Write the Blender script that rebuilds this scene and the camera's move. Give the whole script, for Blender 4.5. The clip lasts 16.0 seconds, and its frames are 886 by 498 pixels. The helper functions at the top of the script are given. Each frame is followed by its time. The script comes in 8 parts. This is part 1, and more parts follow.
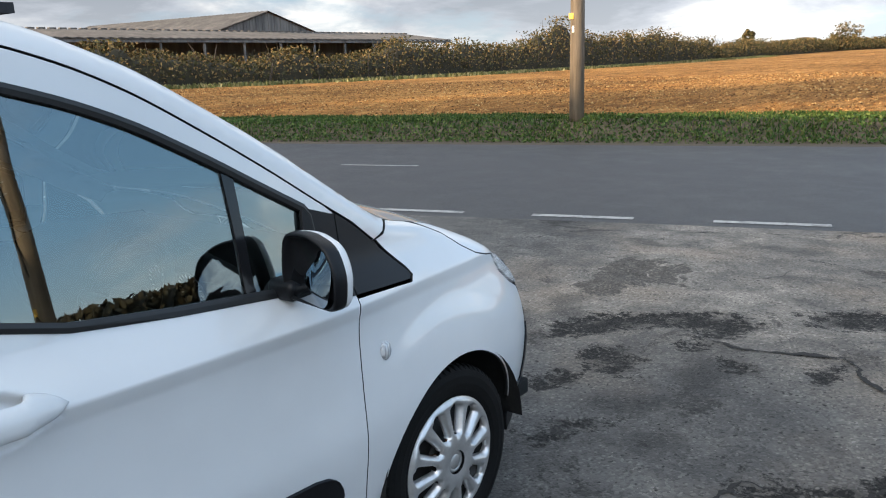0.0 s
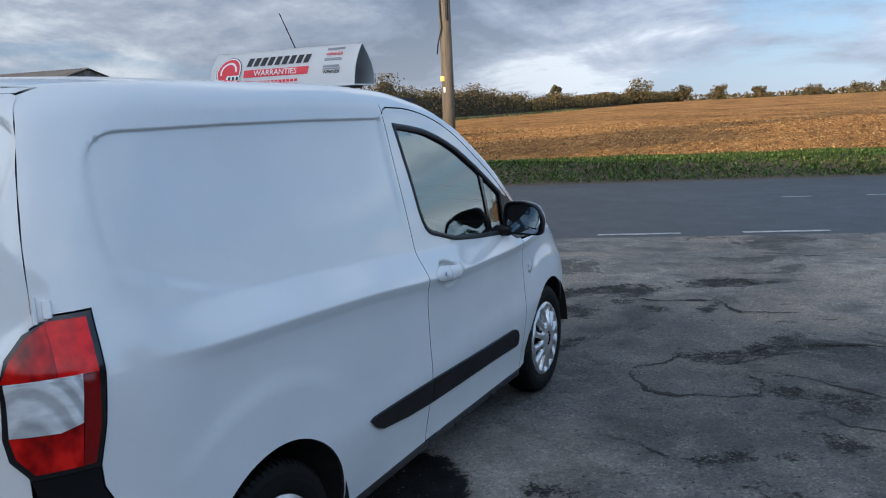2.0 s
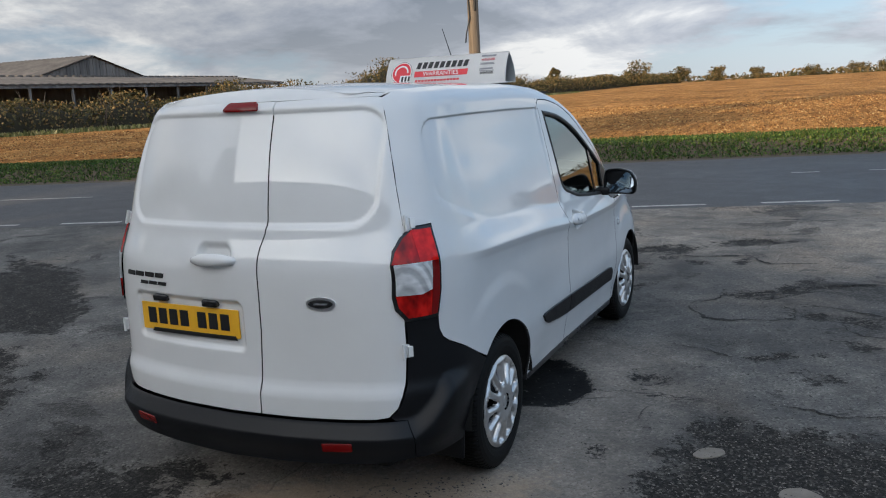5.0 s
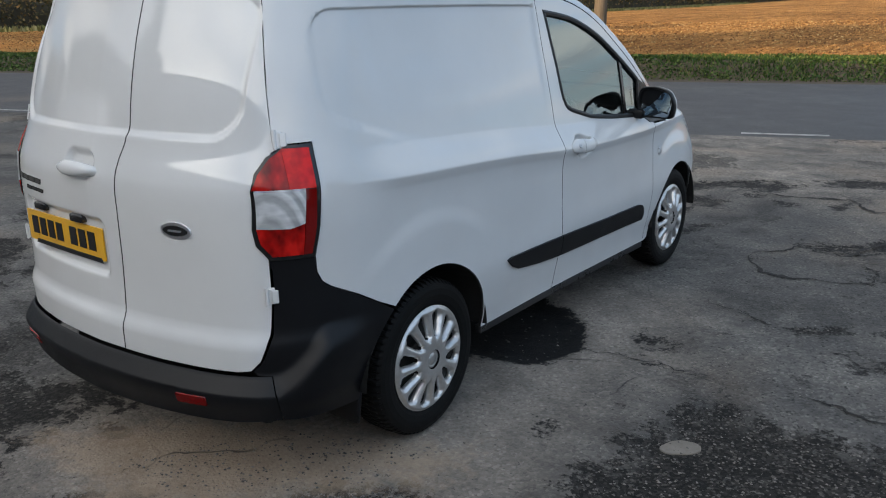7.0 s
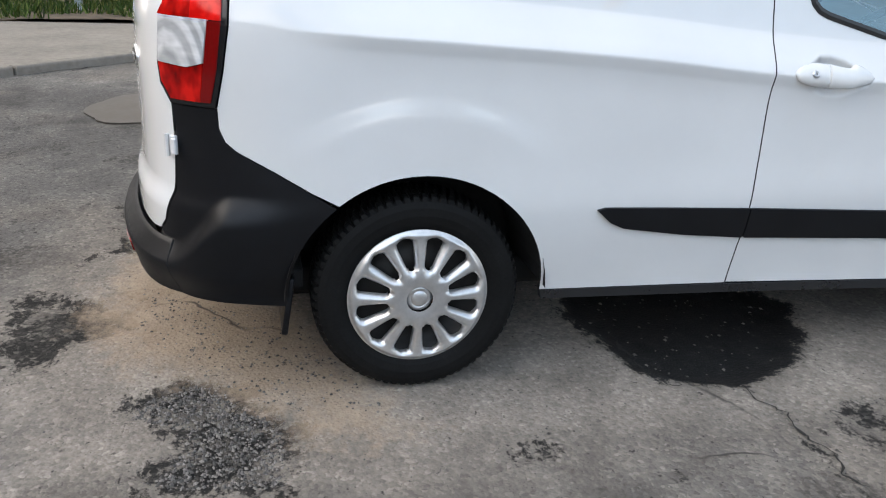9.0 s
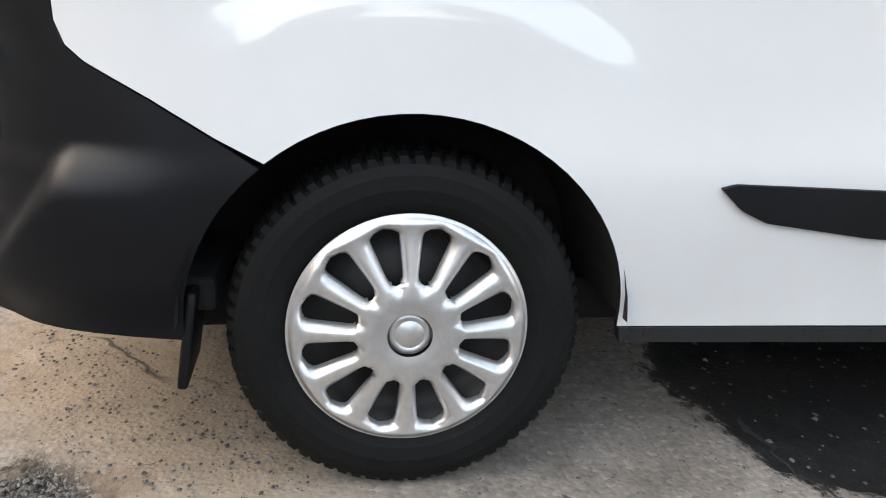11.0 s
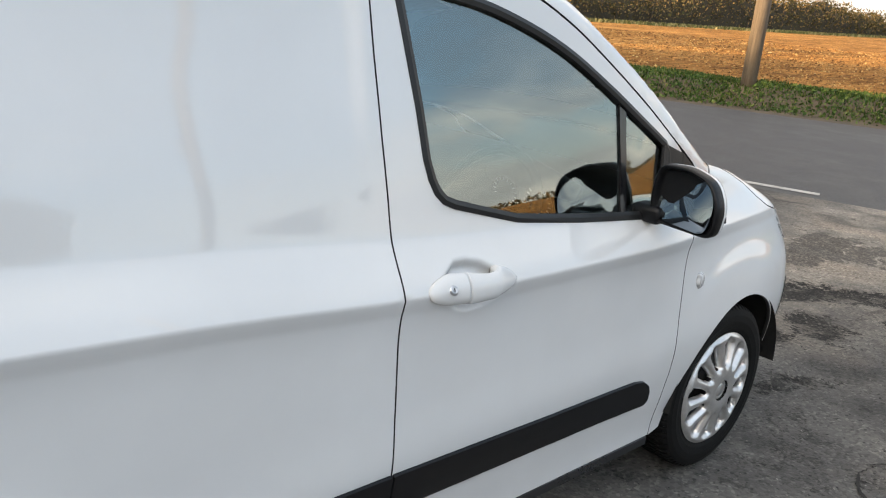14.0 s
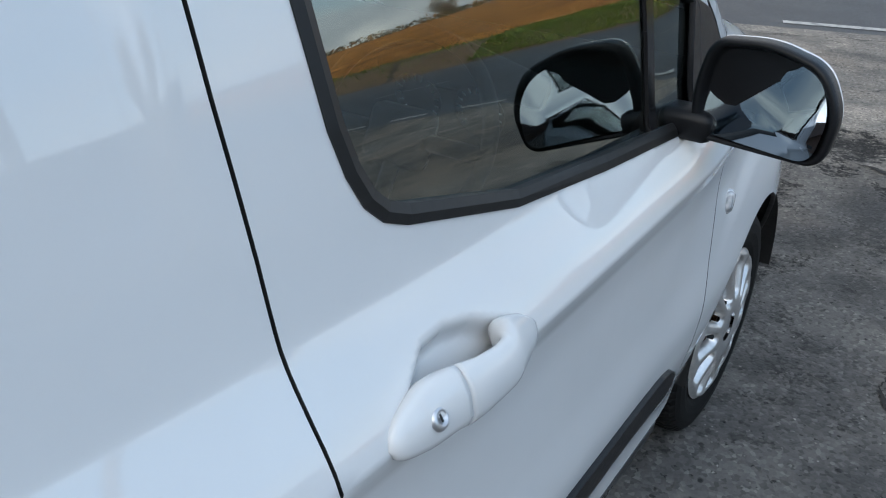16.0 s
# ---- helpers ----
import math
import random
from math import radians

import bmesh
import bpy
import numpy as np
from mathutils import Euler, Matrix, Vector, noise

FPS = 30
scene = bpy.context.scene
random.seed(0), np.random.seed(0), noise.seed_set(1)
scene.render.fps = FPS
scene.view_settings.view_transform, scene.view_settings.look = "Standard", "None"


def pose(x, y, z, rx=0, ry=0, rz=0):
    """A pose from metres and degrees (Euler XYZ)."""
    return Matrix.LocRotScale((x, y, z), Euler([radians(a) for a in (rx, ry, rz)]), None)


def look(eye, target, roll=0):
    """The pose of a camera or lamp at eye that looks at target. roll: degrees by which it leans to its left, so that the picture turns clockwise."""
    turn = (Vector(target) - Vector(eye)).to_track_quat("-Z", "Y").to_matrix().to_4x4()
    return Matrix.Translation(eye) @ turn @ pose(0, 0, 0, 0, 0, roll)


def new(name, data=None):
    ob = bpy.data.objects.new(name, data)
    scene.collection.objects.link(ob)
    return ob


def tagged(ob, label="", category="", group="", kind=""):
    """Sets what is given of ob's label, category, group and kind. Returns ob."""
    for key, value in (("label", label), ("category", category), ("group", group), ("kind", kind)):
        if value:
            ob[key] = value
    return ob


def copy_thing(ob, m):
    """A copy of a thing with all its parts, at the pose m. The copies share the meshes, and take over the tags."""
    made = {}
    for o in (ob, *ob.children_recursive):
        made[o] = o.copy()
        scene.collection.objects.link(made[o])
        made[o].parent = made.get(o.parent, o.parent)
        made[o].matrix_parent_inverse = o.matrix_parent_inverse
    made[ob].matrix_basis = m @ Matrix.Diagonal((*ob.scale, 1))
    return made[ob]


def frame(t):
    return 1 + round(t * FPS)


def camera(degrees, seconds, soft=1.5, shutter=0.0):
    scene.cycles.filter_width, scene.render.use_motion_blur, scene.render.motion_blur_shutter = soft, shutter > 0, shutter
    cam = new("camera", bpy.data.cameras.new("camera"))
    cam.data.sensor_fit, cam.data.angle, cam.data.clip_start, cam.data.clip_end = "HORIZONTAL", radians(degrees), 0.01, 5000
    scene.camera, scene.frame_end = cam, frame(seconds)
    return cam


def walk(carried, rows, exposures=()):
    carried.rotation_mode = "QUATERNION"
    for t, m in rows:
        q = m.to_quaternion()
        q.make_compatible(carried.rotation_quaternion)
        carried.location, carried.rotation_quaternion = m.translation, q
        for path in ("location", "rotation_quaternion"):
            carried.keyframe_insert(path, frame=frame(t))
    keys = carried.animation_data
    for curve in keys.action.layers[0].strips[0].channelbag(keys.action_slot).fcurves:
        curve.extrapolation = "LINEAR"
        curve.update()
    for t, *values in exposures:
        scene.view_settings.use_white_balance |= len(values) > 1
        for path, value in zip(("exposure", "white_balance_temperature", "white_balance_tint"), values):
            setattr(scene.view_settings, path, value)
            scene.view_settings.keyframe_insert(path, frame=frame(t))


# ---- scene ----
import collections
from mathutils import geometry

cam = camera(57.8, 16.0, 1.1)
PATH = [
    (0, (2.229, 0.680, 1.508), (1.024, 2.212, 1.060), -1.8),
    (0.5, (2.240, 0.036, 1.550), (1.184, 1.704, 1.229), -2.1),
    (1, (2.259, -0.611, 1.546), (1.297, 1.114, 1.229), -1.3),
    (1.5, (2.206, -1.182, 1.570), (1.308, 0.569, 1.213), -1.8),
    (2, (2.219, -1.710, 1.579), (1.364, 0.067, 1.245), -2.4),
    (2.5, (2.218, -2.188, 1.633), (1.390, -0.398, 1.304), -2.0),
    (3, (2.134, -2.605, 1.626), (1.328, -0.814, 1.252), -3.0),
    (3.5, (2.161, -2.906, 1.635), (1.282, -1.152, 1.252), -2.6),
    (4, (2.119, -3.108, 1.663), (1.266, -1.337, 1.293), -2.4),
    (4.2, (2.072, -3.183, 1.665), (1.245, -1.400, 1.295), -2.4),
    (6.3, (2.232, -2.813, 1.603), (1.274, -1.112, 1.170), -2.4),
    (6.5, (2.329, -2.675, 1.597), (1.345, -1.012, 1.080), -1.7),
    (7, (2.495, -2.215, 1.572), (1.372, -0.665, 0.992), -0.9),
    (7.5, (2.704, -1.750, 1.550), (1.357, -0.402, 0.944), 1.1),
    (8, (2.865, -1.246, 1.441), (1.285, -0.191, 0.817), 0.0),
    (8.5, (2.889, -0.796, 1.344), (1.139, -0.053, 0.724), 0.7),
    (9, (2.855, -0.445, 1.278), (1.052, 0.007, 0.541), 2.8),
    (9.2, (2.760, -0.390, 1.307), (0.972, 0.034, 0.516), 3.6),
    (11.5, (2.017, -0.128, 0.775), (0.121, 0.15, 0.203), 2.2),
    (12, (2.083, -0.16, 0.796), (0.201, 0.142, 0.188), 2.8),
    (12.5, (2.259, -0.197, 1.04), (0.464, 0.18, 0.242), 2.3),
    (13, (2.307, -0.132, 1.337), (0.589, 0.436, 0.486), 0.3),
    (13.5, (2.262, -0.039, 1.401), (0.621, 0.885, 0.728), 0.4),
    (14, (1.954, 0.026, 1.518), (0.581, 1.350, 0.918), 4.8),
    (14.5, (1.730, -0.030, 1.529), (0.555, 1.447, 0.868), 1.7),
    (15, (1.547, 0.134, 1.497), (0.497, 1.674, 0.772), 2.6),
    (15.5, (1.342, 0.427, 1.439), (0.311, 1.931, 0.617), 2.4),
    (16, (1.179, 0.645, 1.417), (0.201, 2.117, 0.481), 1.6),
]
EXPOSURES = [(0.0, 0.72, 6000, 10), (0.5, 0.30, 5700, 10), (1.5, 0.05, 5300, 10), (2.5, 0.10, 5400, 10), (3.5, 0.12, 5700, 10), (4.0, 0.10, 5800, 10), (6.5, 0.12, 6000, 11), (7.0, 0.25, 6100, 11), (8.0, 0.76, 6300, 12), (9.0, 1.29, 6700, 14), (11.5, 1.76, 7250, 16), (12.5, 1.74, 7300, 17), (13.5, 1.27, 7350, 16), (14.5, 0.80, 6650, 11), (15.0, 0.80, 6400, 10), (16.0, 0.72, 6000, 10)]
walk(cam, [(t, look(eye, target, roll)) for t, eye, target, roll in PATH], EXPOSURES)

# ---- world and sun: late afternoon, broken cloud, low sun behind the van ----
SUN_AZ, SUN_EL = radians(200.0), radians(13.0)   # clockwise from +y
SUN_DIR = Vector((math.sin(SUN_AZ) * math.cos(SUN_EL), math.cos(SUN_AZ) * math.cos(SUN_EL), math.sin(SUN_EL)))
world = bpy.data.worlds.new("sky")
scene.world = world
world.use_nodes = True
wn, wl = world.node_tree.nodes, world.node_tree.links
wn.clear()
w_out = wn.new("ShaderNodeOutputWorld")
w_bg = wn.new("ShaderNodeBackground")
w_bg.inputs["Strength"].default_value = 0.058
w_sky = wn.new("ShaderNodeTexSky")
w_sky.sky_type = "NISHITA"
w_sky.sun_disc = False
w_sky.sun_elevation, w_sky.sun_rotation = SUN_EL, SUN_AZ
w_sky.altitude, w_sky.air_density, w_sky.dust_density, w_sky.ozone_density = 60, 1.0, 0.6, 1.5
w_co = wn.new("ShaderNodeTexCoord")
w_sep = wn.new("ShaderNodeSeparateXYZ")
wl.new(w_co.outputs["Generated"], w_sep.inputs[0])
# clouds on a flat layer: direction divided by its height
w_h = wn.new("ShaderNodeMath")
w_h.operation, w_h.use_clamp = "MAXIMUM", False
wl.new(w_sep.outputs["Z"], w_h.inputs[0])
w_h.inputs[1].default_value = 0.0
w_h2 = wn.new("ShaderNodeMath")
w_h2.operation = "ADD"
wl.new(w_h.outputs[0], w_h2.inputs[0])
w_h2.inputs[1].default_value = 0.24
w_div = wn.new("ShaderNodeVectorMath")
w_div.operation = "DIVIDE"
w_comb = wn.new("ShaderNodeCombineXYZ")
for k in range(3):
    wl.new(w_h2.outputs[0], w_comb.inputs[k])
wl.new(w_co.outputs["Generated"], w_div.inputs[0])
wl.new(w_comb.outputs[0], w_div.inputs[1])


def w_noise(scale, detail, rough, offset):
    m = wn.new("ShaderNodeMapping")
    m.inputs["Location"].default_value = offset
    wl.new(w_div.outputs[0], m.inputs["Vector"])
    n = wn.new("ShaderNodeTexNoise")
    n.inputs["Scale"].default_value, n.inputs["Detail"].default_value, n.inputs["Roughness"].default_value = scale, detail, rough
    n.inputs["Distortion"].default_value = 0.25
    wl.new(m.outputs[0], n.inputs["Vector"])
    return n


def w_ramp(src, stops):
    r = wn.new("ShaderNodeValToRGB")
    while len(r.color_ramp.elements) < len(stops):
        r.color_ramp.elements.new(0.5)
    for e, (p, c) in zip(r.color_ramp.elements, stops):
        e.position, e.color = p, (*c, 1)
    wl.new(src, r.inputs[0])
    return r


w_mask = w_ramp(w_noise(0.85, 9, 0.58, (3.1, 0.4, 0.0)).outputs["Fac"], [(0.38, (0, 0, 0)), (0.47, (1, 1, 1))])
w_tone = w_ramp(w_noise(1.15, 10, 0.6, (7.3, 2.2, 0.0)).outputs["Fac"], [(0.37, (2.9, 3.3, 3.8)), (0.45, (4.8, 5.1, 5.6)), (0.52, (7.4, 7.4, 7.3)), (0.60, (12.4, 11.8, 10.6))])
w_mix = wn.new("ShaderNodeMix")
w_mix.data_type = "RGBA"
# the cover opens to clear blue high up and over the road to the right
w_open = wn.new("ShaderNodeVectorMath")
w_open.operation = "DOT_PRODUCT"
w_open.inputs[1].default_value = (0.70, 0.22, 0.68)
wl.new(w_co.outputs["Generated"], w_open.inputs[0])
w_gap = wn.new("ShaderNodeMapRange")
w_gap.interpolation_type = "SMOOTHSTEP"
w_gap.inputs["From Min"].default_value, w_gap.inputs["From Max"].default_value = 0.45, 0.85
w_gap.inputs["To Min"].default_value, w_gap.inputs["To Max"].default_value = 1.0, 0.34
wl.new(w_open.outputs["Value"], w_gap.inputs["Value"])
w_cover = wn.new("ShaderNodeMath")
w_cover.operation = "MULTIPLY"
wl.new(w_mask.outputs[0], w_cover.inputs[0])
wl.new(w_gap.outputs[0], w_cover.inputs[1])
wl.new(w_cover.outputs[0], w_mix.inputs["Factor"])
w_blue = wn.new("ShaderNodeMix")          # clear patches: the physical sky with thin high haze
w_blue.data_type = "RGBA"
w_blue.inputs["Factor"].default_value = 0.5
w_blue.inputs["B"].default_value = (3.5, 6.0, 8.8, 1)
wl.new(w_sky.outputs[0], w_blue.inputs["A"])
wl.new(w_blue.outputs["Result"], w_mix.inputs["A"])
wl.new(w_tone.outputs[0], w_mix.inputs["B"])
# haze near the horizon, and cloud lit more strongly towards the sun
w_haze = wn.new("ShaderNodeMapRange")
w_haze.inputs["From Min"].default_value, w_haze.inputs["From Max"].default_value = 0.0, 0.16
w_haze.inputs["To Min"].default_value, w_haze.inputs["To Max"].default_value = 0.5, 0.0
wl.new(w_sep.outputs["Z"], w_haze.inputs["Value"])
w_hmix = wn.new("ShaderNodeMix")
w_hmix.data_type = "RGBA"
w_hmix.inputs["B"].default_value = (8.7, 8.3, 7.6, 1)
wl.new(w_haze.outputs[0], w_hmix.inputs["Factor"])
wl.new(w_mix.outputs["Result"], w_hmix.inputs["A"])
w_dot = wn.new("ShaderNodeVectorMath")
w_dot.operation = "DOT_PRODUCT"
w_dot.inputs[1].default_value = (0.30, -0.92, 0.26)
wl.new(w_co.outputs["Generated"], w_dot.inputs[0])
w_lit = wn.new("ShaderNodeMapRange")
w_lit.interpolation_type = "SMOOTHSTEP"
w_lit.inputs["From Min"].default_value, w_lit.inputs["From Max"].default_value = -0.3, 1.0
w_lit.inputs["To Min"].default_value, w_lit.inputs["To Max"].default_value = 1.45, 2.7
wl.new(w_dot.outputs["Value"], w_lit.inputs["Value"])
w_scale = wn.new("ShaderNodeVectorMath")
w_scale.operation = "SCALE"
wl.new(w_hmix.outputs["Result"], w_scale.inputs[0])
w_side = wn.new("ShaderNodeMapRange")      # thinner, brighter cloud to the right
w_side.interpolation_type = "SMOOTHSTEP"
w_side.inputs["From Min"].default_value, w_side.inputs["From Max"].default_value = -0.7, 0.25
w_side.inputs["To Min"].default_value, w_side.inputs["To Max"].default_value = 0.74, 1.22
wl.new(w_sep.outputs["X"], w_side.inputs["Value"])
w_both = wn.new("ShaderNodeMath")
w_both.operation = "MULTIPLY"
wl.new(w_lit.outputs[0], w_both.inputs[0])
wl.new(w_side.outputs[0], w_both.inputs[1])
wl.new(w_both.outputs[0], w_scale.inputs["Scale"])
w_sun = wn.new("ShaderNodeVectorMath")     # cloud glowing round the veiled sun
w_sun.operation = "DOT_PRODUCT"
w_sun.inputs[1].default_value = SUN_DIR
wl.new(w_co.outputs["Generated"], w_sun.inputs[0])
w_glow = w_ramp(w_sun.outputs["Value"], [(0.70, (0, 0, 0)), (0.88, (8.5, 8.1, 7.3)), (0.96, (30, 28, 24)), (1.0, (75, 68, 56))])
w_add = wn.new("ShaderNodeVectorMath")
w_add.operation = "ADD"
wl.new(w_scale.outputs[0], w_add.inputs[0])
wl.new(w_glow.outputs[0], w_add.inputs[1])
wl.new(w_add.outputs[0], w_bg.inputs["Color"])
wl.new(w_bg.outputs[0], w_out.inputs[0])

sun = new("sun", bpy.data.lights.new("sun", "SUN"))
sun.data.energy, sun.data.angle, sun.data.color = 4.6, radians(0.6), (1.0, 0.72, 0.40)
sun.matrix_world = look(SUN_DIR * 100, (0, 0, 0))

# ---- materials ----
class Mat:
    """A node material with a Principled shader and small helpers to add textures."""

    def __init__(self, name, color=(0.5, 0.5, 0.5), rough=0.5, metal=0.0, coat=0.0, spec=0.5):
        self.m = bpy.data.materials.new(name)
        self.m.use_nodes = True
        self.t = self.m.node_tree
        self.b = self.t.nodes["Principled BSDF"]
        self.b.inputs["Base Color"].default_value = (*color, 1)
        self.b.inputs["Roughness"].default_value = rough
        self.b.inputs["Metallic"].default_value = metal
        self.b.inputs["Coat Weight"].default_value = coat
        self.b.inputs["Coat Roughness"].default_value = 0.02
        self.b.inputs["Coat IOR"].default_value = 1.7
        self.b.inputs["Specular IOR Level"].default_value = spec
        self.co = self.t.nodes.new("ShaderNodeTexCoord").outputs["Object"]

    def link(self, a, b):
        self.t.links.new(a, b)

    def noise(self, scale, detail=4, rough=0.55, distort=0.0, stretch=None):
        n = self.t.nodes.new("ShaderNodeTexNoise")
        n.inputs["Scale"].default_value, n.inputs["Detail"].default_value = scale, detail
        n.inputs["Roughness"].default_value, n.inputs["Distortion"].default_value = rough, distort
        if stretch:
            mp = self.t.nodes.new("ShaderNodeMapping")
            mp.inputs["Scale"].default_value = stretch
            self.link(self.co, mp.inputs[0])
            self.link(mp.outputs[0], n.inputs["Vector"])
        else:
            self.link(self.co, n.inputs["Vector"])
        return n.outputs["Fac"]

    def voronoi(self, scale, feature="F1", warp=0.0, rnd=1.0):
        v = self.t.nodes.new("ShaderNodeTexVoronoi")
        v.feature = feature
        v.inputs["Scale"].default_value = scale
        v.inputs["Randomness"].default_value = rnd
        if warp:
            n = self.t.nodes.new("ShaderNodeTexNoise")
            n.inputs["Scale"].default_value, n.inputs["Detail"].default_value = scale * 1.7, 5
            self.link(self.co, n.inputs["Vector"])
            mx = self.t.nodes.new("ShaderNodeVectorMath")
            mx.operation = "MULTIPLY_ADD"
            mx.inputs[1].default_value = (warp, warp, warp)
            self.link(n.outputs["Color"], mx.inputs[0])
            self.link(self.co, mx.inputs[2])
            self.link(mx.outputs[0], v.inputs["Vector"])
        else:
            self.link(self.co, v.inputs["Vector"])
        return v

    def ramp(self, src, stops):
        r = self.t.nodes.new("ShaderNodeValToRGB")
        while len(r.color_ramp.elements) < len(stops):
            r.color_ramp.elements.new(0.5)
        for e, (p, c) in zip(r.color_ramp.elements, stops):
            c = (c, c, c) if isinstance(c, (int, float)) else c
            e.position, e.color = p, (*c, 1)
        self.link(src, r.inputs[0])
        return r.outputs[0]

    def mix(self, fac, a, b, mode="MIX"):
        n = self.t.nodes.new("ShaderNodeMix")
        n.data_type, n.blend_type = "RGBA", mode
        for sock, v in (("Factor", fac), ("A", a), ("B", b)):
            if isinstance(v, (int, float)):
                n.inputs[sock].default_value = v if sock == "Factor" else (v, v, v, 1)
            elif isinstance(v, tuple):
                n.inputs[sock].default_value = (*v, 1)
            else:
                self.link(v, n.inputs[sock])
        return n.outputs["Result"]

    def color(self, src):
        self.link(src, self.b.inputs["Base Color"])
        return self

    def rough(self, src):
        self.link(src, self.b.inputs["Roughness"])
        return self

    def bump(self, src, strength=0.3, dist=0.01):
        n = self.t.nodes.new("ShaderNodeBump")
        n.inputs["Strength"].default_value, n.inputs["Distance"].default_value = strength, dist
        self.link(src, n.inputs["Height"])
        self.link(n.outputs[0], self.b.inputs["Normal"])
        return self

    def random(self):
        return self.t.nodes.new("ShaderNodeObjectInfo").outputs["Random"]

    def island(self):
        return self.t.nodes.new("ShaderNodeNewGeometry").outputs["Random Per Island"]


def plain(name, color, rough, metal=0.0, coat=0.0, vary=0.12, scale=8.0, bump=0.0, bscale=60.0):
    """A material with a little tone and gloss variation at two scales."""
    m = Mat(name, color, rough, metal, coat)
    lo, hi = tuple(c * (1 - vary) for c in color), tuple(min(1, c * (1 + vary)) for c in color)
    n = m.mix(0.35, m.noise(scale, 5), m.noise(scale * 9, 3))
    m.color(m.ramp(n, [(0.3, lo), (0.7, hi)]))
    m.rough(m.ramp(n, [(0.3, max(0, rough - 0.05)), (0.7, min(1, rough + 0.08))]))
    if bump:
        m.bump(m.noise(bscale, 4), bump, 0.004)
    return m


paint = Mat("white_paint", (0.80, 0.80, 0.79), 0.32, 0, 1.0)
paint.color(paint.ramp(paint.noise(2.5, 6), [(0.3, (0.655, 0.655, 0.65)), (0.7, (0.70, 0.70, 0.695))]))
paint.b.inputs["Specular IOR Level"].default_value = 0.0
paint.bump(paint.noise(900, 1), 0.015, 0.0005)
trim_black = plain("black_plastic", (0.0065, 0.007, 0.0085), 0.38, vary=0.2, scale=6, bump=0.12, bscale=900)
satin_black = plain("satin_black", (0.014, 0.015, 0.017), 0.28, vary=0.2)
gloss_black = plain("gloss_black", (0.012, 0.012, 0.013), 0.12, vary=0.1)
trim_black.b.inputs["Specular IOR Level"].default_value = 0.25
rubber_and_gap_shade = plain("rubber_and_gap_shade", (0.012, 0.012, 0.012), 0.45)
dark_inside = plain("dark_inside", (0.006, 0.006, 0.006), 0.9)
liner = plain("arch_liner", (0.008, 0.008, 0.008), 0.85, bump=0.4, bscale=120)
tyre_rubber = Mat("tyre_rubber", (0.014, 0.014, 0.014), 0.62)
tyre_rubber.b.inputs["Specular IOR Level"].default_value = 0.14
tn = tyre_rubber.mix(0.5, tyre_rubber.noise(14, 5), tyre_rubber.noise(120, 3))
tyre_rubber.color(tyre_rubber.ramp(tn, [(0.35, (0.0045, 0.0045, 0.0045)), (0.62, (0.008, 0.008, 0.008)), (0.8, (0.022, 0.020, 0.017))])).bump(tyre_rubber.noise(300, 3), 0.15, 0.002)
silver = Mat("silver_wheel_paint", (0.62, 0.61, 0.60), 0.33, 0.75, 0.3)
silver.color(silver.ramp(silver.noise(60, 5), [(0.3, (0.56, 0.55, 0.54)), (0.7, (0.66, 0.65, 0.64))]))
silver.bump(silver.noise(1500, 1), 0.03, 0.0005)
steel_dark = plain("dark_steel", (0.03, 0.028, 0.027), 0.5, 0.6)
rust = plain("rusty_steel", (0.12, 0.05, 0.02), 0.8, vary=0.4)
chrome = plain("chrome", (0.82, 0.83, 0.85), 0.28, 1.0, vary=0.03)
zinc = plain("zinc_steel", (0.55, 0.56, 0.58), 0.3, 0.8, vary=0.1, scale=60)
red_lens = Mat("red_lens", (0.45, 0.004, 0.003), 0.12, 0, 0.0, 0.35)
red_lens.color(red_lens.ramp(red_lens.noise(22, 2, stretch=(1, 1, 0.6)), [(0.32, (0.13, 0.001, 0.001)), (0.50, (0.34, 0.003, 0.002)), (0.66, (0.60, 0.010, 0.006))]))
red_bright = Mat("bright_red_lens", (0.66, 0.006, 0.004), 0.10, 0, 0.0, 0.35)
red_bright.color(red_bright.ramp(red_bright.noise(26, 2), [(0.35, (0.50, 0.003, 0.002)), (0.65, (0.78, 0.012, 0.008))]))
red_dark = plain("dark_red_lens", (0.16, 0.002, 0.002), 0.10, coat=0.0)
clear_lens = Mat("clear_lens", (0.5, 0.51, 0.52), 0.10, 0.1, 0.3)
cl_wave = clear_lens.t.nodes.new("ShaderNodeTexWave")
cl_wave.bands_direction = "DIAGONAL"
cl_wave.inputs["Scale"].default_value, cl_wave.inputs["Distortion"].default_value = 55, 0.2
cl_map = clear_lens.t.nodes.new("ShaderNodeMapping")
cl_map.inputs["Scale"].default_value = (1, -1, 0)
clear_lens.link(clear_lens.co, cl_map.inputs[0])
clear_lens.link(cl_map.outputs[0], cl_wave.inputs["Vector"])
cl_n = clear_lens.ramp(clear_lens.noise(24, 2, stretch=(0.5, 0.5, 1.6)), [(0.36, (0.50, 0.505, 0.51)), (0.50, (0.58, 0.585, 0.59)), (0.66, (0.70, 0.70, 0.70))])
clear_lens.color(clear_lens.mix(0.45, cl_n, clear_lens.mix(1.0, cl_n, clear_lens.ramp(cl_wave.outputs["Fac"], [(0.2, 0.35), (0.8, 1.3)]), "MULTIPLY")))
clear_lens.bump(cl_wave.outputs["Fac"], 0.35, 0.003)
plate_yellow = plain("plate_yellow", (0.80, 0.42, 0.015), 0.3, coat=0.4, vary=0.06, scale=20)
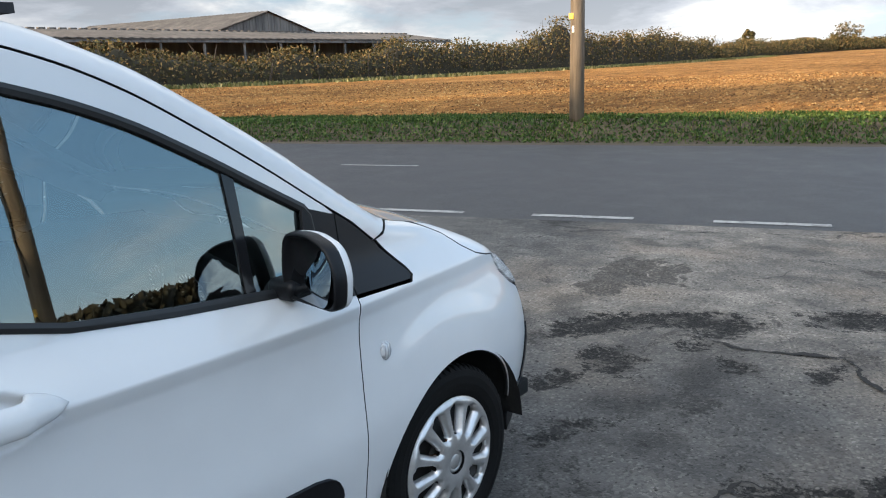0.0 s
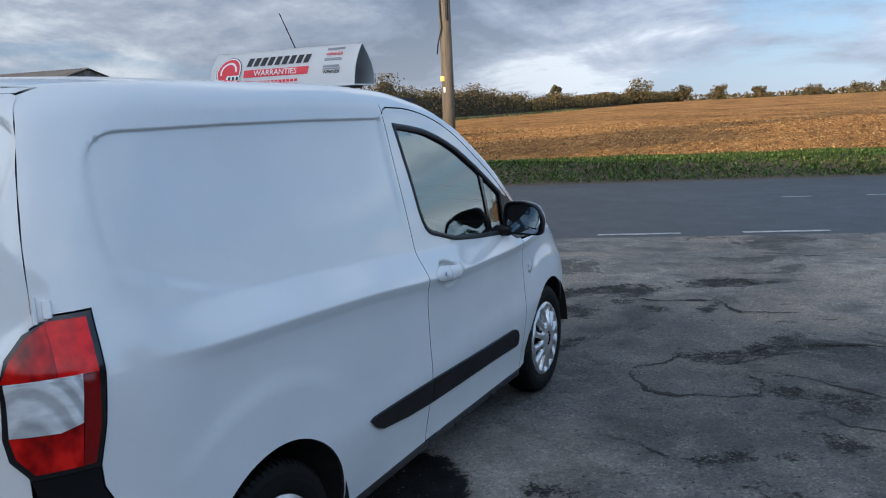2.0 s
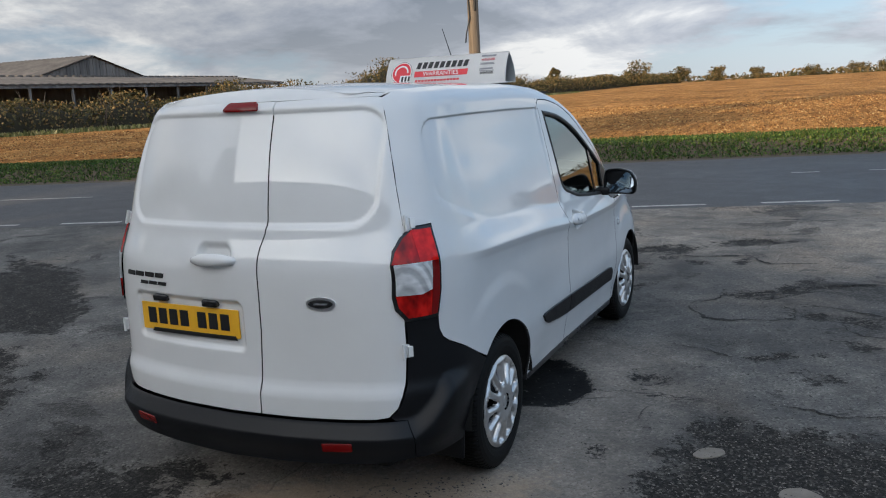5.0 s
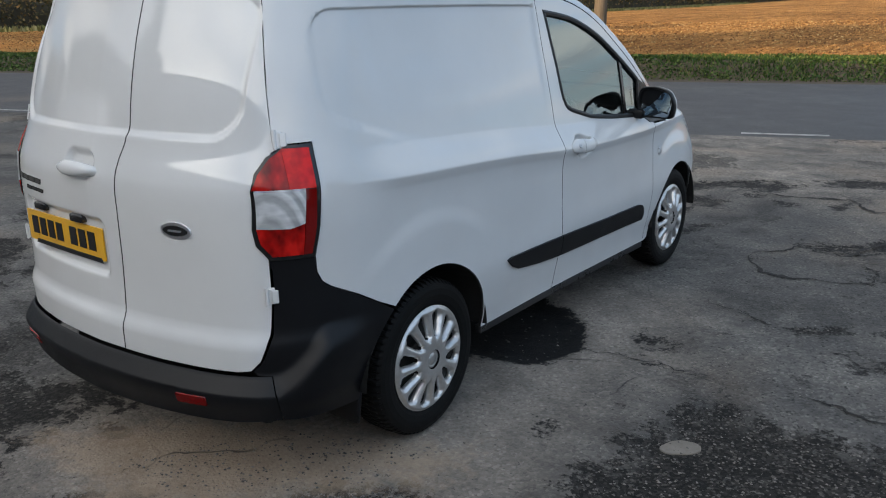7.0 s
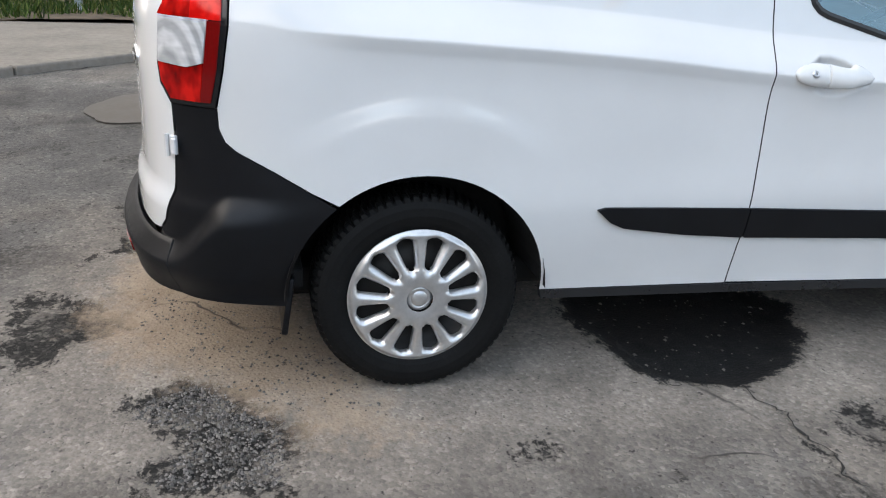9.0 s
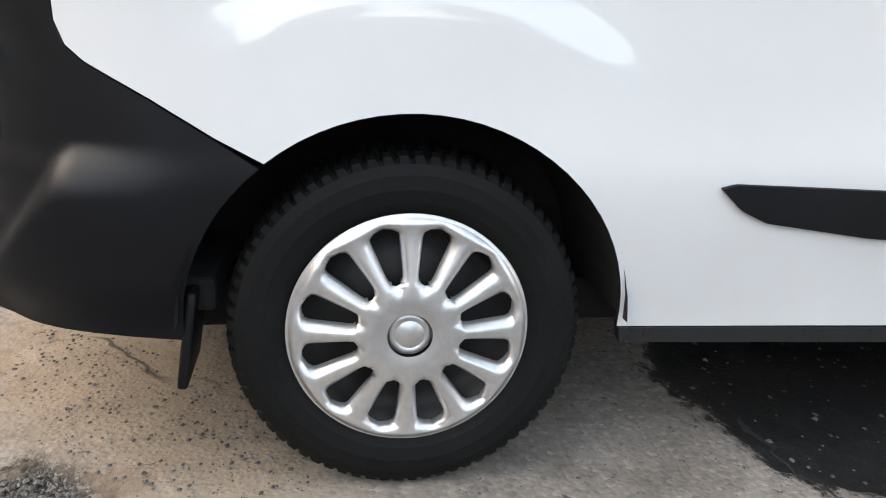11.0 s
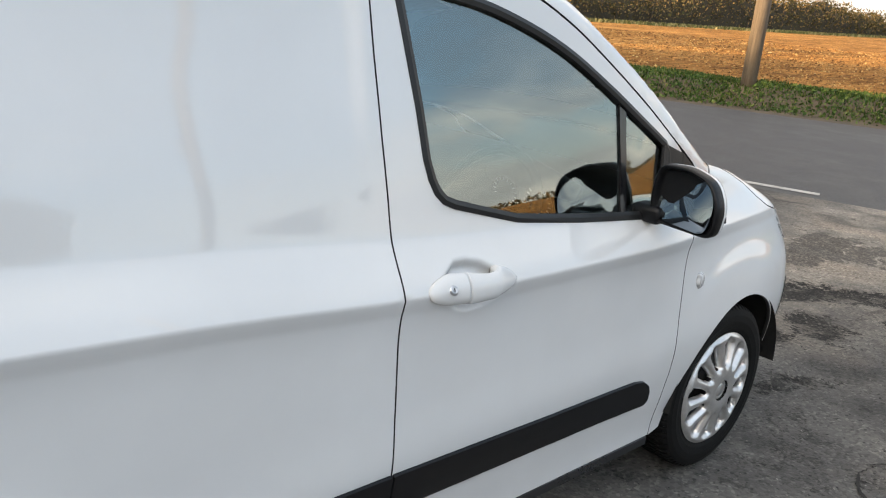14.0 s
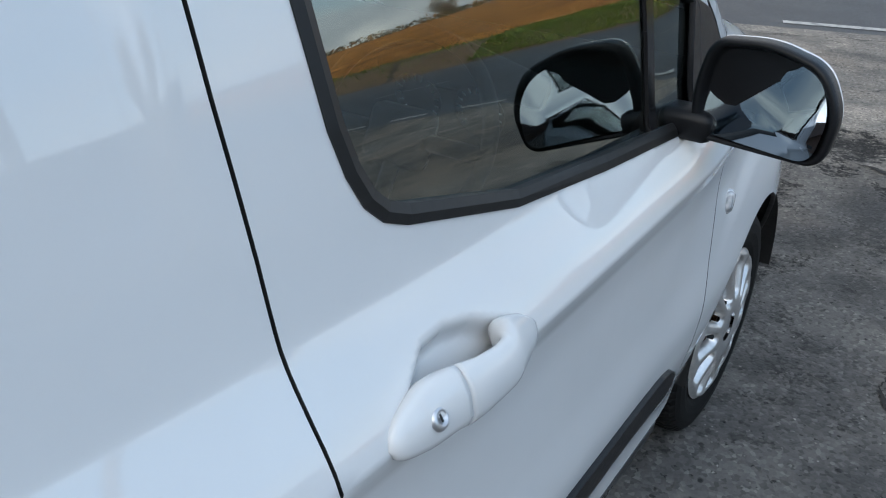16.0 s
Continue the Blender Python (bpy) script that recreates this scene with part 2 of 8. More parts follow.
ink_black = plain("ink_black", (0.01, 0.01, 0.012), 0.4)
sign_white = plain("sign_white", (0.78, 0.78, 0.78), 0.35, vary=0.03, scale=4)
sign_red = plain("sign_red", (0.62, 0.02, 0.035), 0.4, vary=0.05)
sign_grey = plain("sign_grey", (0.25, 0.25, 0.27), 0.5)
sign_blue = plain("sign_blue", (0.03, 0.07, 0.22), 0.45)
seat_cloth = plain("seat_cloth", (0.03, 0.031, 0.034), 0.9, vary=0.25, scale=40, bump=0.4, bscale=400)
dash_plastic = plain("dash_plastic", (0.02, 0.02, 0.022), 0.6, vary=0.2, bump=0.2, bscale=500)
grey_lining = plain("grey_lining", (0.22, 0.22, 0.23), 0.8, vary=0.15)

glass = Mat("tinted_glass", (0.50, 0.62, 0.58), 0.0)
g_clear = glass.t.nodes.new("ShaderNodeBsdfTransparent")
g_clear.inputs["Color"].default_value = (0.66, 0.78, 0.76, 1)
g_gloss = glass.t.nodes.new("ShaderNodeBsdfGlossy")
g_gloss.inputs["Roughness"].default_value = 0.0
g_gloss.inputs["Color"].default_value = (0.88, 0.97, 0.95, 1)
g_fres = glass.t.nodes.new("ShaderNodeFresnel")
g_fres.inputs["IOR"].default_value = 2.9
g_mix = glass.t.nodes.new("ShaderNodeMixShader")
glass.link(g_fres.outputs[0], g_mix.inputs[0])
glass.link(g_clear.outputs[0], g_mix.inputs[1])
glass.link(g_gloss.outputs[0], g_mix.inputs[2])
glass.link(g_mix.outputs[0], glass.t.nodes["Material Output"].inputs["Surface"])
glass.t.nodes.remove(glass.b)
inner_glass = Mat("inner_glass_face", (1, 1, 1), 0.0)
inner_clear = inner_glass.t.nodes.new("ShaderNodeBsdfTransparent")
inner_clear.inputs["Color"].default_value = (0.80, 0.90, 0.88, 1)
inner_glass.link(inner_clear.outputs[0], inner_glass.t.nodes["Material Output"].inputs["Surface"])
inner_glass.t.nodes.remove(inner_glass.b)
# tinted dark: the dim reflection is put into the mirror's colour
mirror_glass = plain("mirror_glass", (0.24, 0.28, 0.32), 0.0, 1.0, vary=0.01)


def yard_mat():
    m = Mat("worn_yard_surface", (0.2, 0.19, 0.18), 0.85)

    def attr(name):
        a = m.t.nodes.new("ShaderNodeAttribute")
        a.attribute_name = name
        return a.outputs["Fac"]

    def math_(op, a, b):
        n = m.t.nodes.new("ShaderNodeMath")
        n.operation = op
        for k, v in enumerate((a, b)):
            if isinstance(v, (int, float)):
                n.inputs[k].default_value = v
            else:
                m.link(v, n.inputs[k])
        return n.outputs[0]

    big = m.noise(0.5, 7, 0.62, 0.4)
    mid = m.noise(3.4, 8, 0.68, 0.3)
    fine = m.noise(45, 6, 0.75)
    # ragged edge: distance to the outline plus noise at three scales
    rag = math_("ADD", math_("MULTIPLY", math_("SUBTRACT", m.noise(5, 9, 0.78, stretch=(1.0, 1.5, 1)), 0.5), 0.62), math_("MULTIPLY", math_("SUBTRACT", m.noise(26, 7, 0.8), 0.5), 0.30))

    def mask(name, soft, ragged=1.0):
        return m.ramp(math_("ADD", math_("ADD", attr(name), math_("MULTIPLY", rag, ragged)), 0.5), [(0.5 - soft, 0.0), (0.5 + soft, 1.0)])

    tone = m.mix(0.5, big, mid)
    base = m.ramp(tone, [(0.36, (0.036, 0.0345, 0.033)), (0.46, (0.078, 0.074, 0.069)), (0.55, (0.124, 0.117, 0.107)), (0.66, (0.215, 0.200, 0.181))])
    base = m.mix(m.ramp(m.noise(0.7, 6), [(0.5, 0.0), (0.66, 0.5)]), base, (0.20, 0.165, 0.13))
    v = m.voronoi(85)
    stones = m.ramp(v.outputs["Color"], [(0.05, 0.50), (0.35, 0.90), (0.7, 1.08), (0.95, 1.75)])
    base = m.mix(0.9, base, m.mix(1.0, base, stones, "MULTIPLY"))
    pits = m.ramp(m.noise(30, 4, 0.7), [(0.335, 0.10), (0.365, 1.0)])
    base = m.mix(0.9, base, m.mix(1.0, base, pits, "MULTIPLY"))
    holes = m.ramp(m.voronoi(24, warp=0.03).outputs["Distance"], [(0.13, 0.12), (0.19, 1.0)])
    base = m.mix(m.ramp(m.noise(5.0, 5, 0.7), [(0.46, 0.0), (0.56, 0.9)]), base, m.mix(1.0, base, holes, "MULTIPLY"))
    speck = m.ramp(m.voronoi(11, warp=0.05).outputs["Distance"], [(0.07, 0.12), (0.11, 1.0)])
    base = m.mix(m.ramp(m.noise(1.6, 5), [(0.40, 0.3), (0.58, 0.95)]), base, m.mix(1.0, base, speck, "MULTIPLY"))
    pale = m.ramp(m.voronoi(34, warp=0.02).outputs["Distance"], [(0.08, 1.0), (0.13, 0.0)])
    base = m.mix(m.mix(1.0, pale, m.ramp(m.noise(6.0, 4), [(0.5, 0.0), (0.6, 0.8)]), "MULTIPLY"), base, (0.33, 0.31, 0.28))
    # thin top course worn through in ragged islands to the dark stone under it
    under = m.ramp(m.mix(0.5, m.noise(9, 6, 0.7), v.outputs["Color"]), [(0.25, (0.018, 0.017, 0.016)), (0.55, (0.046, 0.043, 0.039)), (0.85, (0.135, 0.124, 0.112))])
    worn_in = m.ramp(m.mix(0.12, m.noise(0.95, 10, 0.68, 0.5), fine), [(0.415, 1.0), (0.432, 0.0)])
    base = m.mix(m.mix(1.0, worn_in, 0.92, "MULTIPLY"), base, under)
    flecks = m.ramp(m.mix(0.15, m.noise(3.6, 8, 0.74, 0.3, stretch=(0.8, 1.5, 1)), fine), [(0.385, 1.0), (0.402, 0.0)])
    base = m.mix(m.mix(1.0, flecks, 0.85, "MULTIPLY"), base, under)
    damp = m.ramp(m.noise(1.7, 6, 0.6, 0.3), [(0.34, 0.55), (0.46, 1.0)])
    base = m.mix(0.8, base, m.mix(1.0, base, damp, "MULTIPLY"))
    # paler ground towards the road
    base = m.mix(mask("pale_zone", 0.45), base, m.mix(1.0, base, (1.72, 1.62, 1.51), "MULTIPLY"))
    dusty = m.ramp(m.mix(0.4, mid, fine), [(0.36, (0.125, 0.110, 0.094)), (0.5, (0.212, 0.186, 0.159)), (0.66, (0.325, 0.284, 0.240))])
    dusty = m.mix(0.8, dusty, m.mix(1.0, dusty, pits, "MULTIPLY"))
    dusty = m.mix(0.5, dusty, m.mix(1.0, dusty, stones, "MULTIPLY"))
    base = m.mix(mask("dust", 0.30), base, dusty)
    # worn patches: dark loose gravel
    gtone = m.mix(0.55, m.noise(9, 6, 0.7), v.outputs["Color"])
    gravel = m.ramp(gtone, [(0.25, (0.008, 0.0077, 0.0072)), (0.48, (0.016, 0.0148, 0.013)), (0.66, (0.042, 0.038, 0.034)), (0.84, (0.20, 0.182, 0.162))])
    w = mask("worn", 0.012, 0.8)
    # remnants of the top course left standing inside the patches
    left_over = m.ramp(m.mix(0.2, m.noise(6.5, 8, 0.75, 0.4), fine), [(0.50, 1.0), (0.535, 0.25)])
    core = m.ramp(math_("ADD", attr("worn"), 0.5), [(0.56, 0.0), (0.68, 1.0)])
    w = m.mix(1.0, w, m.mix(core, left_over, 1.0), "MULTIPLY")
    base = m.mix(w, base, gravel)
    sandc = m.ramp(m.mix(0.5, m.noise(6, 6), fine), [(0.32, (0.24, 0.178, 0.125)), (0.68, (0.40, 0.312, 0.228))])
    base = m.mix(m.mix(1.0, mask("sand", 0.09), m.ramp(pits, [(0.2, 0.25), (0.9, 0.85)]), "MULTIPLY"), base, sandc)
    holec = m.ramp(m.noise(16, 7, 0.75), [(0.35, (0.005, 0.005, 0.005)), (0.58, (0.013, 0.0125, 0.012)), (0.74, (0.05, 0.047, 0.044))])
    hl = mask("hole", 0.012, 0.42)
    base = m.mix(hl, base, holec)
    cr = m.voronoi(0.5, "DISTANCE_TO_EDGE", 0.9)
    line = m.ramp(cr.outputs["Distance"], [(0.0010, 1.0), (0.0024, 0.0)])
    line = m.mix(1.0, line, m.ramp(m.noise(0.9, 4), [(0.55, 0), (0.62, 0.9)]), "MULTIPLY")
    base = m.mix(line, base, (0.02, 0.018, 0.016))
    m.color(base)
    m.rough(m.mix(hl, m.mix(w, m.ramp(mid, [(0.3, 0.6), (0.62, 0.85)]), 0.9), 0.8))
    m.b.inputs["Specular IOR Level"].default_value = 0.25
    h = m.mix(0.5, fine, m.ramp(v.outputs["Distance"], [(0.0, 1), (0.6, 0)]))
    h = m.mix(0.35, h, pits)
    h = m.mix(m.mix(1.0, w, 0.6, "MULTIPLY"), h, m.noise(70, 6, 0.8))
    m.bump(m.mix(line, h, 0.0), 0.6, 0.010)
    return m


def soil_mat():
    m = Mat("ploughed_soil", (0.25, 0.13, 0.06), 0.95, spec=0.05)
    n = m.mix(0.6, m.noise(0.12, 6, 0.7, stretch=(1.0, 0.5, 1)), m.mix(0.5, m.noise(2.4, 7, 0.75, stretch=(1.0, 0.16, 1)), m.noise(7, 6, 0.78, stretch=(1.0, 0.12, 1))))
    c = m.ramp(n, [(0.40, (0.12, 0.056, 0.020)), (0.49, (0.34, 0.162, 0.052)), (0.60, (0.62, 0.315, 0.098))])
    clods = m.ramp(m.noise(4.5, 8, 0.85, stretch=(1.0, 0.10, 1)), [(0.36, 0.40), (0.5, 0.95), (0.64, 1.6)])
    c = m.mix(0.85, c, m.mix(1.0, c, clods, "MULTIPLY"))
    straw = m.ramp(m.noise(11, 6, 0.8, stretch=(0.9, 0.15, 1)), [(0.57, 0), (0.66, 1)])
    c = m.mix(m.mix(1.0, straw, 0.6, "MULTIPLY"), c, (0.52, 0.37, 0.15))
    m.color(c).bump(m.mix(0.5, m.noise(2.2, 7, 0.75), m.noise(9, 5, 0.7)), 1.0, 0.28)
    return m


def road_mat():
    m = Mat("road_asphalt", (0.06, 0.06, 0.065), 0.7)
    n = m.mix(0.5, m.noise(0.35, 5), m.noise(2.2, 6, 0.65))
    c = m.ramp(n, [(0.32, (0.032, 0.032, 0.034)), (0.55, (0.050, 0.049, 0.051)), (0.75, (0.078, 0.075, 0.074))])
    v = m.voronoi(90)
    c = m.mix(0.6, c, m.mix(1.0, c, m.ramp(v.outputs["Color"], [(0.1, 0.5), (0.9, 1.6)]), "MULTIPLY"))
    m.color(c).rough(m.ramp(n, [(0.3, 0.5), (0.7, 0.8)]))
    m.bump(m.noise(70, 3), 0.5, 0.006)
    return m


yard_surface, soil, asphalt = yard_mat(), soil_mat(), road_mat()
stone_bits = Mat("stone_chips", (0.2, 0.19, 0.18), 0.85)
stone_bits.color(stone_bits.ramp(stone_bits.island(), [(0.0, (0.04, 0.038, 0.036)), (0.6, (0.10, 0.093, 0.086)), (1.0, (0.22, 0.20, 0.18))]))
damp_mud = plain("damp_mud", (0.045, 0.038, 0.030), 0.5, vary=0.35, scale=5, bump=0.15, bscale=25)
crack_dark = plain("crack_dirt", (0.02, 0.018, 0.016), 0.95, vary=0.4, scale=30)
concrete = Mat("old_concrete", (0.3, 0.27, 0.23), 0.9)
cn = concrete.mix(0.45, concrete.noise(1.2, 6), concrete.noise(14, 5, 0.7))
concrete.color(concrete.ramp(cn, [(0.3, (0.12, 0.104, 0.088)), (0.5, (0.20, 0.178, 0.15)), (0.7, (0.27, 0.242, 0.205))])).bump(concrete.noise(50, 5, 0.7), 0.5, 0.006)
road_paint = Mat("worn_road_paint", (0.6, 0.6, 0.57), 0.7)
road_paint.color(road_paint.ramp(road_paint.noise(9, 6, 0.75), [(0.34, (0.09, 0.09, 0.09)), (0.46, (0.34, 0.33, 0.31)), (0.7, (0.50, 0.49, 0.46))])).bump(road_paint.noise(60, 3), 0.3, 0.004)
bank_earth = plain("bank_earth", (0.085, 0.062, 0.040), 0.95, vary=0.45, scale=5, bump=0.8, bscale=25)


def leaf_mat(name, stops, rough=0.6):
    m = Mat(name, stops[0][1], rough, spec=0.15)
    m.color(m.ramp(m.island(), stops))
    m.b.inputs["Subsurface Weight"].default_value = 0.0
    return m


grass_leaf = leaf_mat("grass_blades", [(0.0, (0.016, 0.036, 0.007)), (0.5, (0.042, 0.080, 0.015)), (0.85, (0.10, 0.125, 0.028)), (1.0, (0.21, 0.18, 0.07))])
dry_leaf = leaf_mat("dry_edge_grass", [(0.0, (0.07, 0.08, 0.025)), (0.5, (0.15, 0.15, 0.05)), (1.0, (0.32, 0.27, 0.13))])
weed_leaf = leaf_mat("weed_leaves", [(0.0, (0.022, 0.050, 0.010)), (0.6, (0.058, 0.105, 0.022)), (1.0, (0.14, 0.18, 0.045))])
hedge_leaf = leaf_mat("hedge_leaves", [(0.0, (0.028, 0.030, 0.012)), (0.45, (0.075, 0.066, 0.026)), (0.75, (0.15, 0.105, 0.042)), (1.0, (0.24, 0.155, 0.065))], 0.8)
tree_leaf = leaf_mat("tree_leaves", [(0.0, (0.018, 0.03, 0.010)), (0.6, (0.04, 0.05, 0.016)), (1.0, (0.11, 0.09, 0.03))], 0.8)
# dark hedge tone: shade among the leaves put into the colour
hedge_shade = plain("hedge_shade_tone", (0.034, 0.028, 0.014), 0.95, vary=0.5, scale=1.5, bump=0.8, bscale=6)
bark = plain("bark", (0.07, 0.055, 0.042), 0.95, vary=0.4, scale=12, bump=0.8, bscale=30)
pole_wood = Mat("weathered_pole_wood", (0.3, 0.24, 0.17), 0.85)
pole_wood.color(pole_wood.ramp(pole_wood.noise(5, 6, 0.7, stretch=(4, 4, 0.25)), [(0.3, (0.085, 0.062, 0.042)), (0.7, (0.22, 0.17, 0.12))])).bump(pole_wood.noise(12, 5, stretch=(5, 5, 0.15)), 0.6, 0.01)
barn_roof = Mat("fibre_cement_roof", (0.2, 0.18, 0.16), 0.9)
barn_roof.color(barn_roof.ramp(barn_roof.noise(0.5, 7, 0.7), [(0.3, (0.06, 0.052, 0.045)), (0.55, (0.115, 0.10, 0.088)), (0.75, (0.18, 0.155, 0.13))]))
barn_board = Mat("grey_barn_boards", (0.14, 0.13, 0.12), 0.9)
barn_board.color(barn_board.ramp(barn_board.noise(1.5, 5, stretch=(1, 1, 0.1)), [(0.3, (0.075, 0.07, 0.065)), (0.7, (0.20, 0.185, 0.17))]))
galv = plain("galvanised_sheet", (0.36, 0.40, 0.44), 0.45, 0.5, vary=0.18, scale=3)
pallet_wood = plain("pallet_wood", (0.28, 0.22, 0.15), 0.85, vary=0.35, scale=6)
post_green = plain("dark_green_post", (0.012, 0.03, 0.022), 0.5)
brick_red = plain("house_brick", (0.13, 0.085, 0.065), 0.9, vary=0.3, scale=6)
roof_tile = plain("roof_tiles", (0.075, 0.05, 0.04), 0.9, vary=0.3, scale=2)
cable_black = plain("black_cable", (0.012, 0.012, 0.012), 0.6)
van_blue_dark = plain("dark_grille", (0.01, 0.011, 0.014), 0.35)


# ---- mesh helpers ----
def mesh_ob(name, verts, faces, material, parent=None, smooth=False, label=""):
    me = bpy.data.meshes.new(name)
    me.from_pydata([tuple(v) for v in verts], [], faces)
    me.materials.append(material.m if isinstance(material, Mat) else material)
    if smooth:
        me.polygons.foreach_set("use_smooth", [True] * len(me.polygons))
    ob = new(name, me)
    if parent:
        ob.parent = parent
    if label:
        tagged(ob, label)
    return ob


def part(name, bm, material, parent=None, label="", smooth=False):
    me = bpy.data.meshes.new(name)
    bmesh.ops.recalc_face_normals(bm, faces=bm.faces[:])
    bm.to_mesh(me)
    bm.free()
    me.materials.append(material.m)
    if smooth:
        me.polygons.foreach_set("use_smooth", [True] * len(me.polygons))
    ob = new(name, me)
    if parent:
        ob.parent = parent
    if label:
        tagged(ob, label)
    return ob


def empty(name, at, label, category, group="", kind=""):
    ob = new(name)
    ob.empty_display_size = 0.2
    ob.location = at
    return tagged(ob, label, category, group, kind)


def box_bm(size, at=(0, 0, 0), bevel=0.0, turn=None, bm=None, segs=2):
    """A bevelled box, turned by the matrix turn about its own middle."""
    bm = bm or bmesh.new()
    r = bmesh.ops.create_cube(bm, size=1.0)
    vs = r["verts"]
    bmesh.ops.scale(bm, vec=size, verts=vs)
    if bevel:
        es = list({e for v in vs for e in v.link_edges})
        r2 = bmesh.ops.bevel(bm, geom=es, offset=bevel, segments=segs, affect="EDGES", profile=0.5)
        vs = list({v for f in r2["faces"] for v in f.verts} | {v for v in vs if v.is_valid})
        vs = [v for v in bm.verts if v.is_valid and v in set(vs)]
    if turn is not None:
        bmesh.ops.transform(bm, matrix=turn, verts=vs)
    bmesh.ops.translate(bm, vec=at, verts=vs)
    return bm


def tube_bm(points, radii, segs=10, bm=None, caps=True):
    """A tube along points, with a radius at each."""
    bm = bm or bmesh.new()
    pts = [Vector(p) for p in points]
    rings = []
    up = Vector((0, 0, 1))
    for i, p in enumerate(pts):
        d = (pts[min(i + 1, len(pts) - 1)] - pts[max(i - 1, 0)]).normalized()
        a = d.cross(up if abs(d.z) < 0.95 else Vector((1, 0, 0))).normalized()
        b = d.cross(a)
        r = radii[i] if isinstance(radii, (list, tuple)) else radii
        rings.append([bm.verts.new(p + (a * math.cos(q) + b * math.sin(q)) * r) for q in [2 * math.pi * k / segs for k in range(segs)]])
    for r0, r1 in zip(rings, rings[1:]):
        for k in range(segs):
            bm.faces.new((r0[k], r0[(k + 1) % segs], r1[(k + 1) % segs], r1[k]))
    if caps:
        bm.faces.new(rings[0][::-1])
        bm.faces.new(rings[-1])
    return bm


def lathe_bm(profile, segs=48, axis="x", at=(0, 0, 0), bm=None, closed=False):
    """Profile rows (radius, distance along the axis), turned round the axis."""
    bm = bm or bmesh.new()
    rings = []
    for r, h in profile:
        ring = []
        for k in range(segs):
            a = 2 * math.pi * k / segs
            c, s = r * math.cos(a), r * math.sin(a)
            p = {"x": (h, c, s), "y": (c, h, s), "z": (c, s, h)}[axis]
            ring.append(bm.verts.new((p[0] + at[0], p[1] + at[1], p[2] + at[2])))
        rings.append(ring)
    pairs = list(zip(rings, rings[1:]))
    if closed:
        pairs.append((rings[-1], rings[0]))
    for r0, r1 in pairs:
        for k in range(segs):
            bm.faces.new((r0[k], r0[(k + 1) % segs], r1[(k + 1) % segs], r1[k]))
    return bm


def text_ob(name, body, size, m, material, parent, label="", shear=0.0, width=1.0, align="LEFT"):
    cu = bpy.data.curves.new(name, "FONT")
    cu.body, cu.size, cu.extrude, cu.shear, cu.resolution_u = body, size, 0.0006, shear, 3
    cu.align_x = align
    tmp = new(name + "_curve", cu)
    me = bpy.data.meshes.new_from_object(tmp.evaluated_get(bpy.context.evaluated_depsgraph_get()))
    bpy.data.objects.remove(tmp)
    me.transform(Matrix.Diagonal((width, 1, 1, 1)))
    me.materials.clear()
    me.materials.append(material.m)
    ob = new(name, me)
    ob.matrix_local = m
    ob.parent = parent
    if label:
        tagged(ob, label)
    return ob


# ---- ground: yard, road, verge, field ----
ROAD_O, ROAD_U, ROAD_V = Vector((0.0, 8.20)), Vector((0.9549, 0.2970)), Vector((-0.2970, 0.9549))


def uv_xy(u, v):
    p = ROAD_O + ROAD_U * u + ROAD_V * v
    return p.x, p.y


def smooth(a, b, q):
    t = min(max((q - a) / (b - a), 0.0), 1.0)
    return t * t * (3 - 2 * t)


def ground_z(u, v):
    """Height of the ground in road coordinates: u along the road, v across it (0 at the near edge line)."""
    x, y = uv_xy(u, v)
    if v < -0.3:
        n = noise.noise((x * 0.9, y * 0.9, 0.0)) * 0.012 + noise.noise((x * 3.1, y * 3.1, 4.0)) * 0.005
        far = smooth(1.2, 2.6, math.hypot(x - 0.3, y - 1.2) / 1.6)
        return n * far
    if v < 6.55:
        return 0.035 * (1 - ((v - 3.1) / 3.4) ** 2)
    bank = 0.02 + 0.36 * smooth(6.8, 7.9, v)
    if v < 9.0:
        return bank + noise.noise((u * 0.5, v * 0.8, 9.0)) * 0.05 * smooth(6.8, 7.4, v)
    base = 0.38 - 0.16 * smooth(9.0, 10.5, v) - 0.35 * smooth(20, 95, v) * smooth(-15, -60, x) + (2.6e-5 * min(max(0.0, y - 20), 280.0) ** 2 + 0.0045 * max(0.0, y - 300))
    rough = 1.0 - smooth(60, 160, v)
    n = noise.noise((x * 0.35, y * 0.35, 2.0)) * 0.06 + noise.noise((x * 1.3, y * 1.3, 5.0)) * 0.05 + noise.noise((x * 3.3, y * 3.3, 7.0)) * 0.045
    return base + n * rough * smooth(9.0, 10.0, v)


def steps(*runs):
    """Coordinates from runs of (start, end, step)."""
    out = []
    for a, b, s in runs:
        n = max(1, round((b - a) / s))
        out += [a + (b - a) * k / n for k in range(n)]
    return out + [runs[-1][1]]


def strip(name, us, vs, material, label, z=ground_z):
    verts = [(*uv_xy(u, v), z(u, v)) for v in vs for u in us]
    n = len(us)
    faces = [(j * n + i, j * n + i + 1, (j + 1) * n + i + 1, (j + 1) * n + i) for j in range(len(vs) - 1) for i in range(n - 1)]
    return tagged(mesh_ob(name, verts, faces, material, smooth=True), label, "ground", kind="structure")


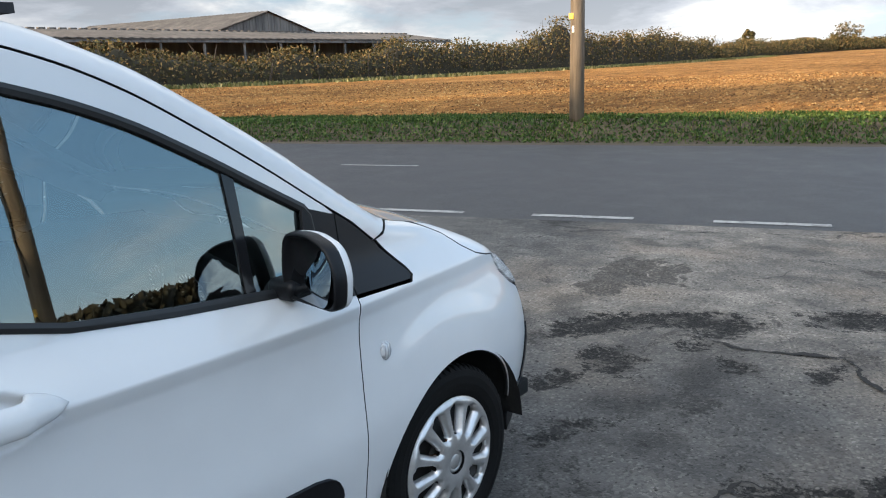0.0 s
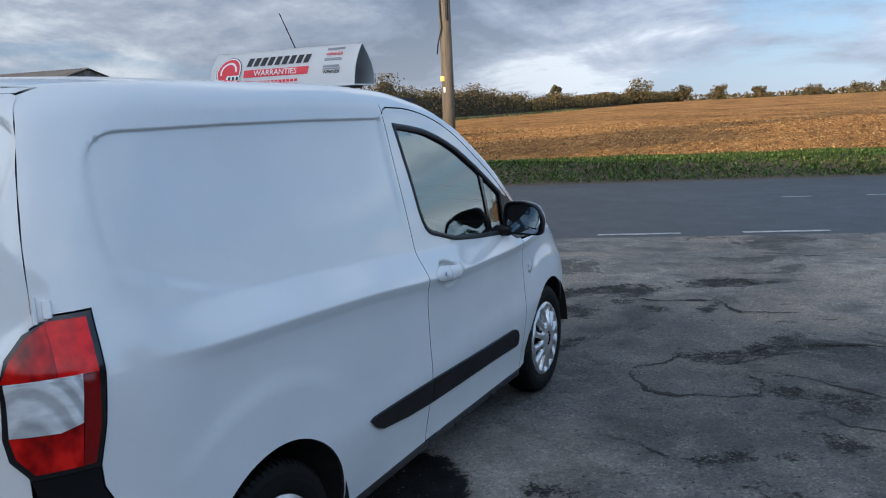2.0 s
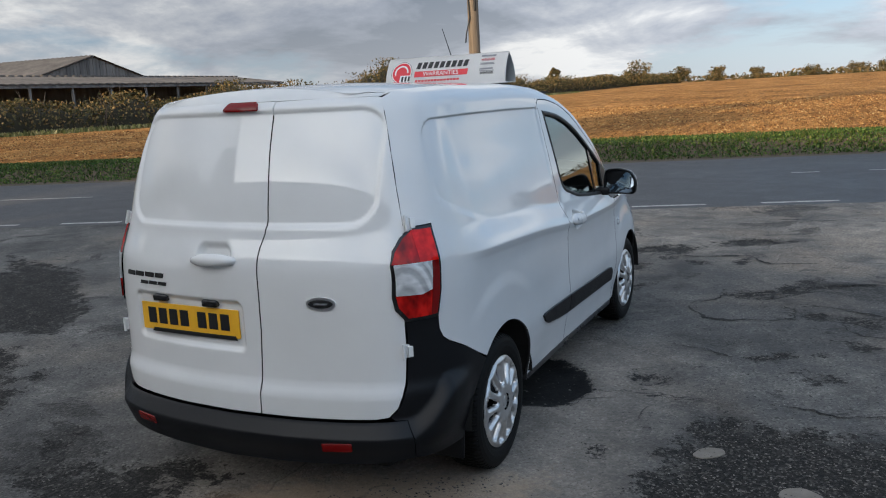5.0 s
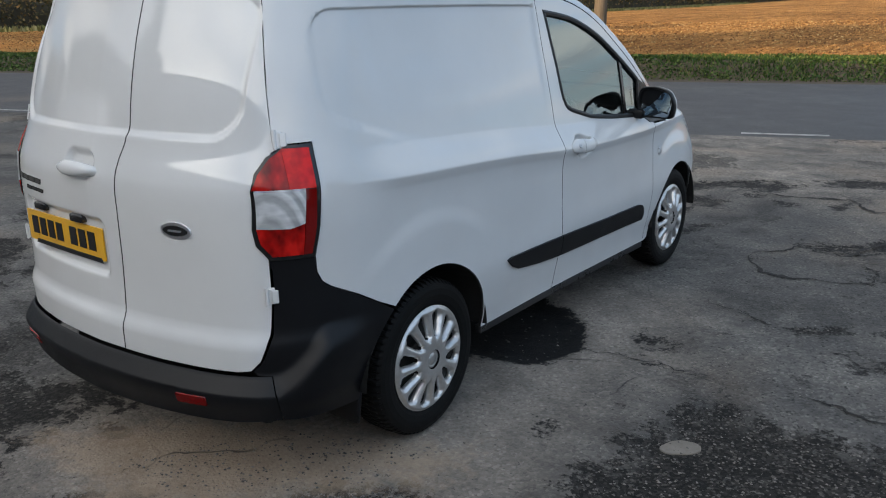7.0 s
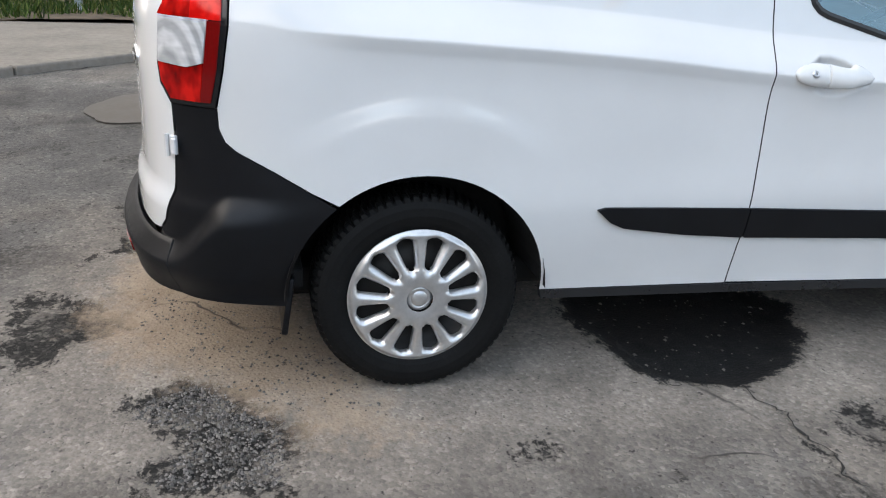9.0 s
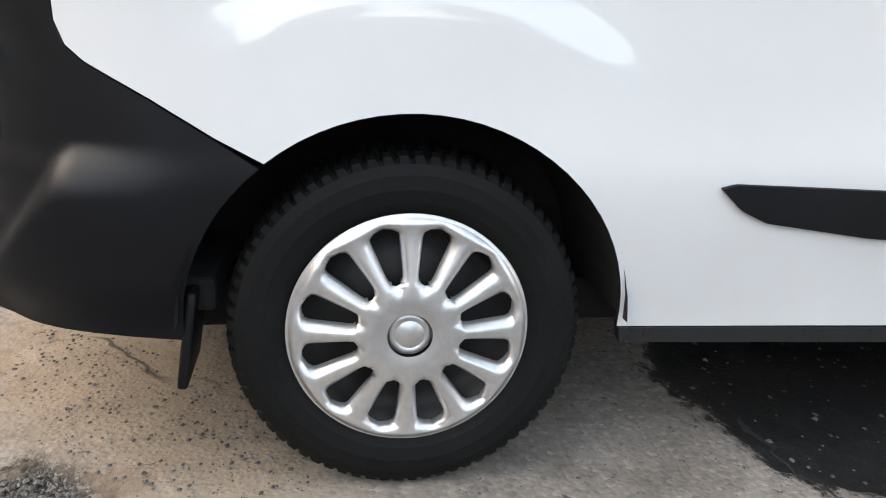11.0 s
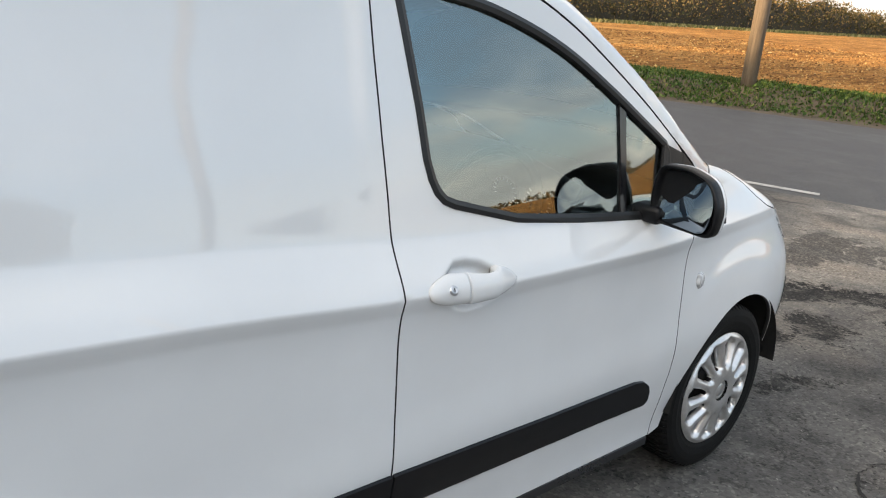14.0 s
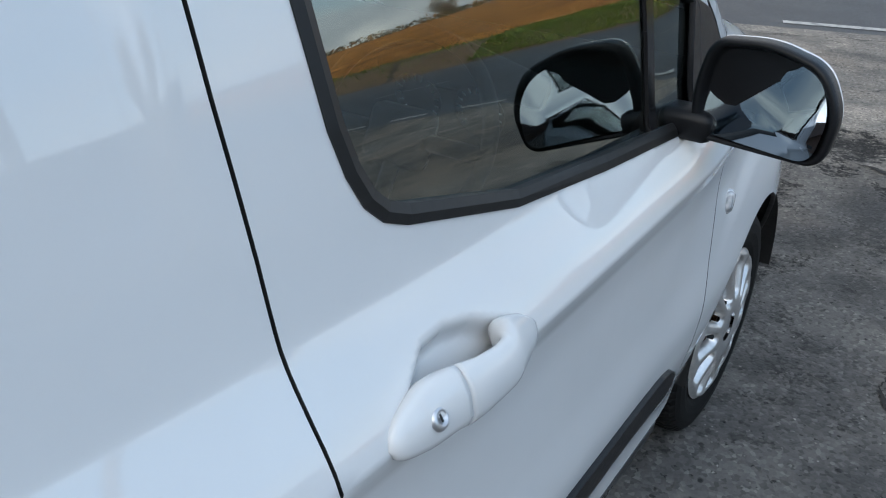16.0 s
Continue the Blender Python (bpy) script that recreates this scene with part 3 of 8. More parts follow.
POTHOLE = [(0.35, 0.62), (0.58, 0.67), (0.74, 0.70), (0.85, 0.74), (0.93, 0.85), (0.96, 1.00), (0.92, 1.15), (0.82, 1.32), (0.66, 1.45), (0.42, 1.55), (0.2, 1.4), (0.12, 1.0), (0.2, 0.72)]
SAND = [(-0.4, -0.9), (0.0, -0.50), (0.40, -0.28), (0.78, -0.18), (1.0, -0.05), (1.02, -0.28), (0.84, -0.43), (0.72, -0.56), (0.60, -0.70), (0.45, -0.9), (0.2, -1.0)]
DUST = [(-0.6, -1.1), (0.5, -1.25), (1.15, -1.0), (1.35, -0.5), (1.32, 0.2), (1.28, 0.9), (1.3, 1.6), (1.15, 1.9), (0.9, 1.9), (0.3, 1.7), (-0.2, 0.5)]
PALE_ZONE = [(-0.8, 4.3), (1.6, 4.7), (3.4, 4.4), (9.0, 3.0), (14.0, 16.0), (-0.8, 12.0)]
CRACKS = []


def crack(*line):
    CRACKS.append(list(line))


crack((0.68, 4.82), (0.89, 4.80), (1.00, 4.77), (1.25, 4.84), (1.43, 4.90), (1.60, 4.70), (1.69, 4.61), (1.90, 4.60), (2.05, 4.66))
crack((1.21, 3.02), (1.28, 3.10), (1.37, 3.16), (1.42, 3.40), (1.60, 3.36), (1.72, 3.30), (1.91, 3.69), (2.14, 3.89), (2.50, 3.92), (2.90, 3.80))
crack((1.21, 3.02), (1.24, 2.84), (1.35, 2.66), (1.55, 2.62), (1.76, 2.66), (1.95, 2.76), (1.90, 3.00), (1.84, 3.12))
crack((1.84, 3.12), (2.00, 3.13), (2.17, 3.15), (2.41, 3.00), (2.80, 2.75))
crack((1.25, 1.95), (1.40, 1.93), (1.50, 1.88), (1.65, 1.79))
crack((2.05, 2.52), (2.25, 2.60), (2.40, 2.43), (2.70, 2.40))
crack((-0.50, 7.40), (0.40, 7.75), (1.20, 8.05), (2.20, 8.20), (3.00, 8.50))
crack((0.30, 6.80), (0.90, 6.90), (1.30, 6.75), (1.90, 6.95))
crack((1.60, 7.20), (2.10, 7.10), (2.60, 7.35))
crack((-5.20, -0.60), (-4.60, -0.75), (-4.20, -0.60), (-3.60, -0.90), (-3.00, -0.95), (-2.40, -1.30))
crack((-4.20, -0.60), (-4.00, -1.10), (-4.30, -1.50))
crack((-4.90, 0.30), (-4.20, 0.10), (-3.60, -0.10), (-3.00, -0.30))
crack((1.90, 1.10), (2.20, 1.00), (2.50, 1.10), (2.90, 1.00))
crack((0.95, 1.01), (1.05, 1.01), (1.12, 1.06), (1.23, 1.02), (1.34, 1.04), (1.44, 1.02), (1.51, 1.06))
crack((0.61, 0.74), (0.80, 0.72), (0.88, 0.78), (0.93, 0.85))
crack((-4.62, -1.91), (-5.17, -1.76), (-5.32, -1.49))
PATCHES = []


def patch(*outline):
    """A place where the top course is worn through to dark loose stone."""
    PATCHES.append(list(outline))
    return PATCHES[-1]


patch((-0.06, 4.44), (-0.04, 4.87), (0.20, 5.06), (0.73, 5.38), (1.00, 5.21), (0.88, 4.88), (0.50, 4.91), (0.25, 4.58), (0.07, 4.37))
patch((0.27, 4.40), (0.49, 4.45), (0.65, 4.30), (0.66, 4.09), (0.43, 4.08), (0.29, 4.23))
patch((0.23, 3.87), (0.34, 4.04), (0.52, 3.96), (0.40, 3.71))
patch((0.56, 3.23), (0.64, 3.33), (0.68, 3.59), (0.82, 3.64), (0.75, 3.42), (0.66, 3.23))
patch((0.92, 4.56), (1.09, 4.60), (1.21, 4.41), (1.05, 4.38))
patch((0.68, 4.60), (0.75, 4.82), (0.89, 4.76), (0.76, 4.58))
patch((1.32, 4.68), (1.46, 4.80), (1.51, 4.56), (1.45, 4.42))
patch((1.39, 3.50), (1.50, 3.46), (1.74, 3.55), (1.78, 3.74), (1.89, 3.76), (1.96, 3.97), (2.07, 3.99), (2.07, 3.87), (1.94, 3.69), (1.92, 3.50), (1.81, 3.38), (1.63, 3.31), (1.49, 3.33))
patch((1.07, 5.54), (1.38, 5.84), (1.73, 5.84), (1.94, 5.72), (1.60, 5.49), (1.23, 5.32))
patch((1.38, 3.37), (1.68, 3.37), (1.86, 3.60), (1.93, 3.86), (2.51, 3.92), (2.25, 3.74), (1.91, 3.43), (1.77, 3.26), (1.50, 3.23))
patch((1.88, 3.02), (2.08, 3.01), (2.47, 2.82), (2.46, 2.59), (2.25, 2.72), (2.01, 2.77), (1.90, 2.88))
patch((1.63, 1.76), (1.92, 1.97), (1.96, 1.89), (1.79, 1.74))
patch((2.03, 1.95), (2.19, 2.06), (2.13, 1.93))
patch((1.99, 1.64), (2.17, 1.66), (2.22, 1.57), (2.09, 1.42), (1.98, 1.51))
patch((1.16, 1.35), (1.32, 1.32), (1.36, 1.22), (1.27, 1.20))
patch((2.22, 2.28), (2.34, 2.32), (2.44, 2.14), (2.31, 2.10))
patch((-7.04, 3.34), (-6.06, 3.07), (-5.13, 2.84), (-4.44, 2.24), (-4.54, 1.98), (-5.32, 2.12))
patch((-4.73, 1.70), (-4.66, 1.95), (-4.12, 1.88), (-3.92, 1.44), (-4.04, 1.22))
patch((-2.61, 0.21), (-2.50, 0.30), (-2.34, 0.09), (-2.31, -0.00))
patch((-1.48, -0.59), (-1.56, -0.38), (-1.44, -0.29), (-1.32, -0.53), (-1.15, -0.78), (-1.14, -0.83))
patch((-0.94, -0.78), (-0.76, -0.62), (-0.72, -0.46), (-0.68, -0.40), (-0.45, -0.44), (-0.27, -0.51), (-0.32, -0.63), (-0.68, -0.67), (-0.86, -0.82))
patch((-0.38, -0.70), (-0.16, -0.66), (0.01, -0.70), (0.09, -0.83), (0.25, -0.81), (0.36, -0.86), (0.20, -0.97), (-0.08, -0.81))
patch((-0.57, -0.96), (-0.56, -0.88), (-0.41, -0.83), (-0.35, -0.94), (-0.30, -1.10))
patch((0.15, -1.30), (-0.02, -1.23), (0.05, -1.05), (0.22, -0.82), (0.36, -0.74), (0.37, -0.91), (0.43, -1.04), (0.57, -1.06), (0.55, -1.20))
BEHIND_WHEEL = patch((0.74, -0.79), (0.64, -0.67), (0.71, -0.55), (0.85, -0.46), (0.92, -0.35), (1.08, -0.37), (1.26, -0.36), (1.19, -0.79), (1.13, -0.76), (1.03, -0.69), (0.95, -0.68), (0.87, -0.83), (0.81, -0.85))
patch((1.12, 1.22), (1.12, 1.41), (1.32, 1.23), (1.28, 1.16))
patch((1.32, 0.54), (1.33, 0.59), (1.36, 0.59), (1.35, 0.54))
patch((1.17, 0.19), (1.16, 0.27), (1.21, 0.31), (1.25, 0.25), (1.22, 0.19))
BROKEN_TARMAC = patch((1.40, 0.00), (1.46, 0.35), (1.52, 0.66), (1.60, 0.80), (1.69, 0.90), (1.80, 0.84), (1.92, 0.78), (2.15, 0.80), (2.42, 0.77), (2.90, 0.75), (3.10, 0.30), (2.60, -0.30), (1.90, -0.35), (1.50, -0.25))
patch((-1.45, -0.85), (-1.10, -0.68), (-0.75, -0.55), (-0.35, -0.75), (-0.55, -1.00), (-1.00, -1.05))
patch((-5.60, 2.90), (-4.60, 2.30), (-3.60, 1.60), (-3.20, 0.90), (-3.90, 0.80), (-5.00, 1.60), (-6.20, 2.40))
patch((-3.20, 0.60), (-2.60, 0.10), (-2.10, -0.30), (-2.50, -0.50), (-3.10, -0.10), (-3.60, 0.30))
patch((-6.10, -1.20), (-6.10, -0.30), (-5.20, -0.20), (-4.40, -0.35), (-4.20, -0.90), (-5.00, -1.20))

def depth_inside(poly, px, py):
    """Signed distance to an outline for arrays of points: positive inside."""
    d = np.full(px.shape, 1e9)
    ins = np.zeros(px.shape, bool)
    for (x0, y0), (x1, y1) in zip(poly, poly[1:] + poly[:1]):
        ex, ey = x1 - x0, y1 - y0
        t = np.clip(((px - x0) * ex + (py - y0) * ey) / (ex * ex + ey * ey), 0, 1)
        d = np.minimum(d, np.hypot(px - x0 - t * ex, py - y0 - t * ey))
        if y0 != y1:
            ins ^= ((y0 > py) != (y1 > py)) & (px < (x1 - x0) * (py - y0) / (y1 - y0) + x0)
    return np.where(ins, d, -d)


U_ALL = steps((-1500, -300, 150), (-300, -60, 20), (-60, -16, 2.0), (-16, -9, 0.3), (-9, 4.5, 0.06), (4.5, 14, 0.3), (14, 60, 2.0), (60, 300, 20), (300, 1500, 150))
V_YARD = steps((-1500, -200, 100), (-200, -40, 10), (-40, -16, 1.5), (-16, -12.5, 0.3), (-12.5, -1.0, 0.06), (-1.0, -0.3, 0.1))
U_ROAD = steps((-1500, -300, 150), (-300, -60, 20), (-60, 60, 1.0), (60, 300, 20), (300, 1500, 150))
U_FIELD = steps((-1500, -300, 100), (-300, -80, 10), (-80, 60, 0.5), (60, 300, 10), (300, 1500, 100))
yard = strip("yard", U_ALL, V_YARD, yard_surface, "worn grey cracked yard of patched asphalt and concrete")
tagged(yard, category="yard")
yco = np.empty(3 * len(yard.data.vertices))
yard.data.vertices.foreach_get("co", yco)
yco = yco.reshape(-1, 3)
worn = np.full(len(yco), -1.0)
for poly in PATCHES:
    worn = np.maximum(worn, depth_inside(poly, yco[:, 0], yco[:, 1]))
dust_d = depth_inside(DUST, yco[:, 0], yco[:, 1])
sand_d, hole_d = depth_inside(SAND, yco[:, 0], yco[:, 1]), depth_inside(POTHOLE, yco[:, 0], yco[:, 1])
for line in CRACKS:          # crumbling edges along the cracks
    for (x0, y0), (x1, y1) in zip(line, line[1:]):
        t = np.clip(((yco[:, 0] - x0) * (x1 - x0) + (yco[:, 1] - y0) * (y1 - y0)) / ((x1 - x0) ** 2 + (y1 - y0) ** 2), 0, 1)
        worn = np.maximum(worn, -0.012 - np.hypot(yco[:, 0] - x0 - t * (x1 - x0), yco[:, 1] - y0 - t * (y1 - y0)))
for name, val in (("worn", worn), ("sand", sand_d), ("hole", hole_d), ("dust", dust_d), ("pale_zone", depth_inside(PALE_ZONE, yco[:, 0], yco[:, 1]))):
    at = yard.data.attributes.new(name, "FLOAT", "POINT")
    at.data.foreach_set("value", np.clip(val, -1, 1))
yco[:, 2] -= 0.012 * np.clip(worn / 0.06, 0, 1) + 0.030 * np.clip(hole_d / 0.07, 0, 1)
yard.data.vertices.foreach_set("co", yco.ravel())
yard.data.update()
tagged(strip("road", U_ROAD, steps((-0.3, 6.55, 0.57)), asphalt, "dark grey asphalt country road"), category="road")
tagged(strip("verge", U_ROAD, steps((6.55, 9.0, 0.16)), bank_earth, "earth bank of the roadside verge"), category="verge")
tagged(strip("field", U_FIELD, steps((9.0, 32, 0.4), (32, 90, 1.2), (90, 320, 10), (320, 1500, 100)), soil, "ploughed brown field with straw stubble"), category="field")


def slab(name, outline, z0, z1, material, label, category, kind="structure", wobble=0.0, seed=1, bevel=0.0):
    """A flat piece on the ground with an uneven outline."""
    rnd = random.Random(seed)
    pts = []
    for (x0, y0), (x1, y1) in zip(outline, outline[1:] + outline[:1]):
        n = max(1, int(math.hypot(x1 - x0, y1 - y0) / (0.05 if wobble else 0.5)))
        for k in range(n):
            t = k / n
            x, y = x0 + (x1 - x0) * t, y0 + (y1 - y0) * t
            if wobble:
                x += noise.noise((x * 4, y * 4, seed)) * wobble + noise.noise((x * 17, y * 17, seed)) * wobble * 0.45
                y += noise.noise((x * 4, y * 4, seed + 9.5)) * wobble + noise.noise((x * 17, y * 17, seed + 5)) * wobble * 0.45
            pts.append((x, y))
    bm = bmesh.new()
    top = [bm.verts.new((x, y, z1)) for x, y in pts]
    bm.faces.new(top)
    low = [bm.verts.new((x, y, z0)) for x, y in pts]
    m = len(pts)
    for k in range(m):
        bm.faces.new((top[k], low[k], low[(k + 1) % m], top[(k + 1) % m]))
    bmesh.ops.triangulate(bm, faces=[f for f in bm.faces if len(f.verts) > 4])
    ob = part(name, bm, material)
    return tagged(ob, label, category, kind=kind)


def dash(u0, u1, v, w=0.11):
    vs = steps((u0, u1, 0.25))
    verts = [(*uv_xy(u, v + s * w / 2), ground_z(u, v + s * w / 2) + 0.005) for u in vs for s in (-1, 1)]
    faces = [(2 * k, 2 * k + 1, 2 * k + 3, 2 * k + 2) for k in range(len(vs) - 1)]
    return verts, faces


def road_line(name, u0, u1, v, w, label, group):
    verts, faces = dash(u0, u1, v, w)
    tagged(mesh_ob(name, verts, faces, road_paint), label, "road marking", group, "structure")


for k in range(-14, 16):          # near edge: short dashes
    road_line("edge_dash", -3.82 + k * 1.73, -3.82 + k * 1.73 + 1.0, -0.10, 0.10, "worn white dash of the road edge line", "edge dashes")
for u0, u1 in ((-36, -33), (-28, -25.5), (-20, -17), (-12.5, -10.5), (-6.0, -4.7), (2.68, 3.14), (3.95, 7.4), (12, 15), (20, 23)):
    road_line("centre_dash", u0, u1, 3.25, 0.085, "worn white dash of the road centre line", "centre dashes")
road_line("far_edge_line", -60, 60, 6.35, 0.06, "faint worn line along the far road edge", "edge lines")

# ---- the van: one smooth body surface, cut into panels ----
def curve(pts):
    """Monotone cubic through rows of (q, value)."""
    x, y = [p[0] for p in pts], [p[1] for p in pts]
    n = len(x)
    h = [x[i + 1] - x[i] for i in range(n - 1)]
    d = [(y[i + 1] - y[i]) / h[i] for i in range(n - 1)]
    m = [d[0]] + [0.0] * (n - 2) + [d[-1]]
    for i in range(1, n - 1):
        if d[i - 1] * d[i] > 0:
            w1, w2 = 2 * h[i] + h[i - 1], h[i] + 2 * h[i - 1]
            m[i] = (w1 + w2) / (w1 / d[i - 1] + w2 / d[i])

    def f(q):
        q = min(max(q, x[0]), x[-1])
        i = 0
        while i < n - 2 and q > x[i + 1]:
            i += 1
        t = (q - x[i]) / h[i]
        return (2 * t**3 - 3 * t * t + 1) * y[i] + (t**3 - 2 * t * t + t) * h[i] * m[i] + (3 * t * t - 2 * t**3) * y[i + 1] + (t**3 - t * t) * h[i] * m[i + 1]
    return f


# half width by height: with the shoulder step (doors, load side) and without it (rear corner)
W_SHOULDER = curve([(0.2, 0.795), (0.30, 0.806), (0.40, 0.824), (0.50, 0.843), (0.58, 0.850), (0.70, 0.844), (0.84, 0.843), (0.905, 0.8475), (0.935, 0.8555), (0.947, 0.8580), (0.958, 0.8535), (1.049, 0.8000), (1.055, 0.7972), (1.061, 0.7956), (1.075, 0.7925), (1.2, 0.7700), (1.3, 0.7505), (1.4, 0.729), (1.55, 0.698), (1.75, 0.650)])
W_PLAIN = curve([(0.2, 0.795), (0.30, 0.806), (0.40, 0.824), (0.50, 0.843), (0.58, 0.850), (0.70, 0.850), (0.90, 0.851), (1.02, 0.842), (1.2, 0.811), (1.4, 0.779), (1.55, 0.742), (1.75, 0.678)])
# plan: share of the half width by y
PLAN = curve([(-0.80, 0.0), (-0.797, 0.10), (-0.785, 0.30), (-0.765, 0.46), (-0.735, 0.62), (-0.70, 0.735), (-0.665, 0.805), (-0.62, 0.858), (-0.56, 0.908), (-0.48, 0.948), (-0.38, 0.976), (-0.2, 0.995), (0, 1.0), (2.0, 1.0), (2.3, 0.997), (2.6, 0.985), (2.85, 0.950), (3.05, 0.87), (3.16, 0.77), (3.24, 0.61), (3.28, 0.38), (3.30, 0.0)])
REAR_LEAN = curve([(0.2, -0.013), (0.545, -0.014), (0.558, -0.012), (0.600, 0.004), (0.615, 0.0065), (1.0, 0.012), (1.05, 0.018), (1.064, 0.022), (1.155, 0.055), (1.172, 0.060), (1.3, 0.087), (1.45, 0.13), (1.65, 0.205), (1.8, 0.27)])
NOSE_LEAN = curve([(0.2, 0.04), (0.45, 0.0), (0.65, 0.02), (0.8, 0.09), (0.95, 0.22), (1.1, 0.4)])
CREASE = curve([(-0.5, 1.045), (0.0, 1.02), (0.58, 0.984), (0.98, 0.947), (1.3, 0.926), (1.85, 0.915), (3.2, 0.90)])
RAIL = curve([(-0.75, 1.655), (-0.5, 1.682), (0.0, 1.70), (0.6, 1.70), (1.04, 1.68), (1.36, 1.626), (1.59, 1.540), (1.78, 1.434), (1.97, 1.316), (2.13, 1.210), (2.23, 1.148), (2.34, 1.088), (2.45, 1.062), (2.55, 1.038), (2.7, 0.982), (2.83, 0.922), (3.0, 0.828), (3.15, 0.72), (3.3, 0.60)])


def rail_r(y):
    return 0.085 - 0.035 * smooth(1.2, 1.7, y)


HUB_Z, WHEELS_Y, HUB_X, TYRE_R = 0.302, (0.0, 2.489), 0.815, 0.302


def half_width(y, z):
    k = smooth(-0.42, -0.12, y)
    bell = smooth(0.6, 0.85, z) * (1 - smooth(1.15, 1.5, z))
    zz = z - (CREASE(y) - 0.947) * bell
    w = W_SHOULDER(zz) * k + W_PLAIN(z) * (1 - k)
    w *= 1 - 0.10 * smooth(1.85, 2.7, y) * smooth(0.66, 1.02, z)
    yy = y - REAR_LEAN(z) * (1 - smooth(-0.35, 0.3, y)) + NOSE_LEAN(z) * smooth(2.5, 3.1, y)
    return w * PLAN(yy)


def rear_y(x, z):
    x = min(abs(x), 0.83)
    w = W_PLAIN(z)
    lo, hi = -0.80, -0.2
    for _ in range(26):
        mid = (lo + hi) / 2
        if w * PLAN(mid) < x:
            lo = mid
        else:
            hi = mid
    return lo + REAR_LEAN(z)


def flare(y, z):
    """Raised lip round the wheel arches."""
    out = 0.0
    for wy, shrink in zip(WHEELS_Y, (0.0, 0.05)):
        r = math.hypot(y - wy, z - HUB_Z) + shrink
        if r < 1.0:
            ang = abs(math.degrees(math.atan2(y - wy, z - HUB_Z)))
            near = 1 - smooth(20, 48, ang)
            out += 0.008 * (near * (1 - smooth(0.516, 0.590, r)) + (1 - near) * (1 - smooth(0.34, 0.80, r))) * smooth(0.25, 0.4, z)
    return out


def bumper_bulge(z):
    top = min(max((0.474 - z) / 0.066, 0.0), 1.0)          # sloping shelf down to a firm edge
    return 0.054 * top - 0.022 * smooth(0.405, 0.30, z)


def bumper_out(y, z):
    rise = 0.140 * smooth(-0.66, -0.50, y)              # the shelf climbs round the corner
    top = smooth(-0.004, 0.080, 0.474 + rise - z)
    return (0.054 * top - 0.022 * smooth(0.405, 0.30, z)) * (1 - smooth(-0.62, -0.30, y))


def rounded_box(x, z, x0, x1, z0, z1, r):
    """Signed distance to a box with round corners; negative inside."""
    cx, cz = (x0 + x1) / 2, (z0 + z1) / 2
    qx, qz = abs(x - cx) - (x1 - x0) / 2 + r, abs(z - cz) - (z1 - z0) / 2 + r
    return math.hypot(max(qx, 0), max(qz, 0)) + min(max(qx, qz), 0) - r


CUP = [(1.104, 0.972), (1.145, 0.995), (1.185, 0.995), (1.23, 0.984), (1.265, 0.968), (1.30, 0.950), (1.318, 0.932), (1.312, 0.912), (1.275, 0.895), (1.225, 0.880), (1.175, 0.880), (1.14, 0.892), (1.115, 0.910), (1.10, 0.94)]


RECESS = [(-0.30, 1.568), (-0.325, 1.564), (-0.345, 1.557), (-0.362, 1.547), (-0.377, 1.533), (-0.389, 1.516), (-0.398, 1.496), (-0.406, 1.465), (-0.413, 1.42), (-0.419, 1.36), (-0.419, 1.31), (-0.412, 1.28), (-0.398, 1.255), (-0.372, 1.236), (-0.33, 1.220), (-0.14, 1.160), (0.3, 1.04), (1.1, 0.98), (1.1, 1.566), (0.5, 1.572), (0.1, 1.572), (-0.16, 1.569)]


def edge_distance(poly, y, z):
    """Signed distance to an outline: positive inside."""
    d, inside_ = 1.0, False
    for (x0, y0), (x1, y1) in zip(poly, poly[1:] + poly[:1]):
        ex, ey = x1 - x0, y1 - y0
        t = min(max(((y - x0) * ex + (z - y0) * ey) / (ex * ex + ey * ey), 0.0), 1.0)
        d = min(d, math.hypot(y - x0 - t * ex, z - y0 - t * ey))
        if (y0 > z) != (y1 > z) and y < ex * (z - y0) / ey + x0:
            inside_ = not inside_
    return d if inside_ else -d


def cup_depth(y, z):
    """Pressed cup behind the door handle."""
    if not (1.09 < y < 1.33 and 0.87 < z < 1.01):
        return 0.0
    return 0.026 * smooth(-0.002, 0.030, edge_distance(CUP, y, z))


def side_point(y, s, bump=True):
    zt, rr = RAIL(y), rail_r(y)
    if s <= zt - rr:
        z, inset = s, 0.0
    else:
        a = min((s - (zt - rr)) / rr, 1.25)
        z, inset = zt - rr + rr * math.sin(a), rr * (1 - math.cos(a)) * 0.85
    x = half_width(y, z) - inset
    if bump:
        x += flare(y, z) - cup_depth(y, z)
        # sunk load-side panel with its top groove
        if -0.45 < y < 0.96 and 1.0 < s < 1.6:
            soft = 0.0035 + 0.016 * (1 - smooth(1.47, 1.56, s))
            fade = 1 - smooth(-0.25, 0.15, y) * (1 - smooth(1.08, 1.42, s))
            x -= 0.008 * smooth(-soft, soft, edge_distance(RECESS, y, s)) * fade * (1 - smooth(0.93, 0.955, y))
    return Vector((x, y, z))


def fd_normal(f, a, b, e=0.003):
    return (f(a + e, b) - f(a - e, b)).cross(f(a, b + e) - f(a, b - e)).normalized()


def side_map(y, s):
    p = side_point(y, s)
    o = bumper_out(y, s) if y < -0.3 else 0.0
    if o:
        p = p + fd_normal(lambda a, b: side_point(a, b, False), y, s) * o
    return p


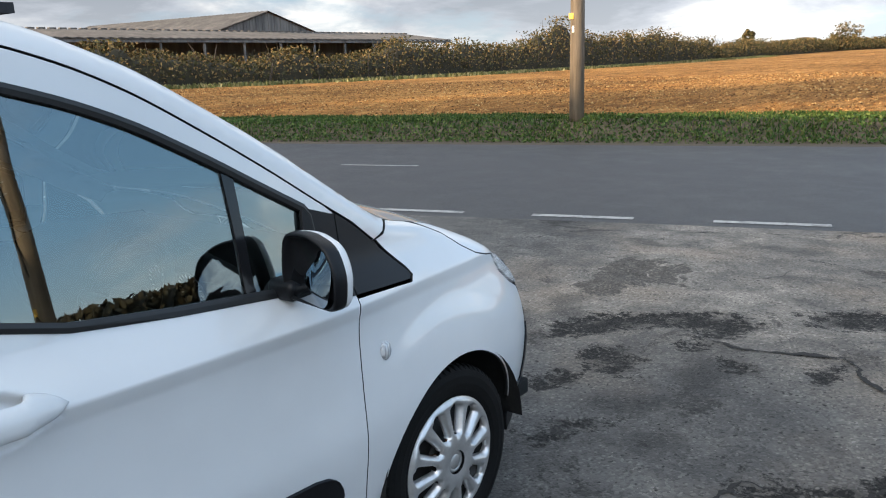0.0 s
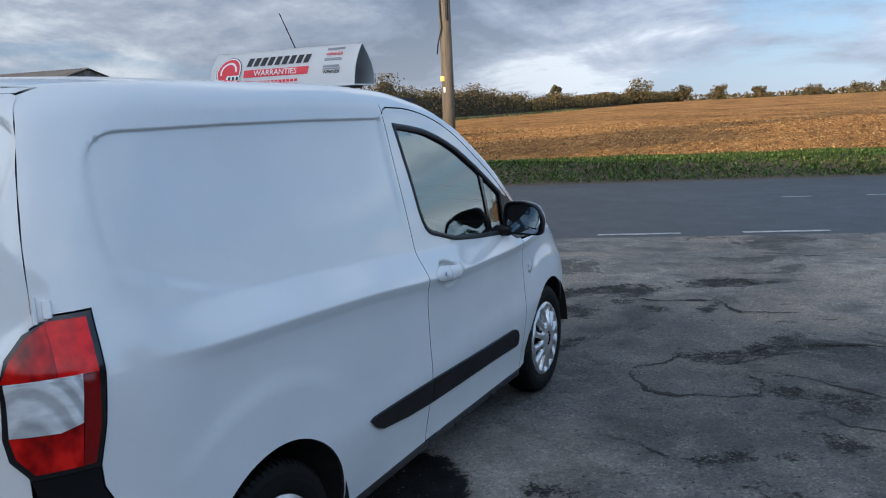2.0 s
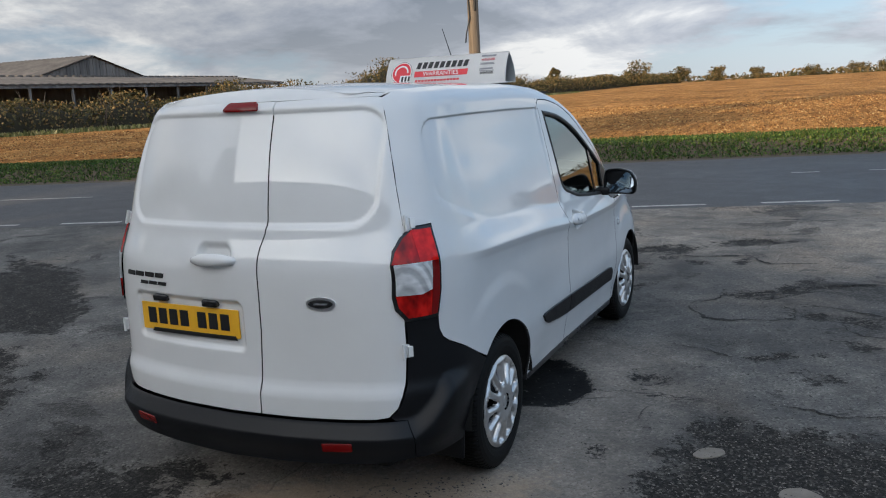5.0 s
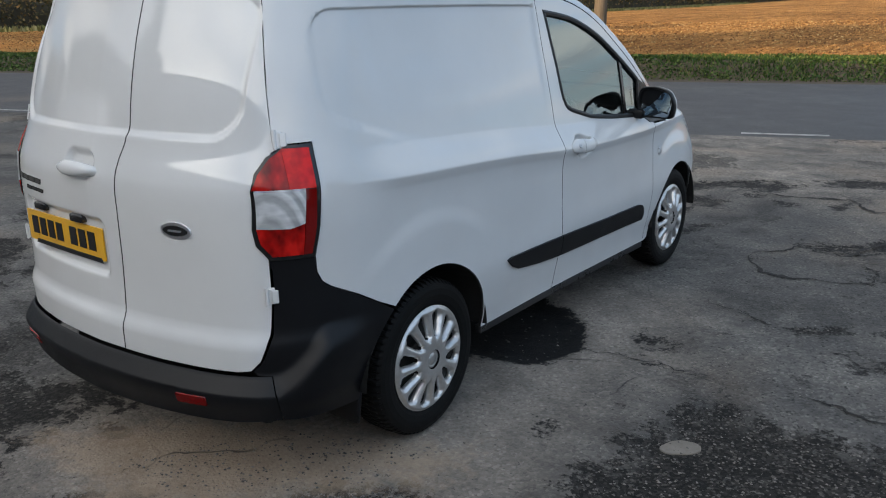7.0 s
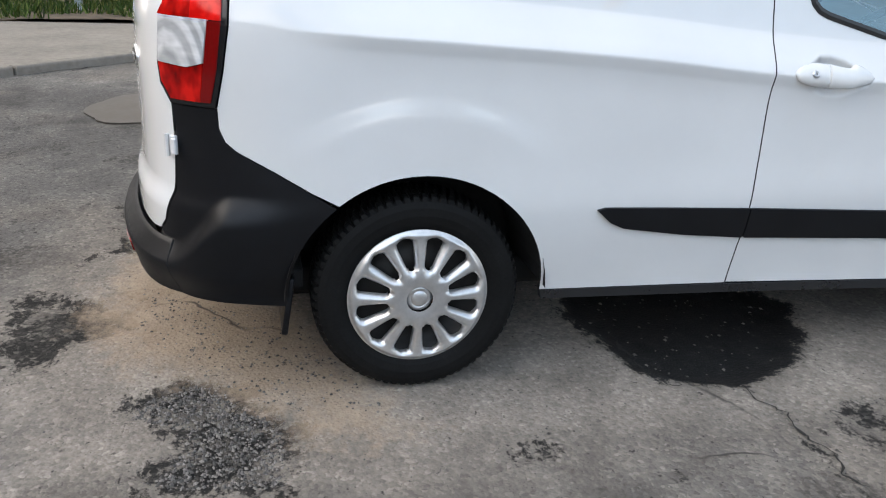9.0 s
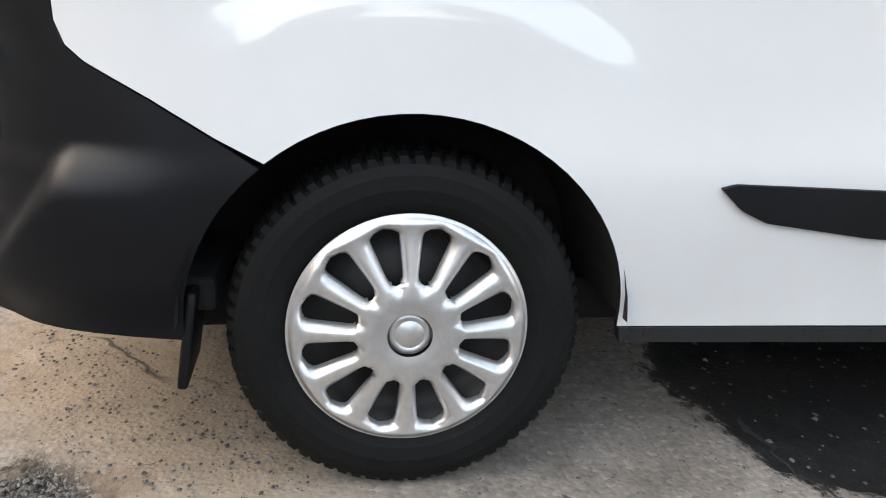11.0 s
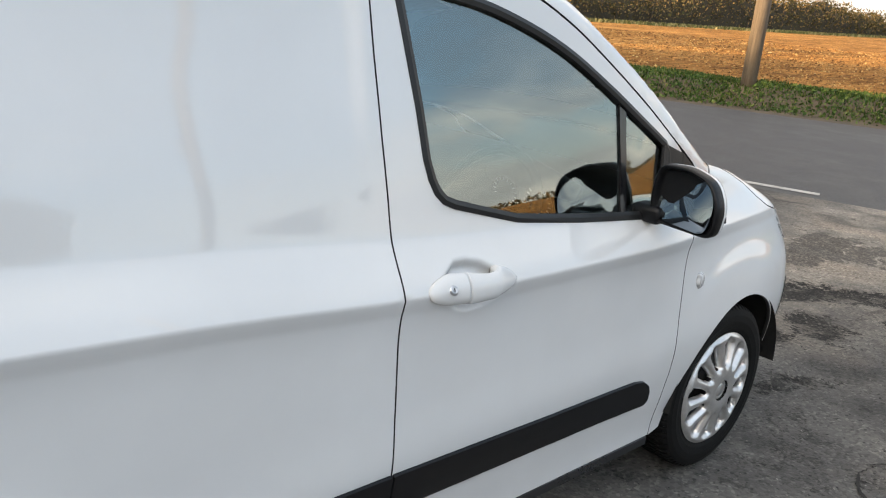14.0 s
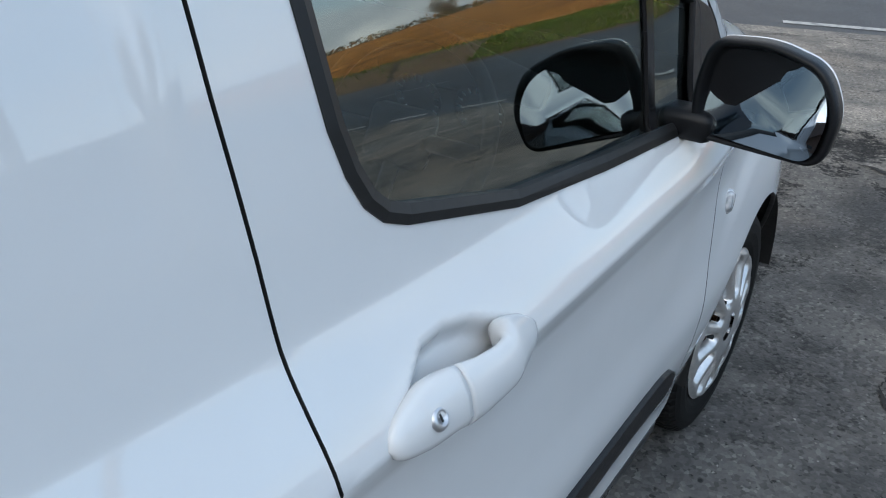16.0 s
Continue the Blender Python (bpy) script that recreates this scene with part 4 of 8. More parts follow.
def rear_point(x, s):
    zt = 1.672
    r = 0.05
    if s <= zt - r:
        z, inset = s, 0.0
    else:
        a = min((s - (zt - r)) / r, 1.3)
        z, inset = zt - r + r * math.sin(a), r * (1 - math.cos(a))
    return Vector((x, rear_y(x, z) + inset, z))


def rear_map(x, s):
    p = rear_point(x, s)
    dent = 0.0
    for x0, x1 in ((-0.605, 0.605),):
        dent = max(dent, 0.013 * (1 - smooth(-0.022, 0.004, rounded_box(x, s, x0, x1, 1.188, 1.632, 0.11))))
    dent = max(dent, 0.016 * (1 - smooth(-0.02, 0.004, rounded_box(x, s, -0.545, 0.075, 0.705, 0.912, 0.035))))
    dent = max(dent, 0.022 * (1 - smooth(-0.03, 0.004, rounded_box(x, s, -0.155, 0.03, 1.035, 1.135, 0.05))))
    p.y += dent
    o = bumper_bulge(s)
    if s < 0.464 and o:
        p = p + fd_normal(rear_point, x, s) * o
    return p


def mirrored(f):
    def g(a, b):
        p = f(a, b)
        return Vector((-p.x, p.y, p.z))
    return g


def inset_poly(pts, d):
    """Shrink a closed outline by d."""
    area = sum(a[0] * b[1] - b[0] * a[1] for a, b in zip(pts, pts[1:] + pts[:1]))
    sgn = 1 if area > 0 else -1
    out = []
    n = len(pts)
    for i in range(n):
        p0, p1, p2 = Vector(pts[i - 1]), Vector(pts[i]), Vector(pts[(i + 1) % n])
        e0, e1 = (p1 - p0).normalized(), (p2 - p1).normalized()
        n0, n1 = Vector((-e0.y, e0.x)) * sgn, Vector((-e1.y, e1.x)) * sgn
        b = (n0 + n1)
        b = b.normalized() if b.length > 1e-6 else n0
        q = p1 + b * d / max(0.35, b.dot(n0))
        out.append((q.x, q.y))
    return out


def rounded(pts, r, n=5):
    """Round the corners of an outline."""
    out = []
    m = len(pts)
    for i in range(m):
        p0, p1, p2 = Vector(pts[i - 1]), Vector(pts[i]), Vector(pts[(i + 1) % m])
        a, b = (p0 - p1), (p2 - p1)
        k = min(r, a.length * 0.48, b.length * 0.48)
        q0, q1 = p1 + a.normalized() * k, p1 + b.normalized() * k
        for j in range(n + 1):
            t = j / n
            q = q0 * (1 - t) ** 2 + p1 * 2 * t * (1 - t) + q1 * t * t
            out.append((q.x, q.y))
    return out


def crease_level(y, s):
    """Height measured from the shoulder crease, which falls towards the front."""
    return s - (CREASE(y) - 0.947) * smooth(0.6, 0.85, s) * (1 - smooth(1.15, 1.5, s))


def crease_height(y, level):
    s = level
    for _ in range(8):
        s = level + (CREASE(y) - 0.947) * smooth(0.6, 0.85, s) * (1 - smooth(1.15, 1.5, s))
    return s


EDGE_LEVELS = [0.905, 0.918, 0.928, 0.936, 0.942, 0.947, 0.952, 0.958, 0.966, 0.99, 1.02, 1.04, 1.047, 1.052, 1.056, 1.060, 1.066, 1.08]


def spaced(lo, hi, st):
    n = max(1, round((hi - lo) / st))
    return [lo + (hi - lo) * k / n for k in range(n + 1)]


def fill(pts, step, step2, dense, warp):
    """Triangles inside an outline, on a grid of points (which follows the crease where warp is set)."""
    rim = []
    for (a0, b0), (a1, b1) in zip(pts, pts[1:] + pts[:1]):
        n = max(1, math.ceil(math.hypot((a1 - a0) / step, (b1 - b0) / step2)))
        rim += [(a0 + (a1 - a0) * k / n, b0 + (b1 - b0) * k / n) for k in range(n)]
    lo_a, hi_a = min(p[0] for p in pts), max(p[0] for p in pts)
    lo_b, hi_b = min(p[1] for p in pts), max(p[1] for p in pts)
    if warp:
        levels = [q for q in spaced(lo_b - 0.1, 0.89, step2)] + EDGE_LEVELS + spaced(1.10, hi_b + 0.1, 0.03)
        grid = [(a, crease_height(a, q)) for a in spaced(lo_a, hi_a, step) for q in levels]
    else:
        grid = [(a, b) for a in spaced(lo_a, hi_a, step) for b in spaced(lo_b, hi_b, step2)]
    for a0, a1, b0, b1, st in dense or ():
        grid = [p for p in grid if not (a0 < p[0] < a1 and b0 < p[1] < b1)] + [(a, b) for a in spaced(a0, a1, st) for b in spaced(b0, b1, st)]
    if warp:
        line = [(0.94, 1.567)] + RECESS[19:] + RECESS[:13]
        rows = []
        for (x0, y0), (x1, y1) in zip(line, line[1:]):
            ln = math.hypot(x1 - x0, y1 - y0)
            nx, ny = (y1 - y0) / ln, -(x1 - x0) / ln
            for t in spaced(0, 1, 0.014 / ln)[:-1]:
                rows += [(x0 + (x1 - x0) * t + nx * o, y0 + (y1 - y0) * t + ny * o) for o in (-0.007, -0.0035, -0.0012, 0.0012, 0.0035, 0.007)]
        grid = [p for p in grid if not (p[0] < 1.0 and p[1] > 1.2 and abs(edge_distance(RECESS, *p)) < 0.011)] + rows
    g = np.array(grid)
    g = g[depth_inside(pts, g[:, 0], g[:, 1]) > 0.22 * min(step, step2)]
    # drop points that crowd the rim in grid units
    r = np.array(rim) / (step, step2)
    near = np.array([np.min(np.hypot(r[:, 0] - p[0] / step, r[:, 1] - p[1] / step2)) for p in g]) if len(g) else np.zeros(0)
    g = g[near > (0.2 if not dense else 0.12)] if len(g) else g
    allp = [Vector(p) for p in rim] + [Vector((float(p[0]), float(p[1]))) for p in g]
    res = geometry.delaunay_2d_cdt(allp, [], [list(range(len(rim)))], 1, 1e-7)
    return [(v.x, v.y) for v in res[0]], [list(f) for f in res[2]]


def panel(name, outline, fmap, material, parent, label="", gap=0.002, lift=0.0, depth=0.012, step=0.03, flip=False, step2=0.0, dense=None, warp=False):
    """A curved panel: an outline in surface coordinates, laid on fmap, with real thickness at its rim."""
    pts = inset_poly(outline, gap) if gap else list(outline)
    flat, faces = fill(pts, step, step2 or step, dense, warp)
    verts, normals = [], []
    for a, b in flat:
        n = fd_normal(fmap, a, b)
        if flip:
            n = -n
        verts.append(fmap(a, b) + n * lift)
        normals.append(n)
    facing = 0.0
    count = collections.Counter()
    owner = {}
    for f in faces:
        facing += (verts[f[1]] - verts[f[0]]).cross(verts[f[2]] - verts[f[0]]).dot(normals[f[0]])
        for i in range(3):
            e = (f[i], f[(i + 1) % 3])
            count[tuple(sorted(e))] += 1
            owner[tuple(sorted(e))] = f
    out_faces = faces if facing >= 0 else [f[::-1] for f in faces]
    n_face = len(out_faces)
    if depth:
        for (i, j), c in count.items():
            if c != 1:
                continue
            fc = sum((verts[k] for k in owner[(i, j)]), Vector()) / 3
            e = (verts[j] - verts[i])
            if e.length < 1e-7:
                continue
            n = e.cross(normals[i]).normalized()
            if n.dot(fc - verts[i]) > 0:
                n = -n
            b0 = len(verts)
            verts += [verts[i], verts[j], verts[j] - normals[j] * depth, verts[i] - normals[i] * depth]
            rn = [(n * 0.8 + normals[i] * 0.6).normalized(), (n * 0.8 + normals[j] * 0.6).normalized(), n, n]
            normals += rn
            q = [b0, b0 + 1, b0 + 2, b0 + 3]
            out_faces.append(q if (verts[b0 + 1] - verts[b0]).cross(verts[b0 + 2] - verts[b0]).dot(n) >= 0 else q[::-1])
    ob = mesh_ob(name, verts, out_faces, material, parent, smooth=True, label=label)
    # rims of painted panels go black: shut-line shade put into the colour
    if material is paint and depth:
        ob.data.materials.append(rubber_and_gap_shade.m)
        for pl in ob.data.polygons[n_face:]:
            pl.material_index = 0 if pl.center.z > 1.61 else 1
    ob.data.normals_split_custom_set_from_vertices([tuple(n) for n in normals])
    return ob


van = empty("van", (0, 0, 0), "white panel van with black bumpers parked on a worn yard", "van")


def arc(cy, r, a0, a1, n, zc=HUB_Z, ry=None):
    return [(cy + (ry or r) * math.cos(radians(a0 + (a1 - a0) * k / n)), zc + r * math.sin(radians(a0 + (a1 - a0) * k / n))) for k in range(n + 1)]


ARCH_R, ARCH_F, ARCH_FY = 0.367, 0.345, 2.512
DOOR_EDGE = [(0.552, 1.69), (0.565, 1.66), (0.600, 1.55), (0.629, 1.444), (0.655, 1.33), (0.675, 1.232), (0.683, 1.19), (0.690, 1.12), (0.697, 1.0), (0.703, 0.85), (0.704, 0.72), (0.697, 0.60)]
edge_yz = [(rear_y(x - 0.004, z) + (0.05 if z > 1.68 else 0.0), z) for x, z in DOOR_EDGE]
LAMP = [(-0.480, 1.180), (-0.492, 1.04), (-0.510, 0.93), (-0.530, 0.838), (-0.640, 0.838), (-0.664, 0.885), (-0.668, 0.935), (-0.658, 1.05), (-0.637, 1.10), (-0.600, 1.147), (-0.545, 1.178)]


def rail_s(y):
    return RAIL(y) + rail_r(y) * 0.25


DOOR_REAR = [(0.982, 1.563), (0.985, 1.40), (0.990, 1.25), (0.997, 1.13), (0.999, 1.056), (0.996, 1.00), (0.994, 0.945), (0.995, 0.85), (0.999, 0.70), (0.997, 0.56), (0.994, 0.42), (0.992, 0.283)]
DOOR_FRONT = [(2.110, 0.238), (2.098, 0.33), (2.088, 0.45), (2.083, 0.60), (2.086, 0.75), (2.090, 0.84), (2.094, 0.90), (2.095, 0.932)]
FRAME_TOP = [(0.980, 1.585), (0.995, 1.602), (1.022, 1.610), (1.148, 1.605), (1.293, 1.584), (1.45, 1.538), (1.588, 1.477), (1.736, 1.390), (1.902, 1.283), (2.042, 1.190), (2.105, 1.150)]
edge_z = curve(FRAME_TOP[2:])
FRAME_TOP = FRAME_TOP[:2] + [(1.022 + 1.083 * k / 30, edge_z(1.022 + 1.083 * k / 30)) for k in range(31)]
pane_z = curve([(1.037, 1.550), (1.103, 1.543), (1.273, 1.520), (1.431, 1.478), (1.570, 1.425), (1.723, 1.345), (1.894, 1.245), (2.000, 1.185)])
W_TOP = [(1.037 + 0.963 * k / 24, pane_z(1.037 + 0.963 * k / 24)) for k in range(25)]
W_MORE = len(W_TOP) - 8
WINDOW = W_TOP + [ (2.022, 1.160), (2.030, 1.05), (2.030, 0.985), (1.857, 0.990), (1.60, 1.012), (1.370, 1.040), (1.175, 1.092), (1.143, 1.106), (1.121, 1.127), (1.105, 1.158), (1.093, 1.20), (1.080, 1.30), (1.055, 1.45)]


BONNET_CUT = [(2.53, RAIL(2.53) - 0.008), (2.60, 1.000), (2.66, 0.951), (2.72, 0.916), (2.78, 0.898), (2.83, 0.888)]


def body_side(fmap, flip, tail):
    """All panels of one side. flip: the other side."""
    # load side: lamp, bumper, arch, sill, door and roof edges bound it
    low_arch = arc(0.0, ARCH_R, 128.5, 0, 26)
    quarter = [(y, z) for y, z in edge_yz if z > 1.185][::1]
    quarter = quarter + [(-0.600, 1.149), (-0.545, 1.180), (-0.478, 1.182), (-0.490, 1.04), (-0.508, 0.93), (-0.528, 0.838), (-0.526, 0.786), (-0.512, 0.752), (-0.484, 0.729), (-0.392, 0.681), (-0.300, 0.626)]
    quarter += low_arch[:-1] + [(0.367, 0.297)] + DOOR_REAR[::-1] + FRAME_TOP[:1]
    quarter += [(y, rail_s(y) + 0.005) for y in (0.977, 0.8, 0.6, 0.4, 0.2, 0.0, -0.15, -0.3, -0.4, -0.47)]
    q = panel("side_panel", quarter, fmap, paint, van, "white painted load-side panel", flip=flip, step=0.026, step2=0.018, warp=True, dense=[(-0.50, 0.48, 0.64, 0.885, 0.013), (-0.455, -0.06, 1.135, 1.61, 0.011)])
    # roof rail over the door, down the windscreen pillar
    ys = [1.03, 1.15, 1.3, 1.45, 1.6, 1.75, 1.9, 2.05, 2.2]
    rail = FRAME_TOP + [(2.17, 1.110), (2.252, 1.046)] + [(2.30, 1.060), (2.345, rail_s(2.345))] + [(y, rail_s(y) + 0.005) for y in ys[::-1]] + [(0.977, rail_s(0.977) + 0.005)]
    panel("roof_rail", rail, fmap, paint, van, "white painted roof rail and windscreen pillar", flip=flip)
    lining = [(a, b - 0.02) for a, b in FRAME_TOP] + [(2.17, 1.09), (2.30, 1.03), (2.345, rail_s(2.345))] + [(y, rail_s(y) + 0.03) for y in ys[::-1]] + [(0.98, rail_s(0.98) + 0.03)]
    panel("pillar_lining", lining, lambda a, b: fmap(a, b), grey_lining, van, "grey lining of the cab pillar", gap=0, lift=-0.016, depth=0, flip=flip, step=0.05)
    # front wing
    wing = DOOR_FRONT + [(2.20, 0.926), (2.338, 0.917), (2.356, 0.932), (2.346, 0.953), (2.258, 1.046), (2.30, 1.054), (2.35, rail_s(2.35) - 0.002), (2.45, rail_s(2.45) - 0.002)]
    wing += BONNET_CUT + [(2.86, 0.825), (2.93, 0.770), (3.0, 0.735), (3.025, 0.62), (3.005, 0.53), (2.992, 0.45), (2.985, 0.40), (2.865, 0.38)]
    wing += arc(ARCH_FY, ARCH_F, 13, 180, 28) + [(2.168, 0.25), (2.115, 0.238)]
    panel("front_wing", wing, fmap, paint, van, "white painted front wing", flip=flip, step=0.022, step2=0.016, warp=True, dense=[(2.12, 2.9, 0.60, 0.86, 0.014)])
    edge = BONNET_CUT + [(2.90, 0.873), (2.99, 0.799), (3.05, 0.770)] + [(y, rail_s(y)) for y in (3.06, 2.95, 2.85, 2.75, 2.65, 2.56, 2.48)]
    panel("bonnet_edge", edge, fmap, paint, van, "white painted side of the bonnet", flip=flip, step=0.024, step2=0.016)
    # driver's door below the window line, and the frame round its window
    d_rear = [(a + 0.0022, b + (0.004 if b < 0.3 else 0)) for a, b in DOOR_REAR]
    d_front = [(a - 0.0018, b + (0.004 if b < 0.24 else 0)) for a, b in DOOR_FRONT]
    low = d_front + [(2.089, 0.985), (2.090, 1.045)] + WINDOW[9 + W_MORE:18 + W_MORE] + d_rear[3:]
    door = panel("front_door", low, fmap, paint, van, "closed white painted front door", gap=0.0, flip=flip, step=0.028, step2=0.02, dense=[(1.08, 1.34, 0.86, 1.012, 0.0062)], warp=True)
    frame_top = inset_line(FRAME_TOP[:-1], 0.004) + [(2.096, 1.148)]
    upper = WINDOW[17 + W_MORE:] + WINDOW[:10 + W_MORE] + [(2.090, 1.045)] + frame_top[::-1] + d_rear[:4]
    panel("window_frame", upper, fmap, paint, door, flip=flip, gap=0.0)
    return q, door


def inset_line(pts, d):
    return [(a, b - d) for a, b in pts]


def ring(name, outline, width, fmap, material, parent, lift=0.0, depth=0.012, flip=False, label="", crown=0.0):
    """A band that follows a closed outline inwards, with thickness."""
    inner, mid = inset_poly(outline, width), inset_poly(outline, width / 2)
    verts, normals, faces = [], [], []
    n = len(outline)
    for pts, h in ((outline, -depth), (outline, 0.0), (mid, crown), (inner, 0.0), (inner, -depth)):
        for a, b in pts:
            nn = fd_normal(fmap, a, b) * (-1 if flip else 1)
            verts.append(fmap(a, b) + nn * (lift + h))
    for r in range(4):
        for k in range(n):
            q = [r * n + k, r * n + (k + 1) % n, (r + 1) * n + (k + 1) % n, (r + 1) * n + k]
            faces.append(q)
    bm = bmesh.new()
    vs = [bm.verts.new(v) for v in verts]
    for f in faces:
        bm.faces.new([vs[i] for i in f])
    return part(name, bm, material, parent, label)


def side_point_flat(y, z, sgn):
    p = side_point(y, z, False)
    return Vector((sgn * p.x, p.y, p.z))


def lamp_piece(name, outline, material, parent, fmap, flip, lift=0.012, label=""):
    outline = [(-0.574 + (y + 0.574) * 0.935, 1.009 + (z - 1.009) * 0.968) for y, z in outline]      # black rim left showing
    return panel(name, outline, fmap, material, parent, label, gap=0.0004, lift=lift, depth=0.02, step=0.02, flip=flip)


def tail_lamp(fmap, flip):
    base = panel("tail_lamp", LAMP, fmap, gloss_black, van, "tail lamp with red and clear lenses in a black surround", gap=0.001, lift=0.006, depth=0.02, step=0.03, flip=flip)
    lamp_piece("brake_lens", [(-0.487, 1.173), (-0.499, 1.050), (-0.575, 1.052), (-0.560, 1.173)], red_bright, base, fmap, flip, label="bright red brake lens")
    lamp_piece("upper_lens", [(-0.560, 1.171), (-0.575, 1.052), (-0.660, 1.053), (-0.634, 1.100), (-0.598, 1.143)], red_lens, base, fmap, flip, label="red upper lens")
    lamp_piece("edge_lens", [(-0.499, 1.049), (-0.516, 0.93), (-0.535, 0.846), (-0.560, 0.846), (-0.549, 0.93), (-0.532, 1.049)], red_dark, base, fmap, flip, lift=0.011, label="dark red edge lens")
    lamp_piece("clear_lens", [(-0.532, 1.049), (-0.549, 0.945), (-0.59, 0.932), (-0.664, 0.937), (-0.656, 1.050)], clear_lens, base, fmap, flip, lift=0.014, label="clear ribbed lens")
    lamp_piece("clear_edge", [(-0.531, 1.052), (-0.533, 1.046), (-0.655, 1.047), (-0.655, 1.053)], clear_lens, base, fmap, flip, lift=0.0155, label="pale rib along the lens")
    lamp_piece("lower_lens", [(-0.549, 0.944), (-0.560, 0.846), (-0.637, 0.846), (-0.660, 0.888), (-0.665, 0.936), (-0.59, 0.931)], red_lens, base, fmap, flip, label="red lower lens")


def rear_corner(fmap, flip):
    """Black plastic corner from the lamp to the arch."""
    e = [(y, z) for y, z in edge_yz if z < 0.83]
    out = [(-0.529, 0.836), (-0.527, 0.786), (-0.513, 0.751), (-0.485, 0.728), (-0.393, 0.680), (-0.301, 0.625)]
    out += [(ARCH_R * math.cos(radians(a)), HUB_Z + ARCH_R * math.sin(radians(a))) for a in range(130, 181, 5)] + [(-0.36, 0.282), (-0.49, 0.296), (-0.60, 0.306)]
    out += [(rear_y(0.695, z), z) for z in (0.312, 0.35, 0.40, 0.43, 0.455, 0.462)] + [(rear_y(x, z), z) for x, z in ((0.66, 0.464), (0.648, 0.476), (0.678, 0.51), (0.694, 0.555), (0.701, 0.60), (0.706, 0.72), (0.707, 0.80))] + [(-0.642, 0.836)]
    c = panel("bumper_corner", out, fmap, trim_black, van, "textured black plastic bumper corner", gap=0.0006, flip=flip, step=0.02, step2=0.012, dense=[(-0.72, -0.40, 0.37, 0.66, 0.009)])
    return c


def side_fittings(fmap, flip, door):
    sgn = -1 if flip else 1
    # rubbing strips
    rear_strip = rounded([(0.500, 0.560), (0.528, 0.567), (0.9955, 0.549), (0.9935, 0.452), (0.785, 0.471), (0.592, 0.499), (0.545, 0.520)], 0.005)
    front_strip = rounded([(0.9985, 0.549), (1.52, 0.523), (1.90, 0.508), (1.945, 0.498), (1.975, 0.478), (1.992, 0.450), (1.999, 0.425), (1.996, 0.412), (1.986, 0.402), (1.56, 0.424), (0.9965, 0.452)], 0.006)
    for pts, par in ((rear_strip, van), (front_strip, door)):
        panel("rubbing_strip", pts, fmap, trim_black, par, "matt black plastic rubbing strip", gap=0.001, lift=0.010, depth=0.018, step=0.03, flip=flip)
    # sill under the doors
    sill = [(0.372, 0.296), (0.99, 0.280), (1.60, 0.259), (2.108, 0.235), (2.112, 0.203), (1.6, 0.227), (0.99, 0.248), (0.378, 0.264)]
    panel("sill", sill, fmap, satin_black, van, "black plastic sill", gap=0.001, lift=0.0, depth=0.03, flip=flip)
    # window: rubber frame, pillar between the panes, panes
    ring("window_seal", WINDOW, 0.020, fmap, rubber_and_gap_shade, door, lift=0.002, depth=0.02, flip=flip, label="black rubber window surround", crown=0.003)
    panel("pane_divider", [(1.775, 1.325), (1.806, 1.306), (1.807, 1.16), (1.805, 0.998), (1.778, 1.000), (1.781, 1.16)], fmap, gloss_black, door, "black bar between the panes", gap=0, lift=-0.004, depth=0.01, flip=flip)
    main = inset_poly([(1.037, 1.550), (1.103, 1.543), (1.273, 1.520), (1.431, 1.478), (1.570, 1.425), (1.785, 1.311), (1.788, 1.16), (1.785, 1.000), (1.60, 1.012), (1.370, 1.040), (1.175, 1.092), (1.121, 1.127), (1.093, 1.20), (1.080, 1.30), (1.055, 1.45)], 0.006)
    small = inset_poly([(1.797, 1.304), (1.894, 1.245), (2.000, 1.185), (2.022, 1.160), (2.030, 0.985), (1.857, 0.990), (1.795, 0.997), (1.801, 1.16)], 0.006)
    def pane_map(y, z):
        p = fmap(y, z)
        if z < 1.22:
            a, b = fmap(y, 1.22), fmap(y, 1.32)
            p = a + (b - a) * ((z - 1.22) / 0.10)
        return p

    for nm, pts, lie in (("window_pane", main, pane_map), ("quarter_pane", small, fmap)):
        g = panel(nm, pts, lie, glass, door, "tinted reflecting window glass", gap=0, lift=-0.010, depth=0.004, step=0.03, flip=flip)
        g.visible_shadow = False
        g.data.materials.append(inner_glass.m)
        for face in g.data.polygons:
            face.material_index = 0 if face.normal.x * sgn > 0.5 else 1
    panel("sail_panel", [(1.985, 1.180), (2.098, 1.144), (2.094, 1.045), (2.091, 0.938), (2.03, 0.944), (1.955, 0.985)], fmap, trim_black, door, "black mirror mounting panel", gap=0.001, lift=0.004, depth=0.01, flip=flip)
    panel("pillar_trim", [(2.104, 1.147), (2.17, 1.105), (2.25, 1.042), (2.342, 0.948), (2.350, 0.933), (2.336, 0.923), (2.20, 0.931), (2.098, 0.938), (2.099, 1.0)], fmap, trim_black, van, "black triangular pillar trim", gap=0.002, lift=0.001, depth=0.012, flip=flip)
    # side indicator
    c = fmap(2.184, 0.764)
    ob = part("side_indicator", lathe_bm([(0.0, 0.012), (0.018, 0.010), (0.024, 0.004), (0.024, -0.006)], 20, "x", (0, 0, 0)), clear_lens, van, "small round clear side indicator", True)
    ob.matrix_local = Matrix.Translation(c) @ Matrix.Diagonal((sgn, 0.8, 1.1, 1))
    # door handle: dish, grip, lock cap
    def on(y, z, h):
        skin = lambda a, b: side_point_flat(a, b, sgn)
        return skin(y, z) + fd_normal(skin, y, z) * (-1 if flip else 1) * h
